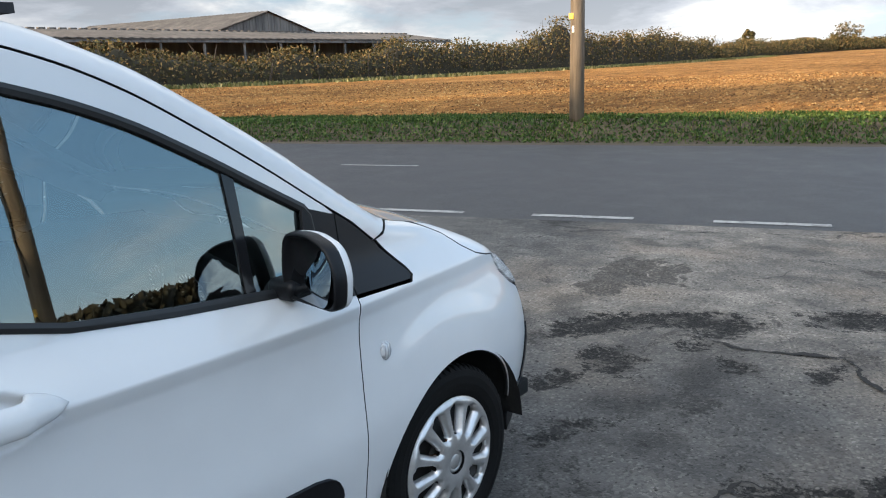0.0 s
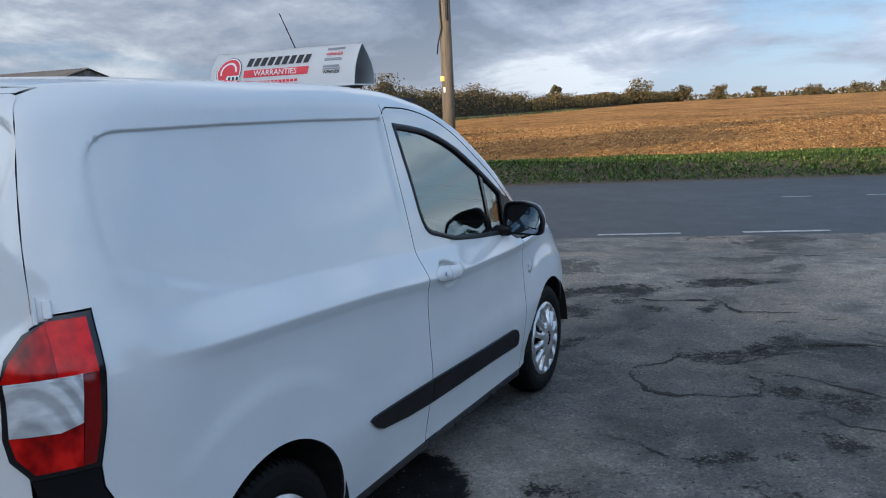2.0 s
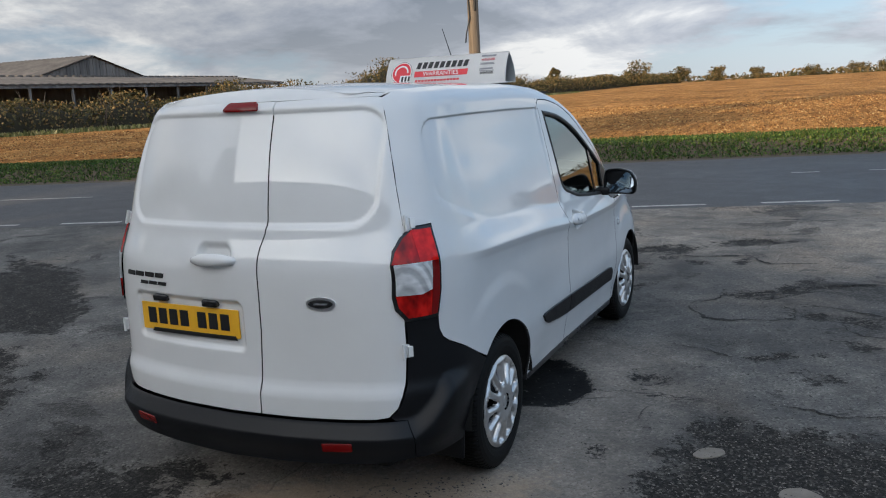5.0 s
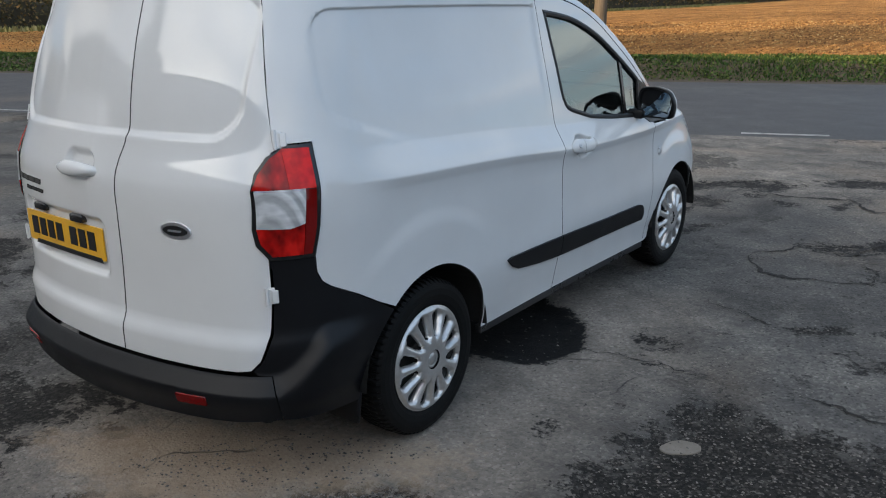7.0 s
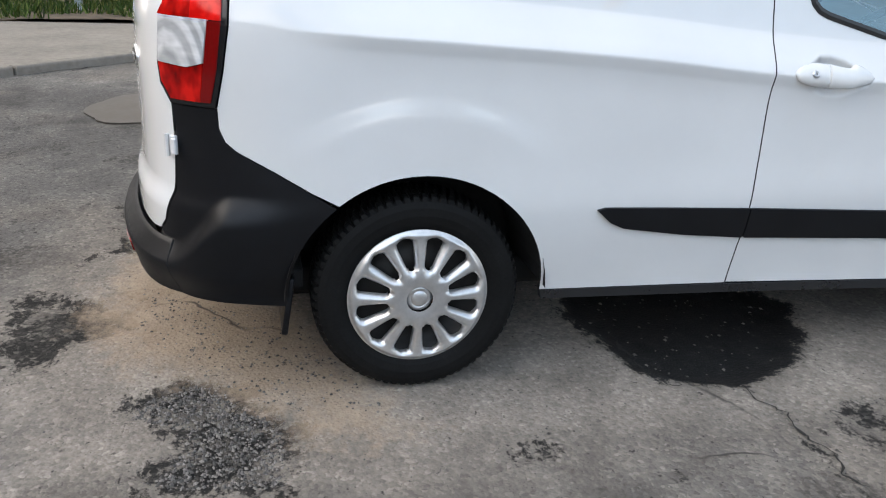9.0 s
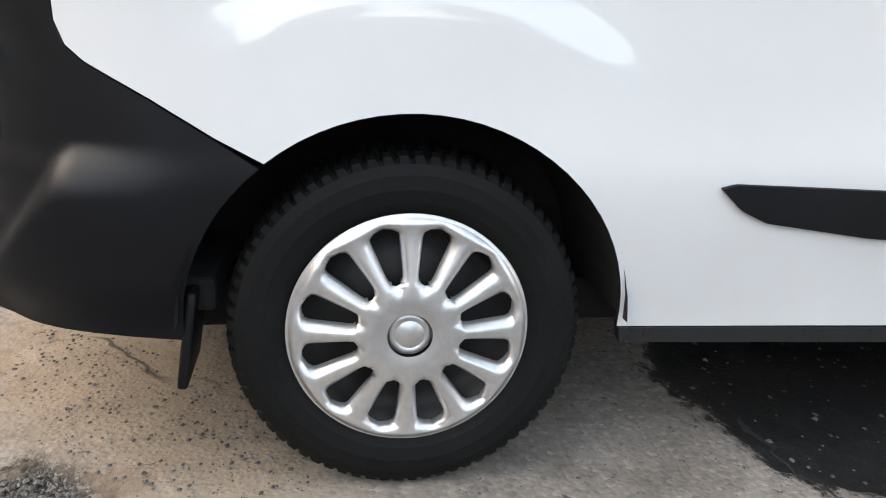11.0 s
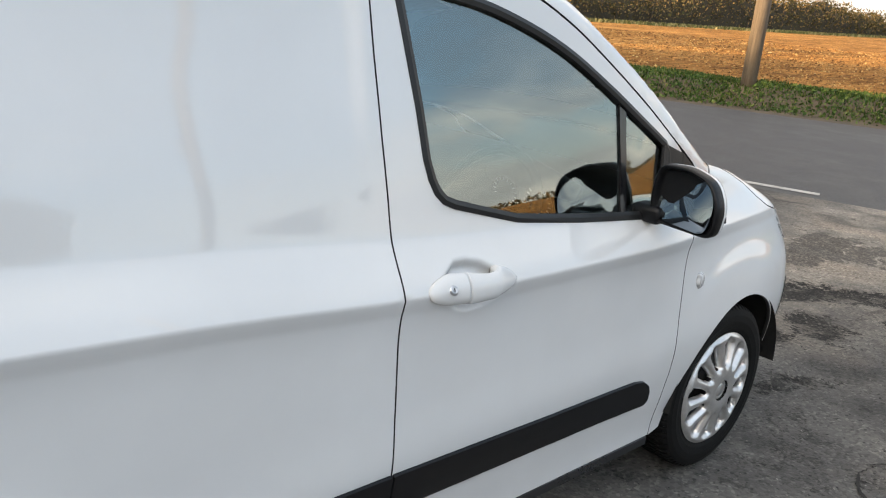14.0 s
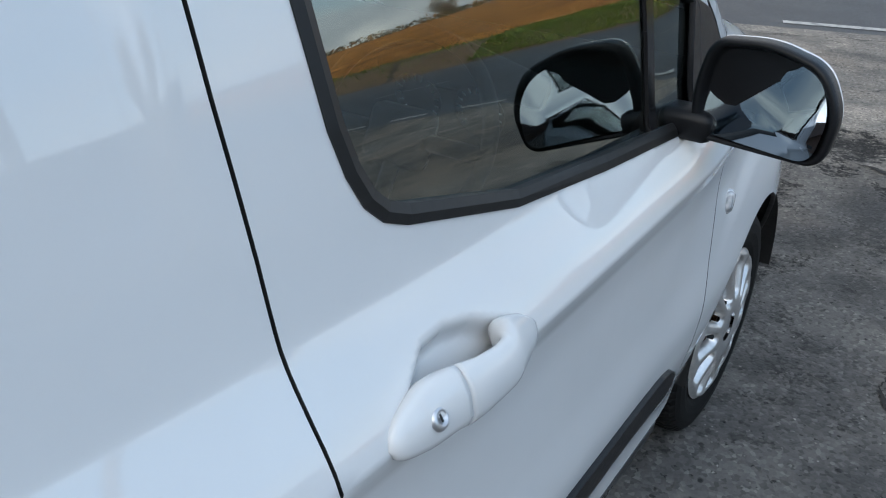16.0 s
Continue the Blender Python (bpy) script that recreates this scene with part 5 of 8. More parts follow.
    low_z = curve([(1.055, 0.944), (1.062, 0.932), (1.085, 0.921), (1.115, 0.915), (1.15, 0.9145), (1.19, 0.9145), (1.24, 0.914), (1.28, 0.918), (1.305, 0.924), (1.322, 0.934)])
    top_z = curve([(1.055, 0.947), (1.062, 0.957), (1.085, 0.968), (1.115, 0.974), (1.15, 0.969), (1.19, 0.960), (1.225, 0.956), (1.243, 0.958), (1.252, 0.968), (1.28, 0.962), (1.305, 0.950), (1.322, 0.937)])
    out_h = curve([(1.055, 0.001), (1.066, 0.008), (1.085, 0.013), (1.115, 0.018), (1.15, 0.022), (1.19, 0.026), (1.24, 0.026), (1.28, 0.018), (1.305, 0.011), (1.322, 0.001)])
    back_h = curve([(1.055, -0.006), (1.14, -0.008), (1.165, 0.010), (1.235, 0.012), (1.25, -0.012), (1.322, -0.012)])

    def grip(y0, y1, count):
        bm = bmesh.new()
        rows = []
        for k in range(count + 1):
            y = y0 + (y1 - y0) * k / count
            z0, z1, ho, hb = low_z(y), top_z(y), out_h(y), back_h(y)
            row = []
            for j in range(24):
                a = 2 * math.pi * j / 24
                c, s_ = math.cos(a), math.sin(a)
                row.append(bm.verts.new(on(y, (z0 + z1) / 2 + (z1 - z0) / 2 * math.copysign(abs(c) ** 0.75, c), (ho + hb) / 2 + (ho - hb) / 2 * math.copysign(abs(s_) ** 0.75, s_))))
            rows.append(row)
        for r0, r1 in zip(rows, rows[1:]):
            for j in range(24):
                bm.faces.new((r0[j], r0[(j + 1) % 24], r1[(j + 1) % 24], r1[j]))
        bm.faces.new(rows[0])
        bm.faces.new(rows[-1])
        return bm

    part("lock_cap", grip(1.0551, 1.1555, 16), paint, door, "white lock cap of the door handle", True)
    part("handle", grip(1.1575, 1.3219, 30), paint, door, "white painted grab handle", True)
    kc = on(1.112, 0.943, 0.0165)
    kn = fd_normal(fmap, 1.112, 1.02) * (-1 if flip else 1)
    key = part("keyhole", lathe_bm([(0.0, 0.0005), (0.0055, 0.0005), (0.006, 0.0025), (0.0085, 0.003), (0.0105, 0.001), (0.0125, -0.002)], 24, "z"), zinc, door, "metal key lock", True)
    key.matrix_local = Matrix.Translation(kc) @ kn.to_track_quat("Z", "Y").to_matrix().to_4x4()
    slot = part("key_slot", box_bm((0.002, 0.008, 0.001), (0, 0, 0.0012)), ink_black, key)
    # lining behind the door skin
    card = [(a, b) for a, b in ((2.06, 0.30), (2.05, 0.95), (1.857, 0.975), (1.60, 0.996), (1.370, 1.024), (1.18, 1.07), (1.10, 1.11), (1.06, 1.16), (1.02, 1.16), (1.02, 0.32))]
    panel("door_card", card, lambda a, b: side_point_flat(a, b, sgn), dash_plastic, door, "black inner door card", gap=0, lift=-0.055, depth=0.02, step=0.08, flip=flip)
    # mirror
    m = mirror(sgn, door)


def mirror(sgn, door):
    """Door mirror: black housing, white back cap, glass, arm."""
    outline = rounded([(0.828, 0.992), (0.822, 1.074), (0.838, 1.148), (0.93, 1.157), (1.010, 1.136), (1.043, 1.074), (1.032, 0.993)], 0.03, 7)
    cx, cz = 0.932, 1.071

    def shell(rows, material, name, label, ends=(False, False), slope=-0.16, pitch=0.0):
        """Rings of the mirror's outline: (y, size)."""
        bm = bmesh.new()
        rings = [[bm.verts.new((sgn * (cx + (x - cx) * g), y + slope * (x - cx) + pitch * (z - cz), cz + (z - cz) * g)) for x, z in outline] for y, g in rows]
        n = len(outline)
        for r0, r1 in zip(rings, rings[1:]):
            for k in range(n):
                bm.faces.new((r0[k], r0[(k + 1) % n], r1[(k + 1) % n], r1[k]))
        if ends[0]:
            bm.faces.new(rings[0])
        if ends[1]:
            bm.faces.new(rings[-1])
        return part(name, bm, material, door, label, True)

    shell([(1.862, 0.80), (1.856, 0.84), (1.847, 0.875), (1.842, 0.91), (1.841, 0.95), (1.845, 0.985), (1.853, 1.0), (1.871, 1.005), (1.878, 0.99), (1.882, 0.96)], trim_black, "mirror", "black door mirror housing", (True, True))
    shell([(1.872, 0.985), (1.877, 1.0), (1.885, 0.993), (1.896, 0.955), (1.906, 0.88), (1.914, 0.77), (1.919, 0.60), (1.922, 0.40), (1.924, 0.15)], paint, "mirror_cap", "white painted mirror cap", (True, True))
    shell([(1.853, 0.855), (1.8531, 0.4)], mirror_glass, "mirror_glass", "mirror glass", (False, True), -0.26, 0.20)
    part("mirror_arm", box_bm((0.09, 0.07, 0.05), (sgn * 0.82, 1.885, 1.008), 0.015), trim_black, door, "black mirror arm", True)


for fmap, flip in ((side_map, False), (mirrored(side_map), True)):
    side_panel, door = body_side(fmap, flip, True)
    tail_lamp(fmap, flip)
    rear_corner(fmap, flip)
    side_fittings(fmap, flip, door)


# ---- roof, windscreen, bonnet, nose ----
def top_map(t, y):
    """t from -1 to 1 across the van."""
    e = side_point(y, rail_s(y), False)
    crown = 0.035 + 0.03 * smooth(1.3, 1.9, y) - 0.038 * smooth(2.1, 2.4, y)
    xe = e.x
    return Vector((xe * t, y + 0.10 * (1 - t * t) * smooth(1.4, 1.9, y), e.z + crown * (1 - abs(t) ** 2.2)))


def across(y0, y1, name, material, label, n=14, rows=20):
    verts, faces = [], []
    for j in range(rows + 1):
        y = y0 + (y1 - y0) * j / rows
        for i in range(2 * n + 1):
            verts.append(top_map((i - n) / n, y))
    w = 2 * n + 1
    for j in range(rows):
        for i in range(w - 1):
            faces.append((j * w + i, j * w + i + 1, (j + 1) * w + i + 1, (j + 1) * w + i))
    return mesh_ob(name, verts, faces, material, van, True, label)


roof = across(-0.50, 1.425, "roof", paint, "white painted roof", rows=40)
screen = across(1.425, 2.24, "windscreen", glass, "curved windscreen glass")
screen.visible_shadow = False
across(2.24, 3.13, "bonnet", paint, "white painted bonnet")
# rear end of the roof, down to the doors
verts, faces = [], []
N = 30
for j in range(7):
    q = j / 6
    for i in range(2 * N + 1):
        t = (i - N) / N
        a = top_map(t, -0.50)
        x = 0.552 * t
        b = rear_map(x, 1.672)
        h = a * (1 - q) + b * q
        h.z += 0.004 * math.sin(math.pi * q)
        verts.append(h)
w = 2 * N + 1
for j in range(6):
    for i in range(w - 1):
        faces.append((j * w + i, j * w + i + 1, (j + 1) * w + i + 1, (j + 1) * w + i))
mesh_ob("roof_end", verts, faces, paint, roof, True)
# rounded corner between the roof end and the side panels
for sx in (1, -1):
    cv, cf = [], []
    for k in range(9):
        q = k / 8
        a = top_map(1, -0.50) * (1 - q) + rear_map(0.552, 1.672) * q
        y_, s_ = -0.50 + (edge_yz[0][0] + 0.50) * q, rail_s(-0.50) + (edge_yz[0][1] - rail_s(-0.50)) * q
        b = side_map(y_, s_)
        for r in range(4):
            p = a * (1 - r / 3) + b * (r / 3)
            cv.append((sx * p.x, p.y, p.z + 0.003 * math.sin(math.pi * r / 3)))
    for k in range(8):
        for r in range(3):
            cf.append((k * 4 + r, k * 4 + r + 1, (k + 1) * 4 + r + 1, (k + 1) * 4 + r))
    mesh_ob("roof_corner", cv, cf, paint, roof, True)


# rear doors
def seam(pts, off):
    return [(x + off, z) for x, z in pts]


SEAM = [(0.150, 1.670), (0.157, 1.48), (0.168, 1.30), (0.172, 1.20), (0.170, 1.17), (0.154, 1.120), (0.149, 1.08), (0.152, 0.95), (0.150, 0.80), (0.138, 0.62), (0.134, 0.470)]
edge_r = [(x - 0.001, min(z, 1.672)) for x, z in DOOR_EDGE[1:]] + [(0.691, 0.555), (0.675, 0.510), (0.644, 0.476), (0.60, 0.470)]
right_door = panel("rear_door", seam(SEAM, 0.0008)[::-1] + [(0.35, 1.674), (0.545, 1.672)] + edge_r, rear_map, paint, van, "closed white rear door with a pressed upper panel", step=0.02, flip=False, dense=[(0.15, 0.70, 1.165, 1.31, 0.010), (0.545, 0.63, 1.31, 1.66, 0.010), (0.15, 0.545, 1.60, 1.66, 0.010), (0.13, 0.70, 0.53, 0.64, 0.011), (0.13, 0.70, 1.04, 1.165, 0.012)])
left_edge = [(-x, z) for x, z in edge_r]
left_door = panel("rear_door", seam(SEAM, -0.0008) + left_edge[::-1] + [(-0.545, 1.672), (-0.2, 1.674)], rear_map, paint, van, "closed white rear door with number plate and handle", step=0.02, dense=[(-0.70, 0.18, 1.165, 1.31, 0.010), (-0.63, -0.545, 1.31, 1.66, 0.010), (-0.545, 0.16, 1.60, 1.66, 0.010), (-0.58, 0.11, 0.69, 0.93, 0.010), (-0.19, 0.06, 1.02, 1.15, 0.009), (-0.70, 0.15, 0.53, 0.64, 0.011)])


def rear_on(x, z, h):
    return rear_map(x, z) + fd_normal(rear_map, x, z) * h


# number plate and lamps
plate_pts = [(-0.482, 0.757), (0.042, 0.757), (0.042, 0.872), (-0.482, 0.872)]


def flat_rear(x, z):
    y = rear_y(-0.22, z) + 0.012
    return Vector((x, y - 0.006 + 0.05 * (x + 0.22) ** 2 + (-(x + 0.22)) * 0.045, z))


plate = panel("number_plate", rounded(plate_pts, 0.006, 3), flat_rear, plate_yellow, left_door, "yellow number plate with dark characters", gap=0, lift=0.0, depth=0.006, step=0.06)
for k in range(7):
    x0 = -0.445 + k * 0.060 + (0.035 if k > 3 else 0)
    panel("plate_bar", [(x0, 0.786), (x0 + 0.044, 0.786), (x0 + 0.044, 0.852), (x0, 0.852)], flat_rear, ink_black, plate, gap=0, lift=0.0022, depth=0.002, step=0.08)
panel("plate_strip", [(-0.43, 0.750), (0.03, 0.750), (0.02, 0.766), (-0.42, 0.766)], flat_rear, ink_black, plate, gap=0, lift=0.003, depth=0.003, step=0.2)
for x in (-0.372, -0.09):
    lampc = part("plate_lamp", box_bm((0.075, 0.035, 0.03), rear_on(x, 0.897, 0.006), 0.008), gloss_black, left_door, "black number plate lamp", True)
# handle on the left rear door
bm = bmesh.new()
rows = []
for k in range(25):
    q = k / 24
    x = -0.172 + 0.224 * q
    fat = (max(0.0, 1 - (2 * q - 1) ** 2)) ** 0.45
    zc, hz, ho, hb = 1.062 + 0.006 * q, 0.004 + 0.021 * fat, 0.004 + 0.036 * fat, -0.014 + 0.022 * smooth(0.15, 0.3, q) * (1 - smooth(0.7, 0.85, q))
    rows.append([bm.verts.new(rear_point(x, zc + hz * math.cos(a)) + fd_normal(rear_point, x, zc) * ((ho + hb) / 2 + (ho - hb) / 2 * math.sin(a))) for a in [2 * math.pi * j / 18 for j in range(18)]])
for r0, r1 in zip(rows, rows[1:]):
    for j in range(18):
        bm.faces.new((r0[j], r0[(j + 1) % 18], r1[(j + 1) % 18], r1[j]))
bm.faces.new(rows[0])
bm.faces.new(rows[-1])
part("handle", bm, paint, left_door, "white grab handle", True)
# model name as plain bars, maker's badge as a plain oval
for x0, x1, z0, z1 in ((-0.60, -0.545, 0.972, 0.992), (-0.535, -0.475, 0.974, 0.994), (-0.465, -0.405, 0.976, 0.996), (-0.397, -0.345, 0.977, 0.997), (-0.50, -0.45, 0.944, 0.958), (-0.442, -0.39, 0.946, 0.960), (-0.382, -0.33, 0.947, 0.961)):
    panel("name_bar", [(x0, z0), (x1, z0), (x1 + 0.006, z1), (x0 + 0.006, z1)], rear_map, gloss_black, left_door, gap=0, lift=0.003, depth=0.003, step=0.1)
oval = [(0.412 + 0.058 * math.cos(2 * math.pi * k / 32), 0.916 + 0.026 * math.sin(2 * math.pi * k / 32)) for k in range(32)]
badge = panel("badge", oval, rear_map, chrome, right_door, "oval badge with a chrome rim", gap=0, lift=0.006, depth=0.006, step=0.02)
panel("badge_face", inset_poly(oval, 0.0095), rear_map, gloss_black, badge, "dark badge face", gap=0, lift=0.0085, depth=0.003, step=0.02)
panel("badge_mark", [(0.385, 0.913), (0.437, 0.913), (0.440, 0.919), (0.388, 0.919)], rear_map, zinc, badge, gap=0, lift=0.0105, depth=0.002, step=0.02)
# high brake lamp
panel("high_brake_lamp", rounded([(-0.085, 1.630), (0.085, 1.630), (0.072, 1.662), (-0.066, 1.662)], 0.01), rear_map, red_dark, left_door, "dark red high brake lamp", gap=0, lift=0.010, depth=0.02, step=0.02)
# hinges
for sx in (1, -1):
    for hz, dr in ((1.193, 0), (0.726, 0)):
        hx = 0.692 if hz > 1 else 0.700
        p = rear_on(sx * hx, hz, 0.004)
        n = fd_normal(rear_map, sx * hx, hz)
        q = n.to_track_quat("Y", "Z").to_matrix().to_4x4()
        h = part("door_hinge", box_bm((0.026, 0.014, 0.052), bevel=0.004), paint, right_door if sx > 0 else left_door, "white painted door hinge with a steel pin")
        h.matrix_local = Matrix.Translation(p) @ q
        k = part("hinge_knuckle", tube_bm([(0.011 * sx, 0.011, -0.030), (0.011 * sx, 0.011, 0.030)], 0.006, 10), paint, h)
        part("hinge_gap", box_bm((0.013, 0.012, 0.030), (0.001 * sx, -0.004, 0), 0.002), ink_black, h)
        b = part("hinge_leaf", box_bm((0.020, 0.010, 0.042), (-0.014 * sx, 0.010, 0), 0.003), paint, h)

# rear bumper
b_top = [(-0.694, 0.463), (-0.5, 0.463), (0.0, 0.463), (0.5, 0.463), (0.694, 0.463)]
b_out = [(-0.694, 0.312), (-0.45, 0.305), (0.0, 0.298), (0.45, 0.305), (0.694, 0.312)] + b_top[::-1]
rear_bumper = panel("rear_bumper", b_out, rear_map, trim_black, van, "textured black plastic rear bumper", gap=0.0, lift=0.0, depth=0.085, step=0.03, step2=0.012)
for sx in (1, -1):
    panel("reflector", rounded([(sx * 0.405, 0.362), (sx * 0.515, 0.366), (sx * 0.515, 0.400), (sx * 0.405, 0.396)][::sx], 0.006), rear_map, red_dark, rear_bumper, "dark red bumper reflector", gap=0, lift=0.004, depth=0.01, step=0.05)

# nose: bumper skin, lamp, grille
def nose_map(x, z):
    lo, hi = 2.4, 3.319
    w = half_width(2.0, z)
    for _ in range(24):
        mid = (lo + hi) / 2
        if half_width(mid, z) > abs(x):
            lo = mid
        else:
            hi = mid
    return Vector((x, lo, z))


for sx in (1, -1):
    f = side_map if sx > 0 else mirrored(side_map)
    panel("headlamp", rounded([(2.833, 0.887), (2.90, 0.870), (2.99, 0.795), (3.02, 0.740), (2.935, 0.773), (2.864, 0.827)], 0.01), f, clear_lens, van, "clear headlamp lens", gap=0.001, lift=0.004, depth=0.02, step=0.03, flip=sx < 0)
    panel("front_bumper_corner", [(2.872, 0.374), (2.985, 0.394), (2.996, 0.45), (3.008, 0.53), (3.03, 0.60), (3.085, 0.45), (3.072, 0.33), (3.02, 0.245), (2.91, 0.215), (2.876, 0.30)], f, trim_black, van, "black plastic front bumper corner", gap=0.001, lift=0.004, depth=0.02, flip=sx < 0)
panel("front_bumper", [(-0.69, 0.42), (-0.55, 0.34), (0.55, 0.34), (0.69, 0.42), (0.69, 0.62), (-0.69, 0.62)], nose_map, trim_black, van, "black plastic front bumper and grille", gap=0.001, depth=0.03, step=0.06, flip=True)
panel("nose_panel", [(-0.66, 0.62), (0.66, 0.62), (0.62, 0.80), (-0.62, 0.80)], nose_map, paint, van, "white painted nose", gap=0.001, depth=0.02, step=0.06, flip=True)


# inside: arch liners, floor, bulkhead, cab
def arch_liner(wy, sx):
    bm = bmesh.new()
    r = (ARCH_R if wy < 1 else ARCH_F) + 0.010
    wy = wy if wy < 1 else ARCH_FY
    rows = []
    for k in range(25):
        a = radians(2 + 176 * k / 24)
        rows.append([bm.verts.new((sx * x, wy + r * math.cos(a), HUB_Z + r * math.sin(a))) for x in (0.45, 0.60, 0.80, 0.835)])
    for r0, r1 in zip(rows, rows[1:]):
        for i in range(3):
            bm.faces.new((r0[i], r0[i + 1], r1[i + 1], r1[i]))
    c = [row[0] for row in rows]
    bm.faces.new(c)
    return part("arch_liner", bm, liner, van, "black wheel arch liner")


for wy in WHEELS_Y:
    for sx in (1, -1):
        arch_liner(wy, sx)
# plain near-black boxes added under the body to block light
part("underbody", box_bm((1.15, 3.55, 0.10), (0, 1.18, 0.26), 0.02), dark_inside, van, "dark underbody")
for y in (-0.42, 1.24, 2.95):
    part("underbody_side", box_bm((1.5, 0.2 if y != 1.24 else 1.7, 0.06), (0, y, 0.345), 0.01), dark_inside, van)
part("bulkhead", box_bm((1.34, 0.03, 1.25), (0, 0.96, 0.95), 0.005), seat_cloth, van, "dark load bulkhead")
part("cab_floor", box_bm((1.44, 1.6, 0.05), (0, 1.75, 0.42)), dark_inside, van)
# dashboard
prof = [(2.02, 0.55), (1.93, 0.72), (1.90, 0.86), (1.93, 0.955), (2.02, 0.995), (2.20, 0.985), (2.42, 0.975), (2.5, 0.9), (2.5, 0.55)]
bm = bmesh.new()
rings = []
for x in (-0.70, -0.66, -0.4, 0, 0.4, 0.66, 0.70):
    rings.append([bm.verts.new((x, y + 0.03 * (abs(x) > 0.68), z)) for y, z in prof])
for r0, r1 in zip(rings, rings[1:]):
    for k in range(len(prof) - 1):
        bm.faces.new((r0[k], r0[k + 1], r1[k + 1], r1[k]))
dash_board = part("dashboard", bm, dash_plastic, van, "black dashboard", True)
part("instrument_hood", tube_bm([(0.18, 1.93, 0.985), (0.36, 1.90, 1.02), (0.54, 1.93, 0.985)], [0.03, 0.05, 0.03], 12), dash_plastic, dash_board, "black instrument hood", True)
for gx in (0.29, 0.43):
    g = part("dial", lathe_bm([(0.0, 0.0), (0.052, 0.0), (0.056, -0.006)], 28, "y"), ink_black, dash_board, "round instrument dial", True)
    g.matrix_local = Matrix.Translation((gx, 1.885, 0.945)) @ pose(0, 0, 0, 15, 0, 0)
    bm = bmesh.new()
    for k in range(13):
        a = radians(215 - 250 * k / 12)
        box_bm((0.003, 0.001, 0.010), (0.044 * math.cos(a), -0.0045, 0.044 * math.sin(a)), 0, pose(0, 0, 0, 0, 90 - math.degrees(a), 0), bm)
    part("dial_ticks", bm, sign_white, g, "white dial ticks")
bm = bmesh.new()
R, r = 0.185, 0.015
rings = []
for k in range(40):
    a = 2 * math.pi * k / 40
    rings.append([bm.verts.new(((R + r * math.cos(q)) * math.cos(a), r * math.sin(q), (R + r * math.cos(q)) * math.sin(a))) for q in [2 * math.pi * j / 8 for j in range(8)]])
for k in range(40):
    for j in range(8):
        bm.faces.new((rings[k][j], rings[k][(j + 1) % 8], rings[(k + 1) % 40][(j + 1) % 8], rings[(k + 1) % 40][j]))
for a in (90 + 90, 0, 270):
    c, s_ = math.cos(radians(a)), math.sin(radians(a))
    tube_bm([(0.05 * c, 0.01, 0.05 * s_), (R * c, 0, R * s_)], 0.016, 8, bm)
box_bm((0.14, 0.04, 0.11), (0, 0.01, 0), 0.02, None, bm)
wheel_st = part("steering_wheel", bm, dash_plastic, van, "black steering wheel", True)
wheel_st.matrix_local = Matrix.Translation((0.36, 1.72, 0.93)) @ pose(0, 0, 0, -28, 0, 0)
for sx in (1, -1):
    seat = part("seat", box_bm((0.48, 0.50, 0.16), (sx * 0.36, 1.36, 0.62), 0.05, segs=3), seat_cloth, van, "dark grey cloth cab seat", True)
    part("seat_back", box_bm((0.46, 0.14, 0.62), (sx * 0.36, 1.12, 0.93), 0.05, pose(0, 0, 0, -8, 0, 0), segs=3), seat_cloth, seat, "", True)
    part("headrest", box_bm((0.26, 0.09, 0.17), (sx * 0.36, 1.08, 1.33), 0.035, segs=3), seat_cloth, seat, "", True)
part("headlining", box_bm((1.18, 0.5, 0.02), (0, 1.2, 1.64)), seat_cloth, van, "dark roof lining")


# ---- wheels ----
def tyre(parent):
    prof = [(0.196, -0.020), (0.205, -0.002), (0.222, 0.006), (0.245, 0.0105), (0.268, 0.009), (0.285, 0.003), (0.2965, -0.007), (0.3015, -0.022), (0.303, -0.055), (0.302, -0.09), (0.3015, -0.128), (0.296, -0.152), (0.282, -0.175), (0.25, -0.185), (0.20, -0.165)]
    n = 432
    verts, faces = [], []
    for k in range(n):
        a = 2 * math.pi * k / n
        for i, (r, x) in enumerate(prof):
            groove = (k + (2 if i in (8,) else 0) + (4 if i == 9 else 0)) % 6 < 2
            if groove and 6 <= i <= 11:
                r -= 0.009 if i >= 7 else 0.006
            verts.append((x, r * math.cos(a), r * math.sin(a)))
    m = len(prof)
    for k in range(n):
        for i in range(m - 1):
            faces.append((k * m + i, k * m + i + 1, ((k + 1) % n) * m + i + 1, ((k + 1) % n) * m + i))
    t = mesh_ob("tyre", verts, faces, tyre_rubber, parent, False, "black tyre with worn tread and dusty sidewall")
    # raised sidewall rings
    bm = lathe_bm([(0.258, 0.004), (0.259, 0.0085), (0.261, 0.0085), (0.262, 0.004)], 96, "x")
    part("sidewall_ring", bm, tyre_rubber, t, "", True)
    return t


def trim_profile(r):
    """How far the trim stands out at a radius."""
    return 0.002 + 0.012 * smooth(0.203, 0.190, r) + 0.014 * (1 - smooth(0.05, 0.185, r)) - 0.004 * smooth(0.06, 0.03, r)


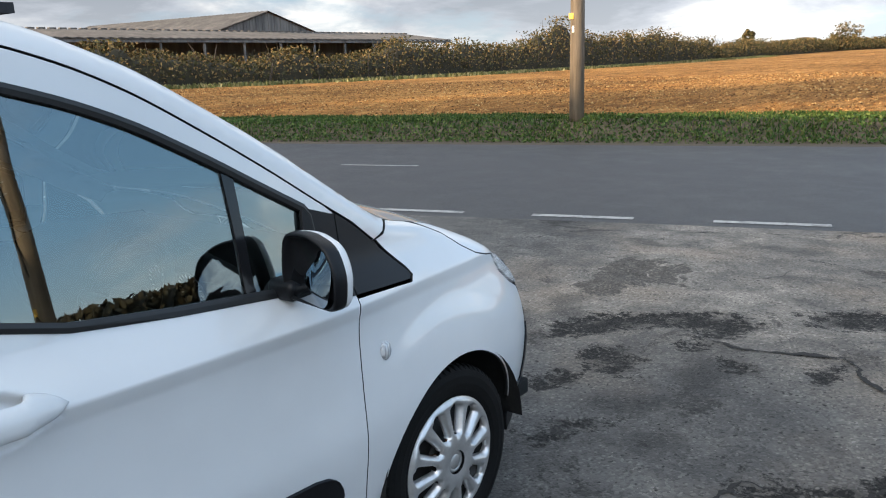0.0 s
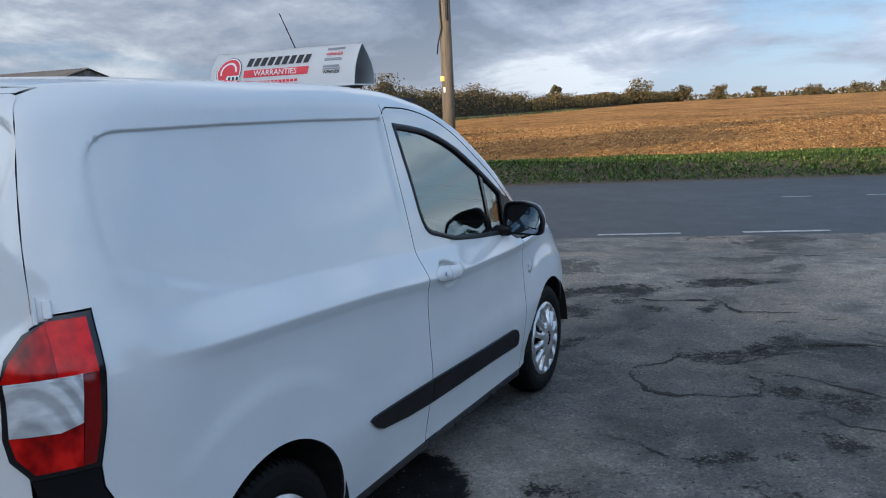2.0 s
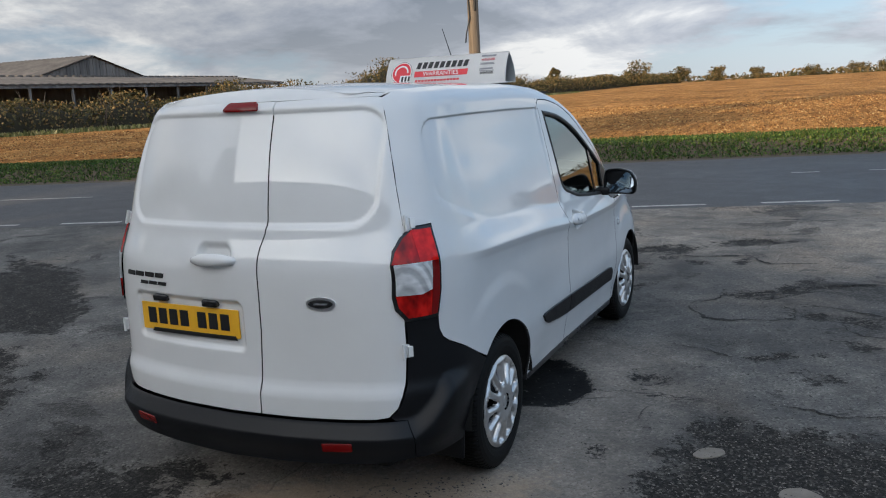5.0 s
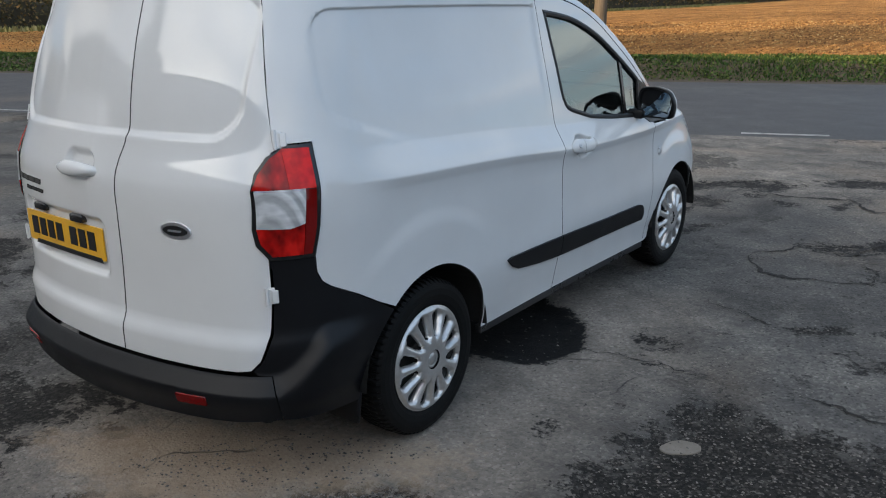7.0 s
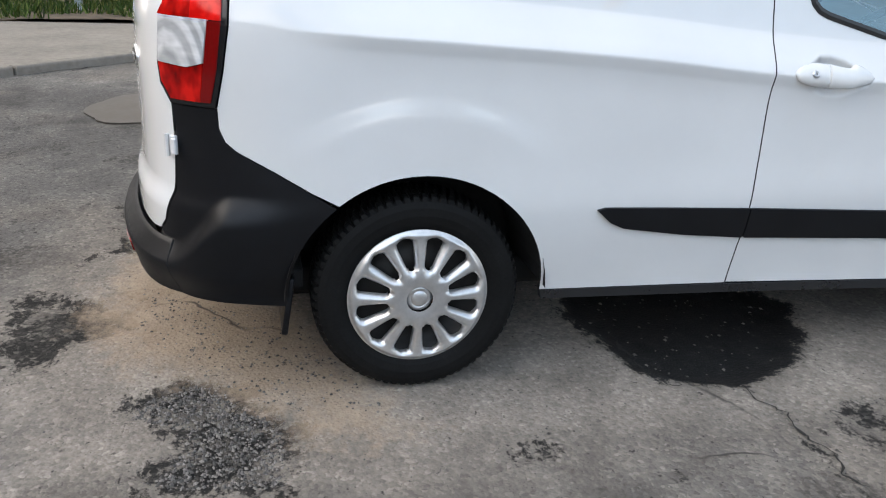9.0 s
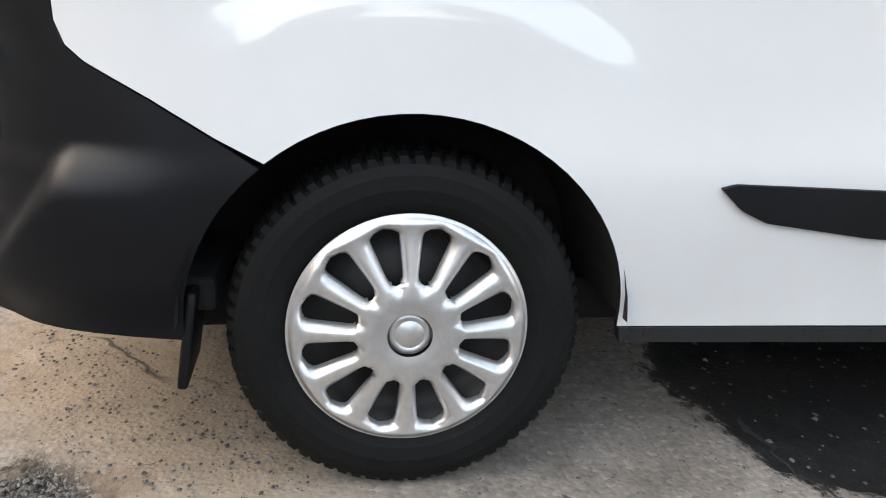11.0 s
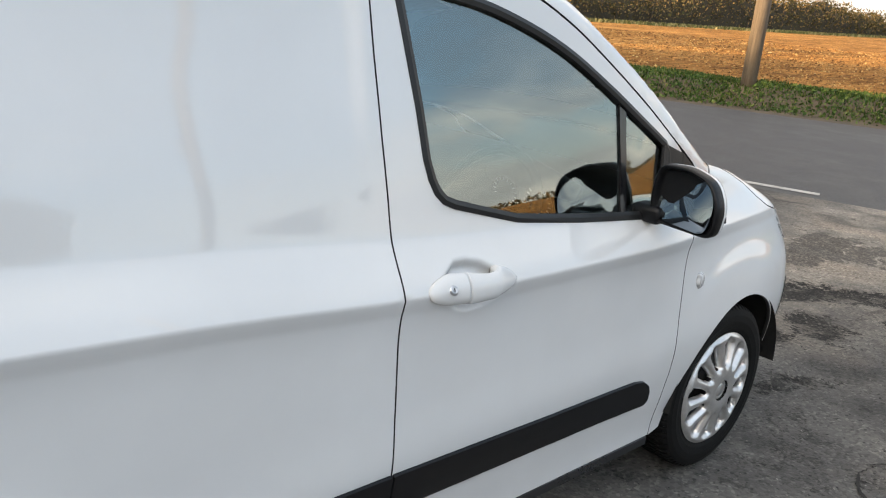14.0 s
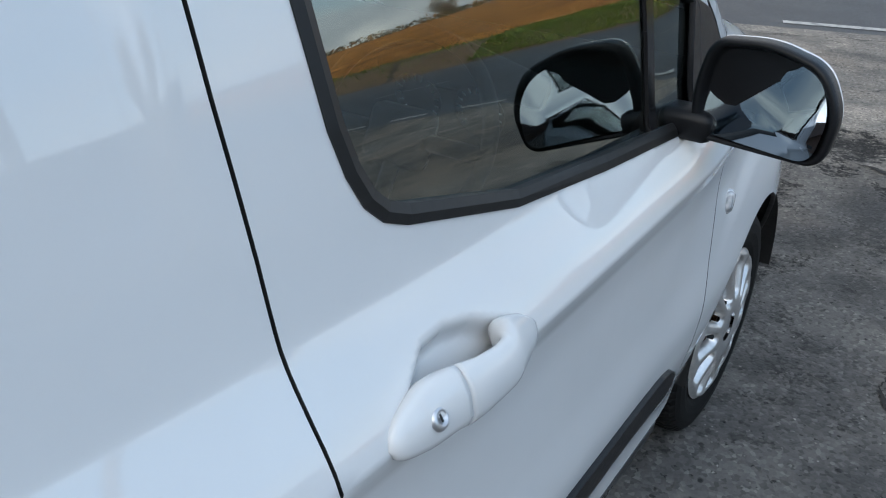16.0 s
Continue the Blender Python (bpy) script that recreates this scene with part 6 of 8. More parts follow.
def wheel_trim(parent):
    """Twelve-spoke silver wheel trim; each spoke is chamfered towards its windows."""
    sectors, cols = 12, [-1.0, -0.8, -0.62, -0.50, -0.40, -0.28, 0, 0.28, 0.40, 0.50, 0.62, 0.8]
    r0w, r1w = 0.088, 0.184
    rs = [0.038, 0.05, 0.062, 0.074, 0.082, 0.0855, r0w, 0.0905, 0.094, 0.105, 0.125, 0.14, 0.155, 0.167, 0.174, 0.180, r1w, 0.1865, 0.189, 0.193, 0.198, 0.2025, 0.2045]
    half = math.pi / sectors
    verts, faces = [], []

    def win(r):
        """Half angle of the window opening at r."""
        q = min(max((r - r0w) / (r1w - r0w), 0), 1)
        w = (0.0115 + 0.0160 * q) / max(r, 0.05)
        end = min(1.0, (max(0.0, (r - r0w)) / 0.007)) ** 0.5 * min(1.0, (max(0.0, r1w - r) / 0.012)) ** 0.5
        return w * max(end, 0.02)

    ncol = len(cols)
    for k in range(sectors):
        mid = 2 * math.pi * (k + 0.5) / sectors
        for r in rs:
            for c in cols:
                w = win(r) if r0w <= r <= r1w else win(min(max(r, r0w + 1e-4), r1w - 1e-4))
                if abs(c) <= 0.40:
                    a = c / 0.40 * w
                else:
                    q = (abs(c) - 0.40) / 0.60
                    a = math.copysign(w + (half - w) * q, c)
                h = trim_profile(r)
                # chamfer: sunk by the window, full height along the spoke's back
                inside = smooth(r0w - 0.012, r0w + 0.004, r) * (1 - smooth(r1w - 0.002, r1w + 0.012, r))
                if abs(c) <= 0.40:
                    h -= 0.012 * inside
                elif abs(c) <= 0.50:
                    h -= 0.010 * inside
                elif abs(c) <= 0.62:
                    h -= 0.0025 * inside
                verts.append((h, r * math.sin(mid + a), r * math.cos(mid + a)))
    nr = len(rs)

    def idx(k, j, i):
        if i == ncol:
            k, i = (k + 1) % sectors, 0
        return (k % sectors) * nr * ncol + j * ncol + i

    for k in range(sectors):
        for j in range(nr - 1):
            for i in range(ncol):
                c0 = cols[i]
                c1 = cols[i + 1] if i + 1 < ncol else 1.0
                if rs[j] >= r0w - 1e-6 and rs[j + 1] <= r1w + 1e-6 and c0 >= -0.40 - 1e-6 and c1 <= 0.40 + 1e-6:
                    continue
                faces.append((idx(k, j, i), idx(k, j, i + 1), idx(k, j + 1, i + 1), idx(k, j + 1, i)))
    ob = mesh_ob("wheel_trim", verts, faces, silver, parent, False, "silver twelve-spoke plastic wheel trim")
    bm = bmesh.new()
    bm.from_mesh(ob.data)
    loose = [v for v in bm.verts if not v.link_faces]
    bmesh.ops.delete(bm, geom=loose, context="VERTS")
    bmesh.ops.recalc_face_normals(bm, faces=bm.faces[:])
    edge = [e for e in bm.edges if len(e.link_faces) == 1 and all(math.hypot(v.co.y, v.co.z) > 0.09 and math.hypot(v.co.y, v.co.z) < 0.19 for v in e.verts)]
    ext = bmesh.ops.extrude_edge_only(bm, edges=edge)
    for v in [g for g in ext["geom"] if isinstance(g, bmesh.types.BMVert)]:
        v.co.x -= 0.016
        v.co.y *= 1.0
    bm.to_mesh(ob.data)
    bm.free()
    ob.data.polygons.foreach_set("use_smooth", [True] * len(ob.data.polygons))
    # centre cap with its ring of notches
    cap = part("centre_cap", lathe_bm([(0.0, 0.019), (0.022, 0.019), (0.0235, 0.0175), (0.0255, 0.0175), (0.027, 0.0195), (0.036, 0.0165), (0.0405, 0.008)], 40, "x"), silver, ob, "silver centre cap", True)
    bm = bmesh.new()
    for k in range(12):
        a = 2 * math.pi * k / 12
        box_bm((0.004, 0.004, 0.006), (0.0145, 0.0415 * math.sin(a), 0.0415 * math.cos(a)), 0.0, pose(0, 0, 0, -math.degrees(a), 0, 0), bm)
    part("cap_notches", bm, ink_black, ob, "dark notches round the cap")
    return ob


def wheel():
    w = part("wheel", lathe_bm([(0.05, -0.045), (0.10, -0.040), (0.125, -0.052), (0.15, -0.055), (0.175, -0.045), (0.188, -0.016), (0.200, -0.010), (0.200, -0.16)], 48, "x"), steel_dark, van, "road wheel with a silver trim on a black steel rim", True)
    tyre(w)
    wheel_trim(w)
    part("brake_drum", lathe_bm([(0.0, -0.03), (0.06, -0.032), (0.062, -0.06), (0.11, -0.065), (0.115, -0.12)], 32, "x"), steel_dark, w, "dark brake drum", True)
    for k in range(4):
        a = 2 * math.pi * (k + 0.35) / 4
        part("wheel_nut", tube_bm([(-0.04, 0.052 * math.sin(a), 0.052 * math.cos(a)), (-0.02, 0.052 * math.sin(a), 0.052 * math.cos(a))], 0.010, 6), rust, w, "rusty wheel nut")
    return w


proto = wheel()
proto.matrix_local = Matrix.Translation((HUB_X, WHEELS_Y[0], HUB_Z))
copy_thing(proto, Matrix.Translation((HUB_X - 0.004, WHEELS_Y[1], HUB_Z)) @ pose(0, 0, 0, 8, 0, -1.5))
for wy in WHEELS_Y:
    copy_thing(proto, Matrix.Translation((-HUB_X, wy, HUB_Z)) @ pose(0, 0, 0, 20, 0, 180))
# mud flap behind the rear wheel
for sx in (1, -1):
    part("mud_flap", box_bm((0.16, 0.018, 0.175), (sx * 0.715, -0.366, 0.278), 0.006, pose(0, 0, 0, -8, 0, 0)), trim_black, van, "black rubber mud flap", True)

# ---- roof sign and aerial ----
sign = empty("roof_sign", (0.03, 1.325, 1.712), "white card roof sign with red and black print", "sign")


def sign_front(t):
    """Front sheet of the sign, t from bottom to top: y and z from the sign's base."""
    return (-0.085 + 0.080 * t - 0.020 * math.sin(math.pi * t), 0.176 * t)


def sheet(name, f, x0, x1, material, thick=0.003, label=""):
    verts, faces = [], []
    n = 14
    for off in (0.0, thick):
        for k in range(n + 1):
            y, z = f(k / n)
            for x in (x0, x1):
                verts.append((x, y + off, z))
    m = 2 * (n + 1)
    for k in range(n):
        faces.append((2 * k, 2 * k + 1, 2 * k + 3, 2 * k + 2))
        faces.append((m + 2 * k, m + 2 * k + 2, m + 2 * k + 3, m + 2 * k + 1))
        for s in (0, 1):
            faces.append((2 * k + s, 2 * k + 2 + s, m + 2 * k + 2 + s, m + 2 * k + s))
    return mesh_ob(name, verts, faces, material, sign, True, label)


sheet("front_sheet", sign_front, -0.39, 0.39, sign_white, label="printed white front sheet")
sheet("back_sheet", lambda t: (0.088 - 0.092 * t + 0.030 * math.sin(math.pi * t), 0.176 * t), -0.39, 0.39, sign_white, -0.003, "white back sheet")
part("base_sheet", box_bm((0.78, 0.17, 0.004), (0, 0.0, 0.002)), sign_white, sign, "white base sheet")
for fx in (-0.3, 0.3):
    part("sign_magnet", box_bm((0.10, 0.10, 0.012), (fx, 0, -0.004), 0.003), rubber_and_gap_shade, sign, "black magnet foot")


def on_sign(x, t, h=0.0015):
    """Pose on the front sheet, facing out, at x and height share t."""
    (y0, z0), (y1, z1) = sign_front(t - 0.02), sign_front(t + 0.02)
    y, z = sign_front(t)
    up = Vector((0, y1 - y0, z1 - z0)).normalized()
    nrm = Vector((1, 0, 0)).cross(up)
    m = Matrix((Vector((1, 0, 0)), up, nrm)).transposed().to_4x4()
    return Matrix.Translation(Vector((x, y, z)) + nrm * h) @ m


def sign_shape(name, outline, x, t, material, h=0.0015, label=""):
    """A flat printed shape that bends with the sheet."""
    bm = bmesh.new()
    f = bm.faces.new([bm.verts.new((a, b, 0)) for a, b in outline])
    bmesh.ops.triangulate(bm, faces=[f])
    for k in range(-6, 7):
        bmesh.ops.bisect_plane(bm, geom=bm.verts[:] + bm.edges[:] + bm.faces[:], dist=1e-6, plane_co=(0, k * 0.012, 0), plane_no=(0, 1, 0))
    for v in bm.verts:
        q = on_sign(x + v.co.x, min(0.97, max(0.03, t + v.co.y / 0.19)), h).translation
        v.co = q
    return part(name, bm, material, sign, label)


circle = [(math.cos(2 * math.pi * k / 40), math.sin(2 * math.pi * k / 40)) for k in range(40)]
sign_shape("logo_rim", [(0.071 * a, 0.071 * b) for a, b in circle], -0.285, 0.50, ink_black, 0.0012, "black ring of the round mark")
sign_shape("logo_white", [(0.068 * a, 0.068 * b) for a, b in circle], -0.285, 0.50, sign_white, 0.0018)
sign_shape("logo_red", [(0.062 * a, 0.062 * b) for a, b in circle], -0.285, 0.50, sign_red, 0.0024, "red disc of the round mark")
arc_pts = [(0.046 * math.cos(radians(a)), 0.046 * math.sin(radians(a))) for a in range(0, 201, 10)] + [(0.037 * math.cos(radians(a)), 0.037 * math.sin(radians(a))) for a in range(200, -1, -10)]
sign_shape("logo_arc", arc_pts, -0.285, 0.50, sign_white, 0.003, "white arc in the round mark")
sign_shape("logo_box", [(-0.015, -0.064), (0.062, -0.064), (0.066, -0.018), (-0.005, -0.018)], -0.285, 0.50, sign_white, 0.0032)
for k in range(3):
    sign_shape("logo_bar", [(0.0 + k * 0.022, -0.056), (0.014 + k * 0.022, -0.056), (0.018 + k * 0.022, -0.024), (0.004 + k * 0.022, -0.024)], -0.285, 0.50, ink_black, 0.0038)
for k in range(9):           # maker's name as plain slanted bars
    x0 = -0.190 + k * 0.0385
    sign_shape("name_bar", [(x0, -0.018), (x0 + 0.027, -0.018), (x0 + 0.034, 0.022), (x0 + 0.007, 0.022)], 0.0, 0.70, ink_black, 0.0016)
sign_shape("red_band", [(-0.198, -0.017), (0.150, -0.017), (0.154, 0.019), (-0.196, 0.019)], 0.0, 0.42, sign_red, 0.0014, "red band with white word")
text_ob("band_word", "WARRANTIES", 0.036, on_sign(-0.022, 0.36, 0.0040), sign_white, sign, "white word on the red band", width=1.05, align="CENTER")
for k in range(14):
    x0 = -0.190 + k * 0.021
    sign_shape("small_print", [(x0, 0), (x0 + 0.016, 0), (x0 + 0.017, 0.012), (x0 + 0.001, 0.012)], 0.0, 0.17, sign_red, 0.0016)
for (tt, mat_) in ((0.735, sign_red), (0.30, ink_black)):
    text_ob("award_word", "WINNER", 0.022, on_sign(0.272, tt, 0.0022), mat_, sign, "small award word", width=1.0, align="CENTER")
for k, tt in enumerate((0.87, 0.645, 0.61, 0.45, 0.40)):
    sign_shape("award_line", [(-0.045, 0), (0.045 - 0.008 * (k % 2), 0), (0.045 - 0.008 * (k % 2), 0.005 + 0.005 * (k in (0, 3))), (-0.045, 0.005 + 0.005 * (k in (0, 3)))], 0.272, tt, sign_grey, 0.0016)
aerial = part("aerial", tube_bm([(0, 1.55, 1.70), (0, 1.44, 1.885), (0, 1.325, 2.045)], [0.004, 0.003, 0.002], 8), ink_black, van, "thin black roof aerial")
part("aerial_base", lathe_bm([(0.022, 0.0), (0.02, 0.012), (0.010, 0.03), (0.0, 0.032)], 16, "z", (0, 1.55, 1.69)), ink_black, aerial, "", True)

# ---- plants ----
def leaf_cloud(name, centres, sizes, material, parent=None, seed=1, label="", flat=0.0, tall=1.0):
    """Many small leaf quads at given centres; one mesh."""
    rng = np.random.default_rng(seed)
    c = np.asarray(centres, float)
    n = len(c)
    a = rng.normal(size=(n, 3))
    a /= np.linalg.norm(a, axis=1)[:, None]
    b = rng.normal(size=(n, 3))
    b -= (a * b).sum(1)[:, None] * a
    b /= np.linalg.norm(b, axis=1)[:, None]
    s = np.asarray(sizes, float)[:, None]
    a, b = a * s * 0.5, b * s * 0.32 * tall
    verts = np.stack([c - a, c - b * 0.9 + a * 0.1, c + a, c + b], 1).reshape(-1, 3)
    me = bpy.data.meshes.new(name)
    me.vertices.add(4 * n)
    me.vertices.foreach_set("co", verts.ravel())
    me.loops.add(4 * n)
    me.loops.foreach_set("vertex_index", np.arange(4 * n))
    me.polygons.add(n)
    me.polygons.foreach_set("loop_start", np.arange(n) * 4)
    me.polygons.foreach_set("loop_total", np.full(n, 4))
    me.update()
    me.validate()
    me.materials.append(material.m)
    ob = new(name, me)
    if parent:
        ob.parent = parent
    if label:
        tagged(ob, label)
    return ob


def blades(name, roots, heights, material, seed, label, category, lean=0.35, width=0.012):
    """Grass: one thin triangle for each blade."""
    rng = np.random.default_rng(seed)
    r = np.asarray(roots, float)
    n = len(r)
    h = np.asarray(heights, float)
    ang = rng.uniform(0, 2 * np.pi, n)
    side = np.stack([np.cos(ang), np.sin(ang), np.zeros(n)], 1) * (width * (0.6 + rng.random(n)))[:, None]
    tip = r + np.stack([rng.normal(0, lean, n) * h, rng.normal(0, lean, n) * h, h], 1)
    mid = r + (tip - r) * 0.55 + np.stack([np.zeros(n), np.zeros(n), h * 0.08], 1)
    verts = np.stack([r - side, r + side, mid + side * 0.7, tip, mid - side * 0.7], 1).reshape(-1, 3)
    me = bpy.data.meshes.new(name)
    me.vertices.add(5 * n)
    me.vertices.foreach_set("co", verts.ravel())
    me.loops.add(5 * n)
    me.loops.foreach_set("vertex_index", np.arange(5 * n))
    me.polygons.add(n)
    me.polygons.foreach_set("loop_start", np.arange(n) * 5)
    me.polygons.foreach_set("loop_total", np.full(n, 5))
    me.update()
    me.validate()
    me.materials.append(material.m)
    return tagged(new(name, me), label, category, kind="stuff")


def tree(at, h, r, seed, label, crown_from=0.3, leaves=1500, size=0.4, material=None, category="tree", pointed=0.0):
    """Tapered trunk with limbs, and a crown of leaf clumps with gaps."""
    rnd = random.Random(seed)
    rng = np.random.default_rng(seed)
    t = empty("tree", at, label, category)
    bm = bmesh.new()
    base = 0.022 * h + 0.05
    tops = [(0, 0, 0)]
    for k in range(1, 6):
        tops.append((rnd.uniform(-1, 1) * 0.02 * h, rnd.uniform(-1, 1) * 0.02 * h, h * 0.85 * k / 5))
    tube_bm(tops, [base * (1 - 0.17 * k) for k in range(6)], 8, bm)
    clumps = []
    for k in range(14):
        q = crown_from + (0.95 - crown_from) * rnd.random()
        a = rnd.uniform(0, 6.28)
        z0 = h * (q - 0.12)
        reach = r * (0.55 + 0.45 * rnd.random()) * (1 - pointed * q)
        e = (reach * math.cos(a), reach * math.sin(a), h * q + 0.1 * h * rnd.random())
        tube_bm([(0, 0, max(0.1, z0)), (e[0] * 0.5, e[1] * 0.5, (z0 + e[2]) / 2 + 0.03 * h), e], [base * 0.35, base * 0.2, base * 0.06], 6, bm)
        clumps.append((e, r * rnd.uniform(0.3, 0.55)))
    clumps += [((rnd.uniform(-0.4, 0.4) * r, rnd.uniform(-0.4, 0.4) * r, h * (crown_from + (1 - crown_from) * k / 7)), r * 0.5 * (1 - pointed * k / 8)) for k in range(8)]
    part("trunk", bm, bark, t, "brown tapered trunk with limbs", True)
    pts, sz = [], []
    for c, cr in clumps:
        m = leaves // len(clumps)
        d = rng.normal(size=(m, 3))
        d /= np.linalg.norm(d, axis=1)[:, None]
        p = np.array(c) + d * (cr * rng.random(m) ** 0.4)[:, None] * np.array([1, 1, 0.8])
        pts.append(p)
        sz.append(size * rng.uniform(0.5, 1.3, m))
    leaf_cloud("crown", np.concatenate(pts), np.concatenate(sz), material or tree_leaf, t, seed, "uneven crown of small leaves")
    return t


# ---- verge grass and weeds ----
rng = np.random.default_rng(5)
n = 62000
u = np.concatenate([rng.uniform(-34, 16, n), rng.uniform(-90, -34, 6000), rng.uniform(16, 60, 4000)])
v = 6.86 + 2.5 * rng.random(len(u)) ** 0.9
patchy = np.array([noise.noise((a * 0.7, b * 1.1, 3.0)) for a, b in zip(u, v)])
keep = patchy > -0.7
u, v, patchy = u[keep], v[keep], patchy[keep]
roots = [(*uv_xy(a, b), ground_z(a, b) - 0.01) for a, b in zip(u, v)]
blades("verge_grass", roots, (0.03 + 0.06 * rng.random(len(u))) * (1 + 0.7 * patchy) * np.clip((v - 6.6) * 2.0, 0.5, 1), grass_leaf, 6, "rough green grass on the roadside verge", "grass", width=0.014)
n = 26000
u = rng.uniform(-34, 16, n)
v = 6.86 + 1.25 * rng.random(n)
pn = np.array([noise.noise((a * 0.9, b * 1.2, 13.0)) for a, b in zip(u, v)])
k = pn > -0.6
u, v = u[k], v[k]
pts = [(*uv_xy(a, b), ground_z(a, b) + 0.01 + 0.06 * q) for a, b, q in zip(u, v, rng.random(len(u)))]
tagged(leaf_cloud("verge_weeds", pts, rng.uniform(0.03, 0.085, len(u)), weed_leaf, None, 8, "low leafy weeds on the front of the verge"), category="weeds", kind="stuff")
# clods and straw on the near field
n = 9000
u, v = rng.uniform(-45, 30, n), 9.6 + 34 * rng.random(n) ** 1.6
pts = [(*uv_xy(a, b), ground_z(a, b) + 0.015) for a, b in zip(u, v)]
straw = plain("straw_bits", (0.40, 0.26, 0.09), 0.9, vary=0.3)
tagged(leaf_cloud("straw_stubble", pts, rng.uniform(0.04, 0.12, n), straw, None, 9, "short pale straw stubble on the field", tall=0.35), category="stubble", kind="stuff")
n = 60000
u, v = rng.uniform(-50, 26, n), 9.3 + 40 * rng.random(n) ** 1.7
clod = Mat("soil_clods", (0.2, 0.1, 0.04), 0.95, spec=0.05)
clod.color(clod.ramp(clod.island(), [(0.0, (0.07, 0.034, 0.014)), (0.5, (0.24, 0.115, 0.040)), (0.85, (0.44, 0.225, 0.075)), (1.0, (0.52, 0.37, 0.16))]))
size = rng.uniform(0.010, 0.036, n) * (1 + v / 40)
shape = np.array([(1, 0, 0), (-1, 0, 0), (0, 1, 0), (0, -1, 0), (0, 0, 0.8), (0, 0, -0.4)])
lump = np.array([(0, 2, 4), (2, 1, 4), (1, 3, 4), (3, 0, 4), (2, 0, 5), (1, 2, 5), (3, 1, 5), (0, 3, 5)])
at_ = np.array([(*uv_xy(a, b), ground_z(a, b)) for a, b in zip(u, v)])
turn_ = rng.uniform(0, 6.28, n)
local = shape[None] * size[:, None, None] * rng.uniform(0.6, 1.3, (n, 6, 1))
local = np.stack([local[..., 0] * np.cos(turn_)[:, None] - local[..., 1] * np.sin(turn_)[:, None], local[..., 0] * np.sin(turn_)[:, None] + local[..., 1] * np.cos(turn_)[:, None], local[..., 2]], -1)
tagged(mesh_ob("soil_clods", (local + at_[:, None]).reshape(-1, 3).tolist(), (lump[None] + 6 * np.arange(n)[:, None, None]).reshape(-1, 3).tolist(), clod), "crumbled brown soil clods on the ploughed field", "soil", kind="stuff")
# grass along the far field edge
n = 9000
y = rng.uniform(18, 220, n)
x = -61.5 + rng.normal(0, 1.3, n)
pts = []
for a, b in zip(x, y):
    d = Vector((a, b)) - ROAD_O
    pts.append((a, b, ground_z(d.dot(ROAD_U), d.dot(ROAD_V))))
blades("field_edge_grass", pts, rng.uniform(0.2, 0.5, n), dry_leaf, 10, "strip of green grass below the hedge", "grass", width=0.10)

# ---- the long hedge ----
HEDGE_H = curve([(15, 4.0), (30, 4.1), (45, 4.0), (62, 4.0), (80, 4.4), (96, 4.6), (106, 5.9), (116, 7.2), (128, 6.9), (136, 5.6), (146, 6.0), (158, 7.2), (170, 6.6), (185, 4.6), (200, 4.2), (250, 4.6), (300, 4.4), (420, 4.5)])
hedge = empty("hedge", (-65, 60, 0), "long overgrown brown and green hedge at the field edge", "hedge")
y = 15 + 405 * rng.random(95000) ** 1.3
hh = np.array([HEDGE_H(b) * (0.82 + 0.34 * noise.noise((b * 0.20, 1.5, 0)) + 0.26 * noise.noise((b * 0.75, 7.5, 0))) for b in y])
q = rng.random(len(y)) ** 0.75
x = -65.5 + rng.normal(0, 1, len(y)) * (1.0 + 1.1 * np.sin(np.pi * np.clip(q, 0.05, 0.95)))
gz = []
for a, b in zip(x, y):
    d = Vector((a, b)) - ROAD_O
    gz.append(ground_z(d.dot(ROAD_U), d.dot(ROAD_V)))
z = np.array(gz) + 0.1 + q * hh
leaf_cloud("foliage", np.stack([x + 65, y - 60, z], 1), rng.uniform(0.14, 0.34, len(y)) * (1 + y / 260), hedge_leaf, hedge, 11, "dense brown-green hedge foliage")
# solid core added inside the foliage, its dark colour stands for inner shade
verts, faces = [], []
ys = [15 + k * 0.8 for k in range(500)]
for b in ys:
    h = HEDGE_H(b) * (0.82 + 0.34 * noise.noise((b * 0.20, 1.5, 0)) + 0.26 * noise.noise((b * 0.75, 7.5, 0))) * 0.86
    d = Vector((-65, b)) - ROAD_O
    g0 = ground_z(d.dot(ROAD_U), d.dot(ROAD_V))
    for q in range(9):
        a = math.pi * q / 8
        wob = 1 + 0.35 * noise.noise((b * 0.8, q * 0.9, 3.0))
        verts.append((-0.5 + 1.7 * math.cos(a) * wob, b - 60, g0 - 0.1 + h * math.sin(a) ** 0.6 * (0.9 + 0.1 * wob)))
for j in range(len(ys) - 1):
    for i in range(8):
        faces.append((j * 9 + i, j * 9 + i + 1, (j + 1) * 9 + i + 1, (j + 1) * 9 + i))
mesh_ob("inner_growth", verts, faces, hedge_shade, hedge, True, "solid core, inner shade of the hedge put into its colour")
bm = bmesh.new()
rnd = random.Random(4)
for k in range(150):
    b = 20 + 230 * rnd.random() ** 1.2
    h = HEDGE_H(b)
    a = rnd.uniform(-1.2, 1.6)
    tube_bm([(a, b - 60, -0.3), (a + rnd.uniform(-0.5, 0.5), b - 60 + rnd.uniform(-0.6, 0.6), h * 0.5), (a + rnd.uniform(-1, 1), b - 60 + rnd.uniform(-1.2, 1.2), h * rnd.uniform(0.8, 1.12))], [0.09, 0.06, 0.015], 5, bm)
tagged(part("bare_growth", bm, bark, hedge, "bare woody stems"), kind="stuff")

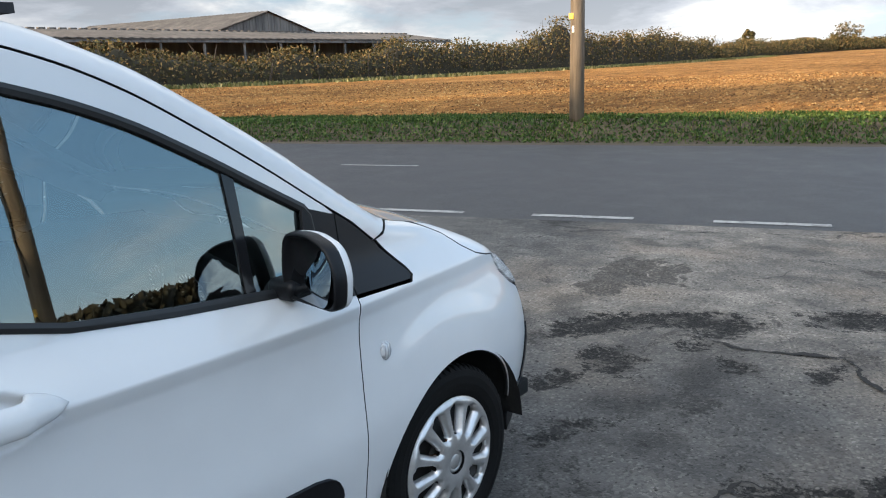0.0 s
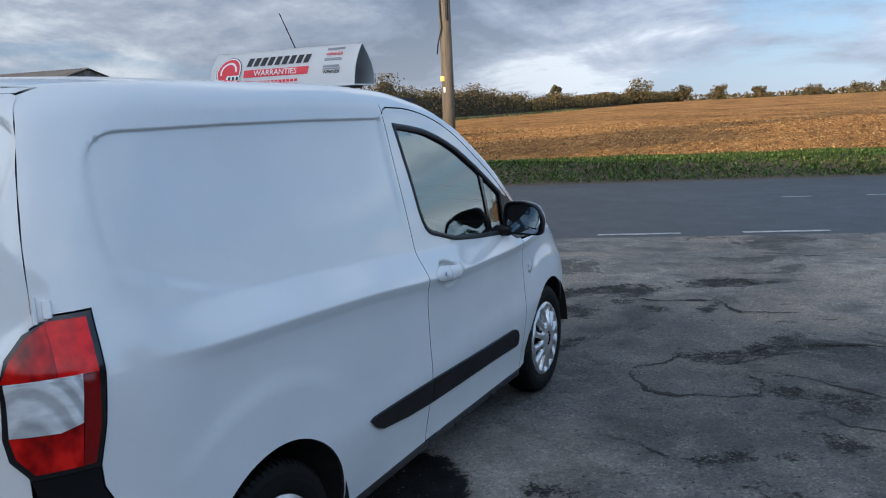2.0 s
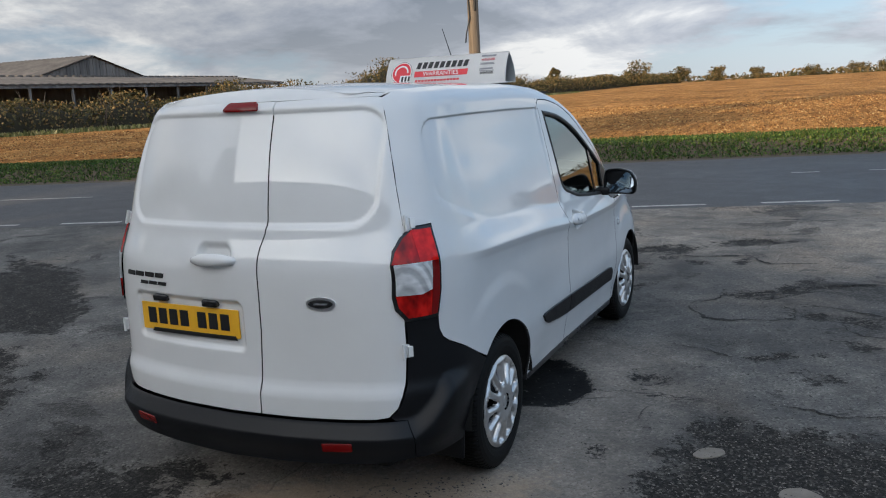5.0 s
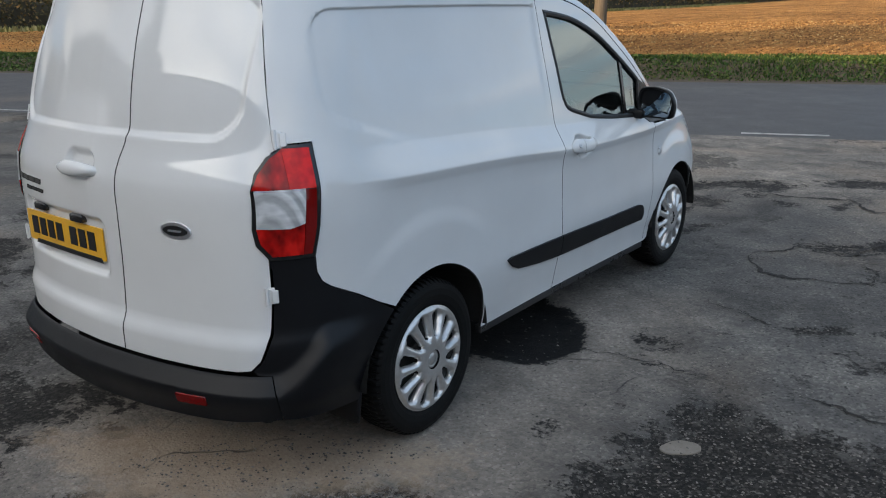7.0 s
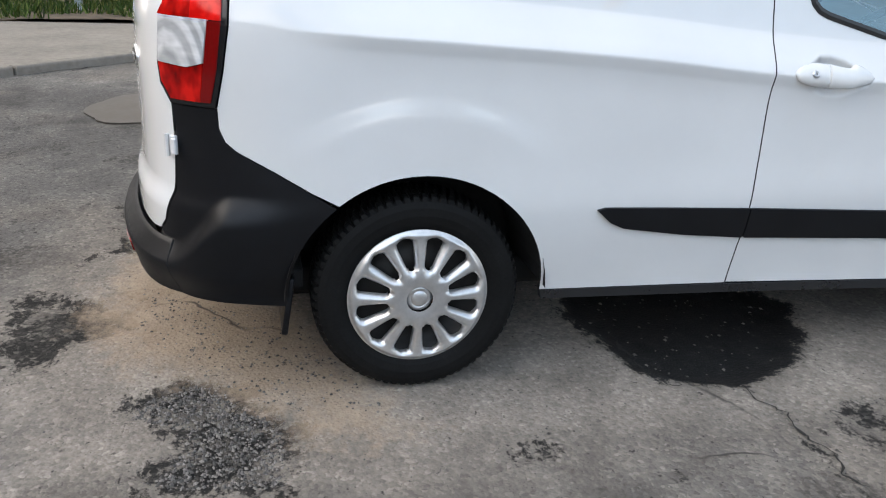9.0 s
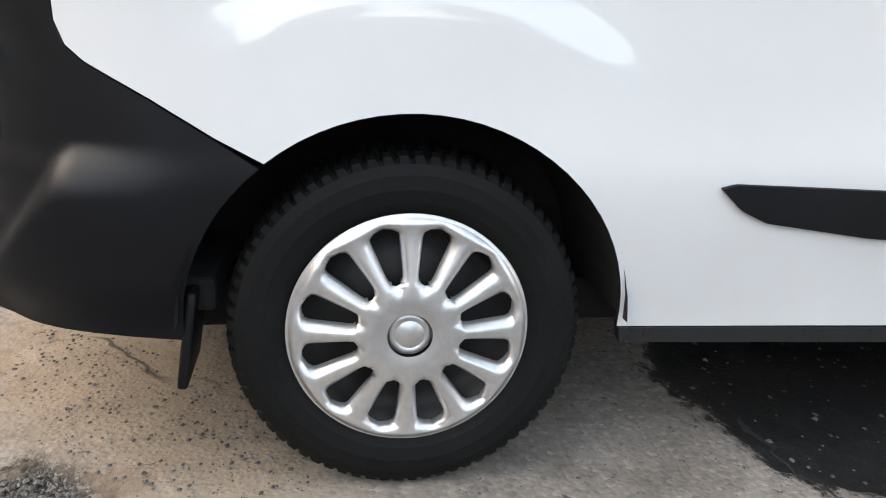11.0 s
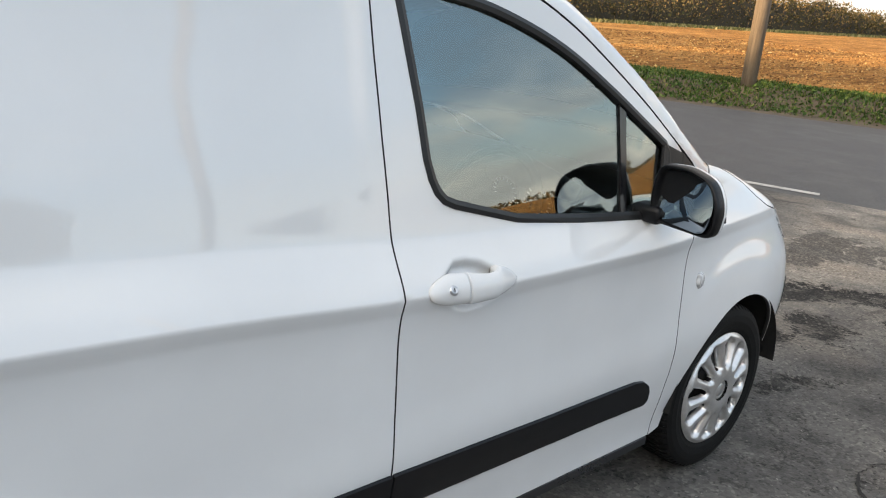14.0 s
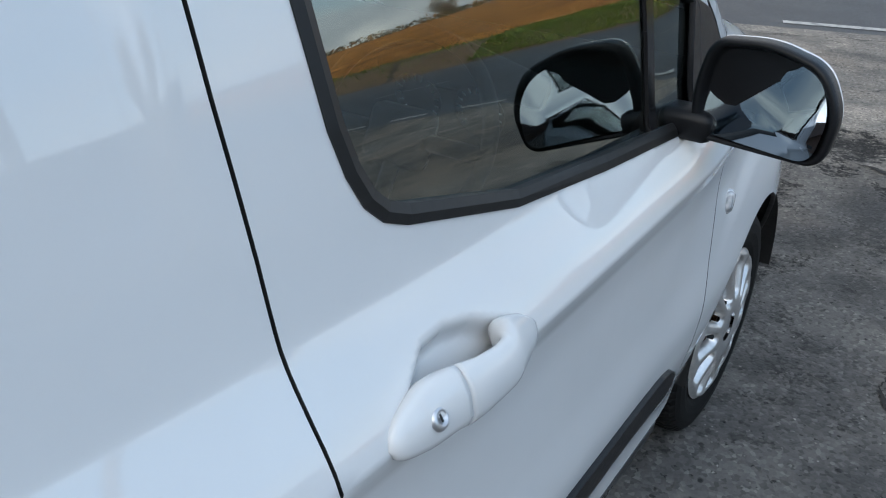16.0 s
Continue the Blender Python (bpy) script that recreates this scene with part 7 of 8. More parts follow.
# far hedges and trees on the horizon
far = []
rnd = random.Random(12)
for (x0, y0), (x1, y1), h in (((-65, 420), (-10, 470), 3.5), ((-45, 400), (120, 520), 3.0), ((20, 620), (420, 560), 5.0), ((-20, 560), (160, 640), 5.0), ((100, 330), (520, 300), 4.0)):
    m = int(math.hypot(x1 - x0, y1 - y0) * 7)
    for _ in range(m):
        t = rnd.random()
        far.append((x0 + (x1 - x0) * t + rnd.gauss(0, 2), y0 + (y1 - y0) * t + rnd.gauss(0, 2), 1.5 + 0.006 * max(0, y0 + (y1 - y0) * t - 300) + h * rnd.random() * (0.7 + 0.6 * abs(noise.noise((t * 14, h, 0.0))))))
tagged(leaf_cloud("far_hedge", far, [rnd.uniform(1.0, 2.2) for _ in far], hedge_leaf, None, 13, "distant hedgerows on the horizon"), category="hedge", kind="stuff")
for x, y, h, r, s in ((-78, 255, 9.5, 3.2, 21), (-62, 305, 10.0, 6.5, 22), (-50, 330, 7.0, 4.0, 23), (-38, 345, 6.5, 4.5, 24), (-4, 420, 5.5, 5.0, 25), (16, 470, 6.0, 7.0, 26), (33, 480, 7.0, 8, 27), (66, 500, 7.5, 6, 28), (84, 470, 6.0, 7, 29), (-29, 440, 6.5, 4, 30), (150, 420, 12, 9, 31), (210, 300, 11, 8, 33)):
    d = Vector((x, y)) - ROAD_O
    tree((x, y, ground_z(d.dot(ROAD_U), d.dot(ROAD_V)) - 0.1), h * 0.78, r * 0.8, s, "distant autumn field tree on the horizon", 0.15, 1800, 0.70, hedge_leaf, pointed=0.6 if s == 21 else 0.0)

# ---- barn behind the hedge ----
barn = empty("barn", (-74, 66, 0), "old open-sided farm barn with a fibre cement roof", "barn")


def roof_plane(name, p0, p1, p2, p3, parent, ribs=40, t=0.12):
    """A ribbed roof sheet between eave p0-p1 and ridge p3-p2."""
    p0, p1, p2, p3 = (Vector(p) for p in (p0, p1, p2, p3))
    nrm = (p1 - p0).cross(p3 - p0).normalized()
    if nrm.z < 0:
        nrm = -nrm
    verts, faces = [], []
    for i in range(2 * ribs + 1):
        q = i / (2 * ribs)
        off = nrm * (0.09 if i % 2 else 0.0)
        for a, b in ((p0, p1), (p3, p2)):
            verts.append(a.lerp(b, q) + off)
        for a, b in ((p0, p1), (p3, p2)):
            verts.append(a.lerp(b, q) + off - nrm * t)
    for i in range(2 * ribs):
        a, b = 4 * i, 4 * i + 4
        faces += [(a, b, b + 1, a + 1), (a + 2, a + 3, b + 3, b + 2), (a, a + 2, b + 2, b), (a + 1, b + 1, b + 3, a + 3)]
    return mesh_ob(name, verts, faces, barn_roof, parent, False, "weathered ribbed roof sheets")


# lean-to along the hedge, main span behind it
roof_plane("lean_to_roof", (4, -34, 4.9), (4, 30, 4.9), (-5, 30, 6.1), (-5, -34, 6.1), barn, 60)
cap = part("ridge_cap", box_bm((0.5, 0.7, 0.18), (0, 0, 0), 0.03), barn_roof, barn, "dark ridge cap")
cap.location = (-5.0, -33.5, 6.2)
for k in range(1, 60):
    again = new("ridge_cap", cap.data)
    again.parent = barn
    again.location = (-5.0, -33.5 + k * 1.08, 6.2)
for k in range(13):
    part("post", box_bm((0.22, 0.22, 4.9), (3.6, -33 + k * 5.2, 2.45), 0.02), barn_board, barn, "grey timber post")
part("back_wall", box_bm((0.2, 64, 5.5), (-5.2, -2, 2.75)), barn_board, barn, "dark boarded back wall")
part("eave_beam", box_bm((0.16, 64, 0.3), (3.8, -2, 4.65)), barn_board, barn, "grey eave beam")
gx0, gx1, gy, half, ez, rz = -6.0, -44.0, 5.0, 9.5, 5.9, 8.8
roof_plane("main_roof", (gx0, gy - half, ez), (gx1, gy - half - 3, ez), (gx1, gy - 3, rz), (gx0, gy, rz), barn, 50)
roof_plane("main_roof", (gx0, gy + half, ez), (gx1, gy + half - 3, ez), (gx1, gy - 3, rz), (gx0, gy, rz), barn, 50)
for k in range(38):
    y0 = gy - half + 0.5 * k
    zt = rz - (rz - ez) * abs(y0 + 0.25 - gy) / half - 0.15
    part("gable_board", box_bm((0.06, 0.46, max(0.3, zt - 3.5)), (gx0 - 0.3 + 0.02 * (k % 2), y0 + 0.25, (zt + 3.5) / 2)), barn_board, barn)

# ---- utility pole ----
pole = empty("utility_pole", (-5.40, 14.70, 0.3), "weathered wooden utility pole on the grass verge", "pole")
part("shaft", tube_bm([(0, 0, -0.5), (0.01, 0, 2.0), (0.0, 0, 4.5), (0.0, 0, 8.3)], [0.145, 0.135, 0.12, 0.10], 20), pole_wood, pole, "weathered brown wooden shaft", True)
part("cable_guard", box_bm((0.07, 0.05, 3.0), (0.10, -0.085, 4.75), 0.015, pose(0, 0, 0, 0, 0.6, 0)), cable_black, pole, "black cable guard", True)
part("cable", tube_bm([(0.02, -0.14, 4.6), (-0.05, -0.145, 3.6), (-0.02, -0.15, 3.1), (-0.12, -0.15, 2.75), (-0.15, -0.14, 2.55)], 0.016, 8), cable_black, pole, "loose black cable", True)
part("tag", box_bm((0.10, 0.012, 0.11), (-0.05, -0.137, 2.02), 0.003), plate_yellow, pole, "small yellow warning tag")
part("label_plate", box_bm((0.045, 0.012, 0.12), (-0.01, -0.138, 1.78), 0.003), sign_white, pole, "small white number plate")
part("fuse_box", box_bm((0.16, 0.14, 0.34), (0.10, -0.13, 4.35), 0.02), cable_black, pole, "black cable joint box", True)
for k in range(3):
    part("bracket", box_bm((0.26, 0.05, 0.03), (0.05, -0.11, 4.0 + 0.28 * k), 0.005), zinc, pole, "steel bracket")

# ---- left of the van: pavement, grass, rail, boards, parked van ----
KERB = [(-1.6, -6.4), (-3.0, -4.3), (-4.5, -2.36), (-5.3, -1.52), (-5.85, -0.80), (-6.8, -0.3), (-7.8, 0.25), (-9.2, 0.95)]
slab("pavement", KERB + [(-11, -0.5), (-12, -8), (-4, -9)], -0.05, 0.055, concrete, "old worn concrete pavement slab", "pavement", wobble=0.03, seed=3)
for k, (a, b) in enumerate(zip(KERB, KERB[1:])):
    va, vb = Vector((*a, 0.02)), Vector((*b, 0.02))
    d = vb - va
    n = max(1, round(d.length / 0.9))
    for i in range(n):
        c = va + d * (i + 0.5) / n
        st = box_bm((d.length / n - 0.012, 0.12, 0.12), (0, 0, 0), 0.02)
        ob = part("kerb_stone", st, concrete, None)
        tagged(ob, "worn concrete kerb stone at the pavement edge", "kerb", "kerb stones", "structure")
        ob.matrix_local = Matrix.Translation(c + Vector((0, 0, 0.006 * noise.noise((c.x * 3, c.y * 3, 0))))) @ pose(0, 0, 0, 0, 0, math.degrees(math.atan2(d.y, d.x)))
GRASS = [(-7.7, -4.2), (-8.08, -1.7), (-8.5, -0.6), (-8.35, 0.3), (-7.7, 0.9), (-9.2, 1.8), (-13.5, 3.2), (-26, 7.0), (-40, 4), (-40, -14), (-9, -12)]
slab("grass_plot", GRASS, -0.05, 0.075, bank_earth, "rough grass plot beside the yard", "grass", wobble=0.12, seed=5)


def inside(p, poly):
    x, y = p
    c = False
    for (x0, y0), (x1, y1) in zip(poly, poly[1:] + poly[:1]):
        if (y0 > y) != (y1 > y) and x < (x1 - x0) * (y - y0) / (y1 - y0) + x0:
            c = not c
    return c


pts = [p for p in np.stack([rng.uniform(-20, -7.6, 60000), rng.uniform(-6, 6.5, 60000)], 1) if inside(p, GRASS)]
pts = [p for p in pts if noise.noise((p[0] * 0.8, p[1] * 0.8, 21.0)) > -0.25]
blades("plot_grass", [(a, b, 0.07) for a, b in pts], rng.uniform(0.05, 0.18, len(pts)), grass_leaf, 14, "rough grass in front of the fence", "grass", width=0.009)
pts = [(-9.0 + rng.normal(0, 0.28), 0.15 + rng.normal(0, 0.5), 0.08 + 0.34 * rng.random() ** 1.5) for _ in range(1500)]
tagged(leaf_cloud("nettles", pts, rng.uniform(0.04, 0.10, 1500), weed_leaf, None, 15, "dark green nettles by the sign posts"), category="weeds", kind="stuff")
# rock at the grass edge
bm = bmesh.new()
bmesh.ops.create_icosphere(bm, subdivisions=4, radius=1.0)
for v_ in bm.verts:
    d = 1 + 0.22 * noise.noise(v_.co * 1.6) + 0.08 * noise.noise(v_.co * 5)
    v_.co = Vector((v_.co.x * 0.42 * d, v_.co.y * 0.30 * d, v_.co.z * 0.16 * d))
rock = part("rock", bm, concrete, None, "", True)
rock.location = (-8.0, 0.72, 0.09)
tagged(rock, "low grey rock at the edge of the grass", "rock")
# crash rail
rail_thing = empty("crash_rail", (-8.95, -3.2, 0.07), "low galvanised crash barrier along the grass", "barrier")
prof = [(0.0, 0.17), (0.03, 0.19), (0.03, 0.25), (-0.02, 0.28), (-0.02, 0.33), (0.03, 0.36), (0.03, 0.43), (0.0, 0.45)]
verts, faces = [], []
ys = [-4.0, -2.0, 0.0, 1.5, 2.92]
for yy in ys:
    for x_, z_ in prof:
        verts.append((x_, yy, z_))
    for x_, z_ in prof:
        verts.append((x_ - 0.006, yy, z_))
m = len(prof)
for j in range(len(ys) - 1):
    for i in range(m - 1):
        a, b = j * 2 * m + i, (j + 1) * 2 * m + i
        faces += [(a, a + 1, b + 1, b), (a + m, b + m, b + m + 1, a + m + 1)]
mesh_ob("beam", verts, faces, galv, rail_thing, False, "folded grey steel beam")
for yy in (-3.4, -1.4, 0.6, 2.6):
    part("post", box_bm((0.09, 0.09, 0.46), (-0.07, yy, 0.2), 0.01), galv, rail_thing, "steel post")


def pallet(at, turn, label):
    p = empty("pallet", at, label, "pallet", "pallets")
    for k in range(5):
        part("board", box_bm((0.10, 1.1, 0.02), (-0.40 + 0.2 * k, 0, 0.13), 0.003), pallet_wood, p)
    for k in range(3):
        part("bearer", box_bm((0.95, 0.09, 0.09), (0, -0.5 + 0.5 * k, 0.075), 0.004), pallet_wood, p)
    for k in range(3):
        part("foot_board", box_bm((0.10, 1.1, 0.02), (-0.4 + 0.4 * k, 0, 0.02), 0.003), pallet_wood, p)
    p.matrix_basis = Matrix.Translation(at) @ pose(0, 0, 0, *turn)


pallet((-11.4, -1.35, 0.10), (0, 62, 0), "grey wooden pallet leaning behind the rail")
pallet((-11.2, -0.45, 0.08), (0, 35, 12), "tilted wooden pallet behind the rail")
pallet((-11.7, -2.6, 0.08), (0, 0, 10), "flat wooden pallet on the grass")
# sheet fence
fence = empty("sheet_fence", (-13.6, -4.0, 0.0), "old corrugated metal sheet fence with dark rails", "fence")
for k in range(7):
    verts, faces = [], []
    for i in range(21):
        for z_ in (0.08, 2.2):
            verts.append((0.018 * math.cos(i * math.pi), 0.9 * i / 20, z_))
    for i in range(20):
        faces.append((2 * i, 2 * i + 2, 2 * i + 3, 2 * i + 1))
    s = mesh_ob("sheet", verts, faces, galv, fence, False)
    s.location = (0, k * 0.905, 0.01 * (k % 3))
    sol = s.modifiers.new("thickness", "SOLIDIFY")
    sol.thickness = 0.003
for z_ in (0.36, 0.80, 1.5):
    part("rail", box_bm((0.06, 6.34, 0.08), (0.05, 3.17, z_), 0.008), cable_black, fence, "dark rail")
for k in range(4):
    part("fence_post", box_bm((0.10, 0.10, 2.2), (0.09, 0.3 + 1.9 * k, 1.1), 0.01), post_green, fence, "dark post")
# big board on green posts
board = empty("yard_board", (-9.3, -0.15, 0.06), "white sign board on dark green posts", "sign")
part("panel", box_bm((0.04, 1.1, 0.7), (0, 0.0, 1.45), 0.006), sign_white, board, "white board panel")
for yy in (-0.45, 0.55):
    part("post", box_bm((0.07, 0.07, 1.9), (-0.05, yy, 0.93), 0.006), post_green, board, "dark green post")
# leaning sign with lettering
lean = empty("leaning_sign", (-9.55, 1.15, 0.1), "white framed used-cars sign leaning on the grass", "sign")
part("panel", box_bm((0.02, 0.56, 0.98), (0, 0, 0.52), 0.004), sign_white, lean, "white panel")
for yy in (-0.29, 0.29):
    part("frame_bar", tube_bm([(0.012, yy, 0.0), (0.012, yy, 1.04)], 0.013, 8), sign_white, lean, "white tubular frame", True)
part("frame_top", tube_bm([(0.012, -0.29, 1.04), (0.012, 0.29, 1.04)], 0.013, 8), sign_white, lean, "", True)
for k, (word, size, mat_) in enumerate((("QUALITY", 0.10, ink_black), ("USED CARS", 0.10, ink_black), ("Cars Bought", 0.085, sign_blue), ("For Cash", 0.085, sign_blue))):
    text_ob("lettering", word, size, pose(0.013, 0.0, 0.72 - 0.125 * k, 90, 0, 90), mat_, lean, "dark lettering", width=0.92, align="CENTER")
lean.matrix_basis = Matrix.Translation((-9.55, 1.15, 0.08)) @ pose(0, 0, 0, 14, -12, -8)


def parked_van(at, turn):
    """White parked van seen by its nose, with dark grille and bumper."""
    p = empty("parked_van", at, "white van parked on the grass behind the sign", "van")
    prof = [(-2.6, 0.45), (-2.6, 2.3), (-2.4, 2.42), (0.9, 2.42), (1.3, 2.3), (2.05, 1.42), (2.15, 1.34), (2.9, 1.12), (3.05, 0.98), (3.12, 0.75), (3.12, 0.45)]
    bm = bmesh.new()
    rings = []
    for y_, s_ in ((-0.96, 0.94), (-0.90, 0.99), (-0.6, 1.0), (0.6, 1.0), (0.90, 0.99), (0.96, 0.94)):
        rings.append([bm.verts.new((x_ * s_ if x_ > 0 else x_, y_, 0.45 + (z_ - 0.45) * s_)) for x_, z_ in prof])
    for r0, r1 in zip(rings, rings[1:]):
        for k in range(len(prof)):
            bm.faces.new((r0[k], r0[(k + 1) % len(prof)], r1[(k + 1) % len(prof)], r1[k]))
    bm.faces.new(rings[0])
    bm.faces.new(rings[-1])
    part("body", bm, paint, p, "white painted body", True)
    part("grille", box_bm((0.06, 0.95, 0.26), (3.05, 0, 0.86), 0.03, pose(0, 0, 0, 0, -12, 0)), van_blue_dark, p, "dark grille")
    part("bumper", box_bm((0.22, 1.9, 0.42), (3.05, 0, 0.42), 0.06), van_blue_dark, p, "dark bumper", True)
    for s_ in (1, -1):
        part("headlamp", box_bm((0.34, 0.34, 0.24), (2.93, s_ * 0.72, 0.93), 0.07, pose(0, 0, 0, 0, -22, s_ * 22), segs=4), clear_lens, p, "clear headlamp", True)
        w_ = part("wheel", lathe_bm([(0.0, 0.10), (0.20, 0.10), (0.22, 0.12), (0.32, 0.11), (0.34, 0.06), (0.34, -0.10)], 28, "y", (1.9, s_ * 0.82, 0.34)), tyre_rubber, p, "black wheel", True)
        part("side_window", box_bm((0.75, 0.02, 0.5), (1.2, s_ * 0.955, 1.68), 0.02), gloss_black, p, "dark side window")
    part("windscreen", box_bm((0.02, 1.55, 0.95), (1.72, 0, 1.86), 0.01, pose(0, 0, 0, 0, -41, 0)), gloss_black, p, "dark windscreen")
    part("badge", lathe_bm([(0.0, 0.01), (0.09, 0.01), (0.10, 0.0)], 24, "x", (3.08, 0, 0.88)), chrome, p, "round chrome badge", True)
    p.matrix_basis = Matrix.Translation(at) @ pose(0, 0, 0, 0, 0, turn)


parked_van((-19.2, 3.4, 0.05), 12)

# ---- behind the camera: buildings and trees added out of view to shade yard and field, and to show in the paint and glass ----
def house(at, size, roof_h, turn, label):
    """Plain brick building with a pitched roof, windows and a door."""
    hse = empty("house", at, label, "house")
    lx, ly, lz = size
    part("wall", box_bm(size, (0, 0, lz / 2)), brick_red, hse, "brick walls")
    bm = bmesh.new()
    o = 0.35
    vs = [bm.verts.new(p) for p in ((-lx / 2 - o, -ly / 2 - o, lz), (lx / 2 + o, -ly / 2 - o, lz), (lx / 2 + o, ly / 2 + o, lz), (-lx / 2 - o, ly / 2 + o, lz), (-lx / 2 - o, 0, lz + roof_h), (lx / 2 + o, 0, lz + roof_h))]
    for f in ((0, 1, 5, 4), (2, 3, 4, 5), (0, 4, 3), (1, 2, 5), (0, 3, 2, 1)):
        bm.faces.new([vs[i] for i in f])
    part("roof", bm, roof_tile, hse, "tiled pitched roof")
    for k in range(4):
        w_ = part("window", box_bm((1.3, 0.08, 1.2), (-lx * 0.36 + k * lx * 0.24, ly / 2 + 0.03, lz * 0.55), 0.02), gloss_black, hse, "dark window")
        part("sill", box_bm((1.5, 0.18, 0.08), (-lx * 0.36 + k * lx * 0.24, ly / 2 + 0.06, lz * 0.55 - 0.66), 0.01), concrete, w_)
    part("door", box_bm((1.0, 0.08, 2.05), (lx * 0.47 - 0.6, ly / 2 + 0.03, 1.03), 0.02), post_green, hse, "green door")
    hse.matrix_basis = Matrix.Translation(at) @ pose(0, 0, 0, 0, 0, turn)


house((-2.8, -15.5, 0), (25.4, 7, 4.0), 4.1, 0, "long brick garage building with a tiled roof")
# second building is added out of view to carry the shade further right
house((22.5, -16.5, 0), (24, 8, 4.3), 4.1, 2, "brick workshop with a tiled roof, added out of view for shade")
# trees behind the yard are added out of view to shade the field
for x, y, h, r, s, lab in ((-24, -27, 15, 3.0, 41, "tall leafy tree added out of view to shade the field"), (-30.5, -28, 24, 4.0, 42, "tall pointed tree added out of view for its shadow streak"), (-33, -32, 15, 4.5, 43, "leafy tree added out of view to shade the field"), (-43, -28, 17, 4.6, 48, "leafy tree added out of view to shade the field"), (-52, -24, 17, 5.4, 49, "leafy tree added out of view to shade the field"), (-61, -22, 17, 5.6, 50, "leafy tree added out of view to shade the field"), (-70, -14, 13, 5.5, 51, "leafy tree added out of view to shade the field"), (-79, -8, 12, 5.0, 52, "leafy tree added out of view to shade the field"), (46, 10, 8.5, 4.2, 44, "leafy roadside tree beside the yard"), (41, -3, 8.0, 4.0, 45, "leafy roadside tree beside the yard"), (33, -14, 8, 4.0, 47, "leafy tree beside the yard")):
    tree((x, y, 0), h, r, s, lab, 0.12 if s == 42 else 0.6 if s in (41, 48, 49, 50) else 0.25, 26000 if s == 42 else 8000, 0.75 if s == 42 else 0.55, pointed=0.6 if s == 42 else 0.0)
pole2 = copy_thing(pole, Matrix.Translation((11.5, 6.2, 0.0)))
hpts = [(32 + 2 * rng.normal(), -24 + 22 * rng.random(), 2.2 * rng.random()) for _ in range(5000)]
tagged(leaf_cloud("yard_hedge", hpts, rng.uniform(0.25, 0.6, 5000), tree_leaf, None, 17, "dark hedge along the side of the yard"), category="hedge", kind="stuff")

hpts = []
for (x0, y0), (x1, y1) in (((66, 41), (46, 31)), ((46, 31), (44, 14))):
    for _ in range(6000):
        t = rng.random()
        hpts.append((x0 + (x1 - x0) * t + rng.normal(), y0 + (y1 - y0) * t + rng.normal(), (4.2 + 0.5 * noise.noise((t * 6, x0, 0.0))) * rng.random()))
# leaves use the dark shade tone, so the hedge reads as shaded
tagged(leaf_cloud("roadside_hedge", hpts, rng.uniform(0.35, 0.75, 12000), hedge_shade, None, 18, "tall hedge along the near side of the road, shade put into its colour"), category="hedge", kind="stuff")

# ---- repairs, holes, cracks and loose stone on the yard ----
for k, pts in enumerate(CRACKS):
    fine = []
    for (x0, y0), (x1, y1) in zip(pts, pts[1:]):
        n = max(2, int(math.hypot(x1 - x0, y1 - y0) / 0.015))
        for i in range(n):
            t = i / n
            x, y = x0 + (x1 - x0) * t, y0 + (y1 - y0) * t
            fine.append((x + 0.05 * noise.noise((x * 5, y * 5, k)) + 0.022 * noise.noise((x * 22, y * 22, k)) + 0.008 * noise.noise((x * 60, y * 60, k)), y + 0.05 * noise.noise((x * 5, y * 5, k + 40)) + 0.022 * noise.noise((x * 22, y * 22, k + 40)) + 0.008 * noise.noise((x * 60, y * 60, k + 40))))
    verts, faces = [], []
    for i, (x, y) in enumerate(fine):
        a, b = fine[max(0, i - 1)], fine[min(len(fine) - 1, i + 1)]
        d = Vector((b[0] - a[0], b[1] - a[1])).normalized()
        w = (2.2 if k < 4 else 1.0) * max(0.0018, 0.0045 + 0.010 * noise.noise((x * 4, y * 4, k + 3)) + 0.006 * noise.noise((x * 45, y * 45, k))) * min(1, 6 * i / len(fine) + 0.15, 6 * (1 - i / len(fine)) + 0.15)
        dv = Vector((x, y)) - ROAD_O
        z_ = max(0.0, ground_z(dv.dot(ROAD_U), dv.dot(ROAD_V))) + 0.004
        verts += [(x - d.y * w, y + d.x * w, z_), (x + d.y * w, y - d.x * w, z_)]
    faces = [(2 * i, 2 * i + 1, 2 * i + 3, 2 * i + 2) for i in range(len(fine) - 1)]
    tagged(mesh_ob("crack", verts, faces, crack_dark), "dark irregular crack in the yard surface", "crack", "cracks", "structure")


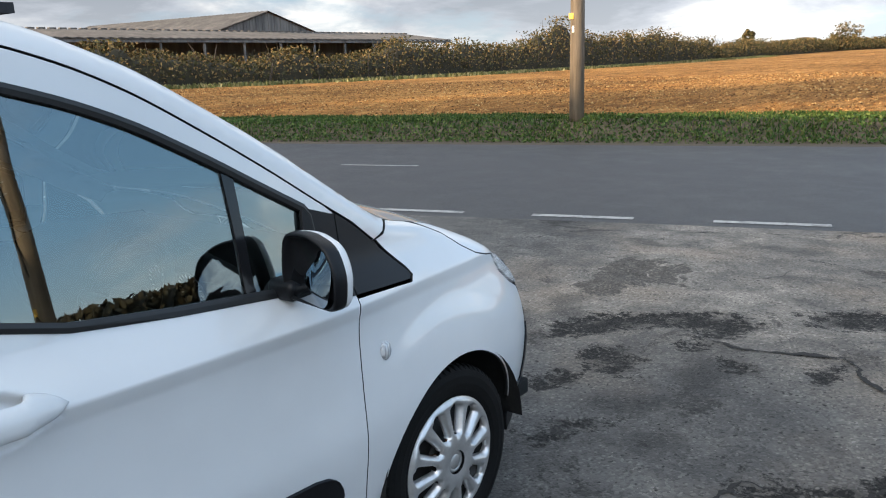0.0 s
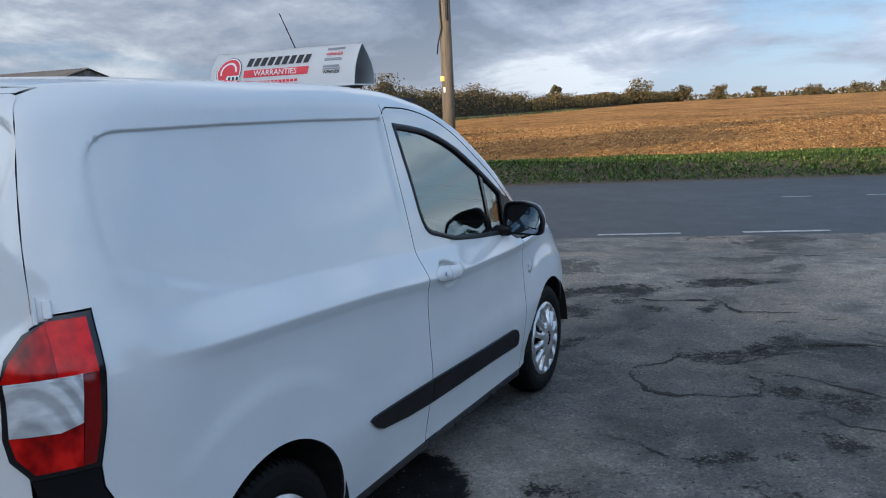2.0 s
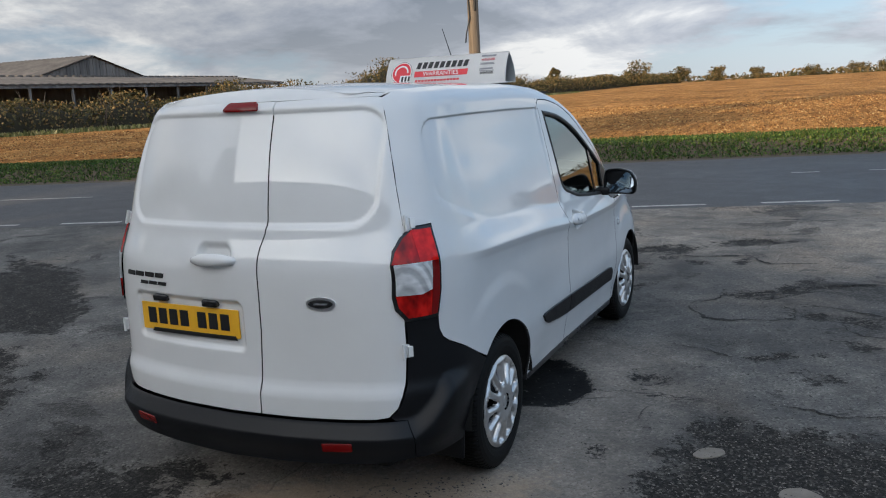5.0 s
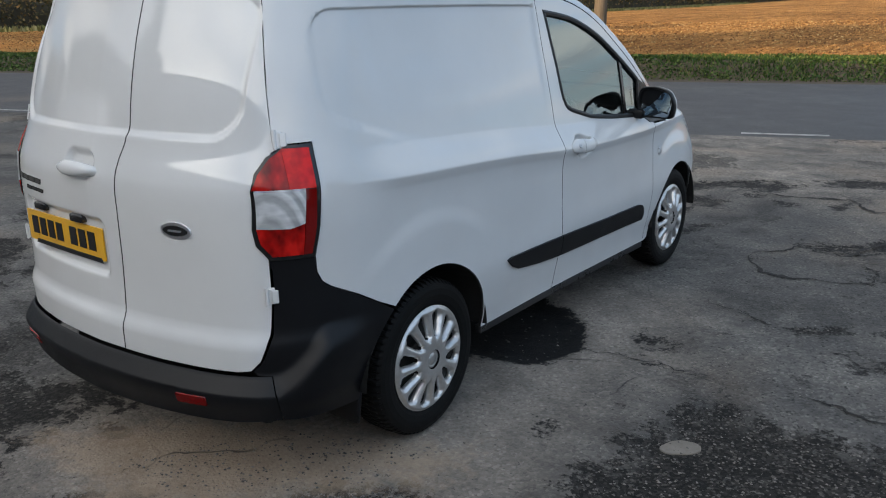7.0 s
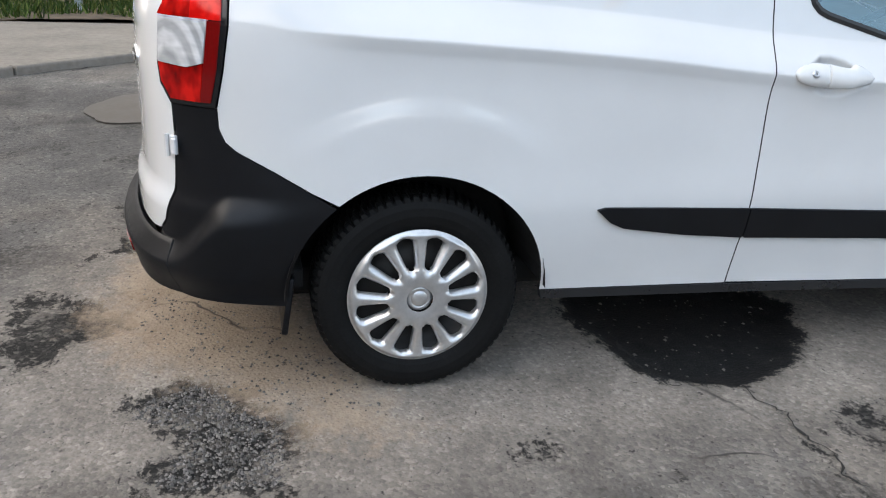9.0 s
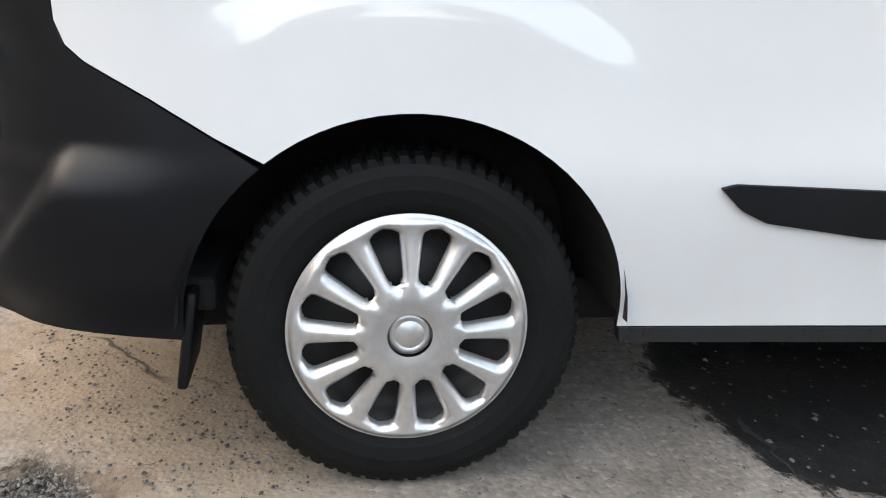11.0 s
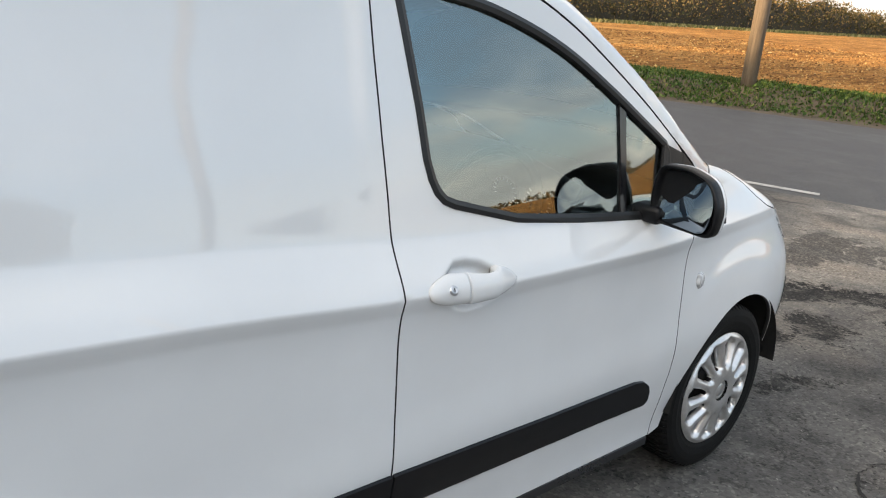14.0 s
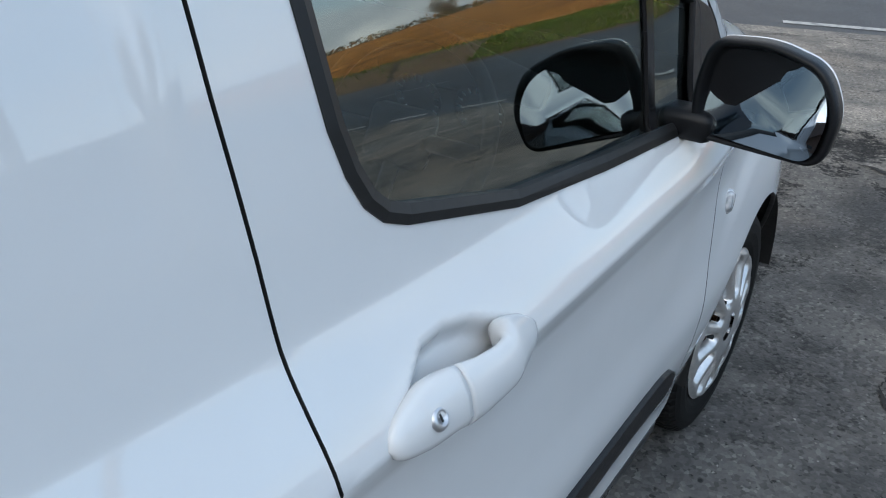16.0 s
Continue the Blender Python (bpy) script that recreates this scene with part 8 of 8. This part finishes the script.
def chips(name, poly, count, size, seed, label, z=0.004):
    """Loose stone chips inside an outline; one mesh."""
    rnd = random.Random(seed)
    xs, ys = [p[0] for p in poly], [p[1] for p in poly]
    verts, faces = [], []
    base = [(1, 0, 0), (-1, 0, 0), (0, 1, 0), (0, -1, 0), (0, 0, 1), (0, 0, -0.4)]
    tri = [(0, 2, 4), (2, 1, 4), (1, 3, 4), (3, 0, 4), (2, 0, 5), (1, 2, 5), (3, 1, 5), (0, 3, 5)]
    while count:
        p = (rnd.uniform(min(xs), max(xs)), rnd.uniform(min(ys), max(ys)))
        if not inside(p, poly):
            continue
        count -= 1
        s = size * rnd.uniform(0.35, 1.0) ** 1.5
        a = rnd.uniform(0, 6.28)
        c, sn = math.cos(a), math.sin(a)
        b0 = len(verts)
        for x, y, zz in base:
            k = rnd.uniform(0.7, 1.2)
            verts.append((p[0] + s * k * (x * c - y * sn), p[1] + s * k * 0.8 * (x * sn + y * c), z + s * 0.55 * zz * k))
        faces += [tuple(b0 + i for i in f) for f in tri]
    return tagged(mesh_ob(name, verts, faces, stone_bits), label, "gravel", kind="stuff")


chips("loose_gravel", BEHIND_WHEEL, 2600, 0.009, 61, "loose grey stone chips behind the rear wheel", -0.008)
chips("loose_gravel", BROKEN_TARMAC, 3800, 0.008, 62, "loose grey stone chips on broken tarmac", -0.008)
chips("pothole_gravel", POTHOLE, 130, 0.011, 63, "stone chips in the pothole", -0.026)
chips("scattered_gravel", [(-3, -3), (4, -3), (4, 7), (-3, 7)], 4200, 0.006, 64, "scattered small stones on the yard", 0.002)
chips("sandy_gravel", [(0.0, -0.85), (0.4, -0.3), (0.95, -0.1), (0.84, -0.45), (0.4, -0.85)], 500, 0.008, 65, "small stones in the sandy grit", 0.006)
slab("puddle", rounded([(-3.7, -1.4), (-3.65, -0.6), (-3.2, -0.48), (-2.85, -0.62), (-2.7, -0.9), (-2.65, -1.4), (-3.1, -1.6)], 0.25, 6), -0.02, 0.006, damp_mud, "shallow muddy puddle on the yard", "puddle", wobble=0.06, seed=74)
slab("pale_patch", rounded([(1.58, 0.38), (1.64, 0.36), (1.73, 0.42), (1.72, 0.50), (1.62, 0.48)], 0.05, 6), -0.04, -0.007, concrete, "small pale concrete remnant in the dark patch", "ground patch", wobble=0.02, seed=71)
slab("pale_patch", rounded([(1.95, 0.10), (2.05, 0.06), (2.15, 0.14), (2.08, 0.22), (1.97, 0.18)], 0.05, 6), -0.04, -0.007, concrete, "small pale concrete remnant in the dark patch", "ground patch", wobble=0.02, seed=72)
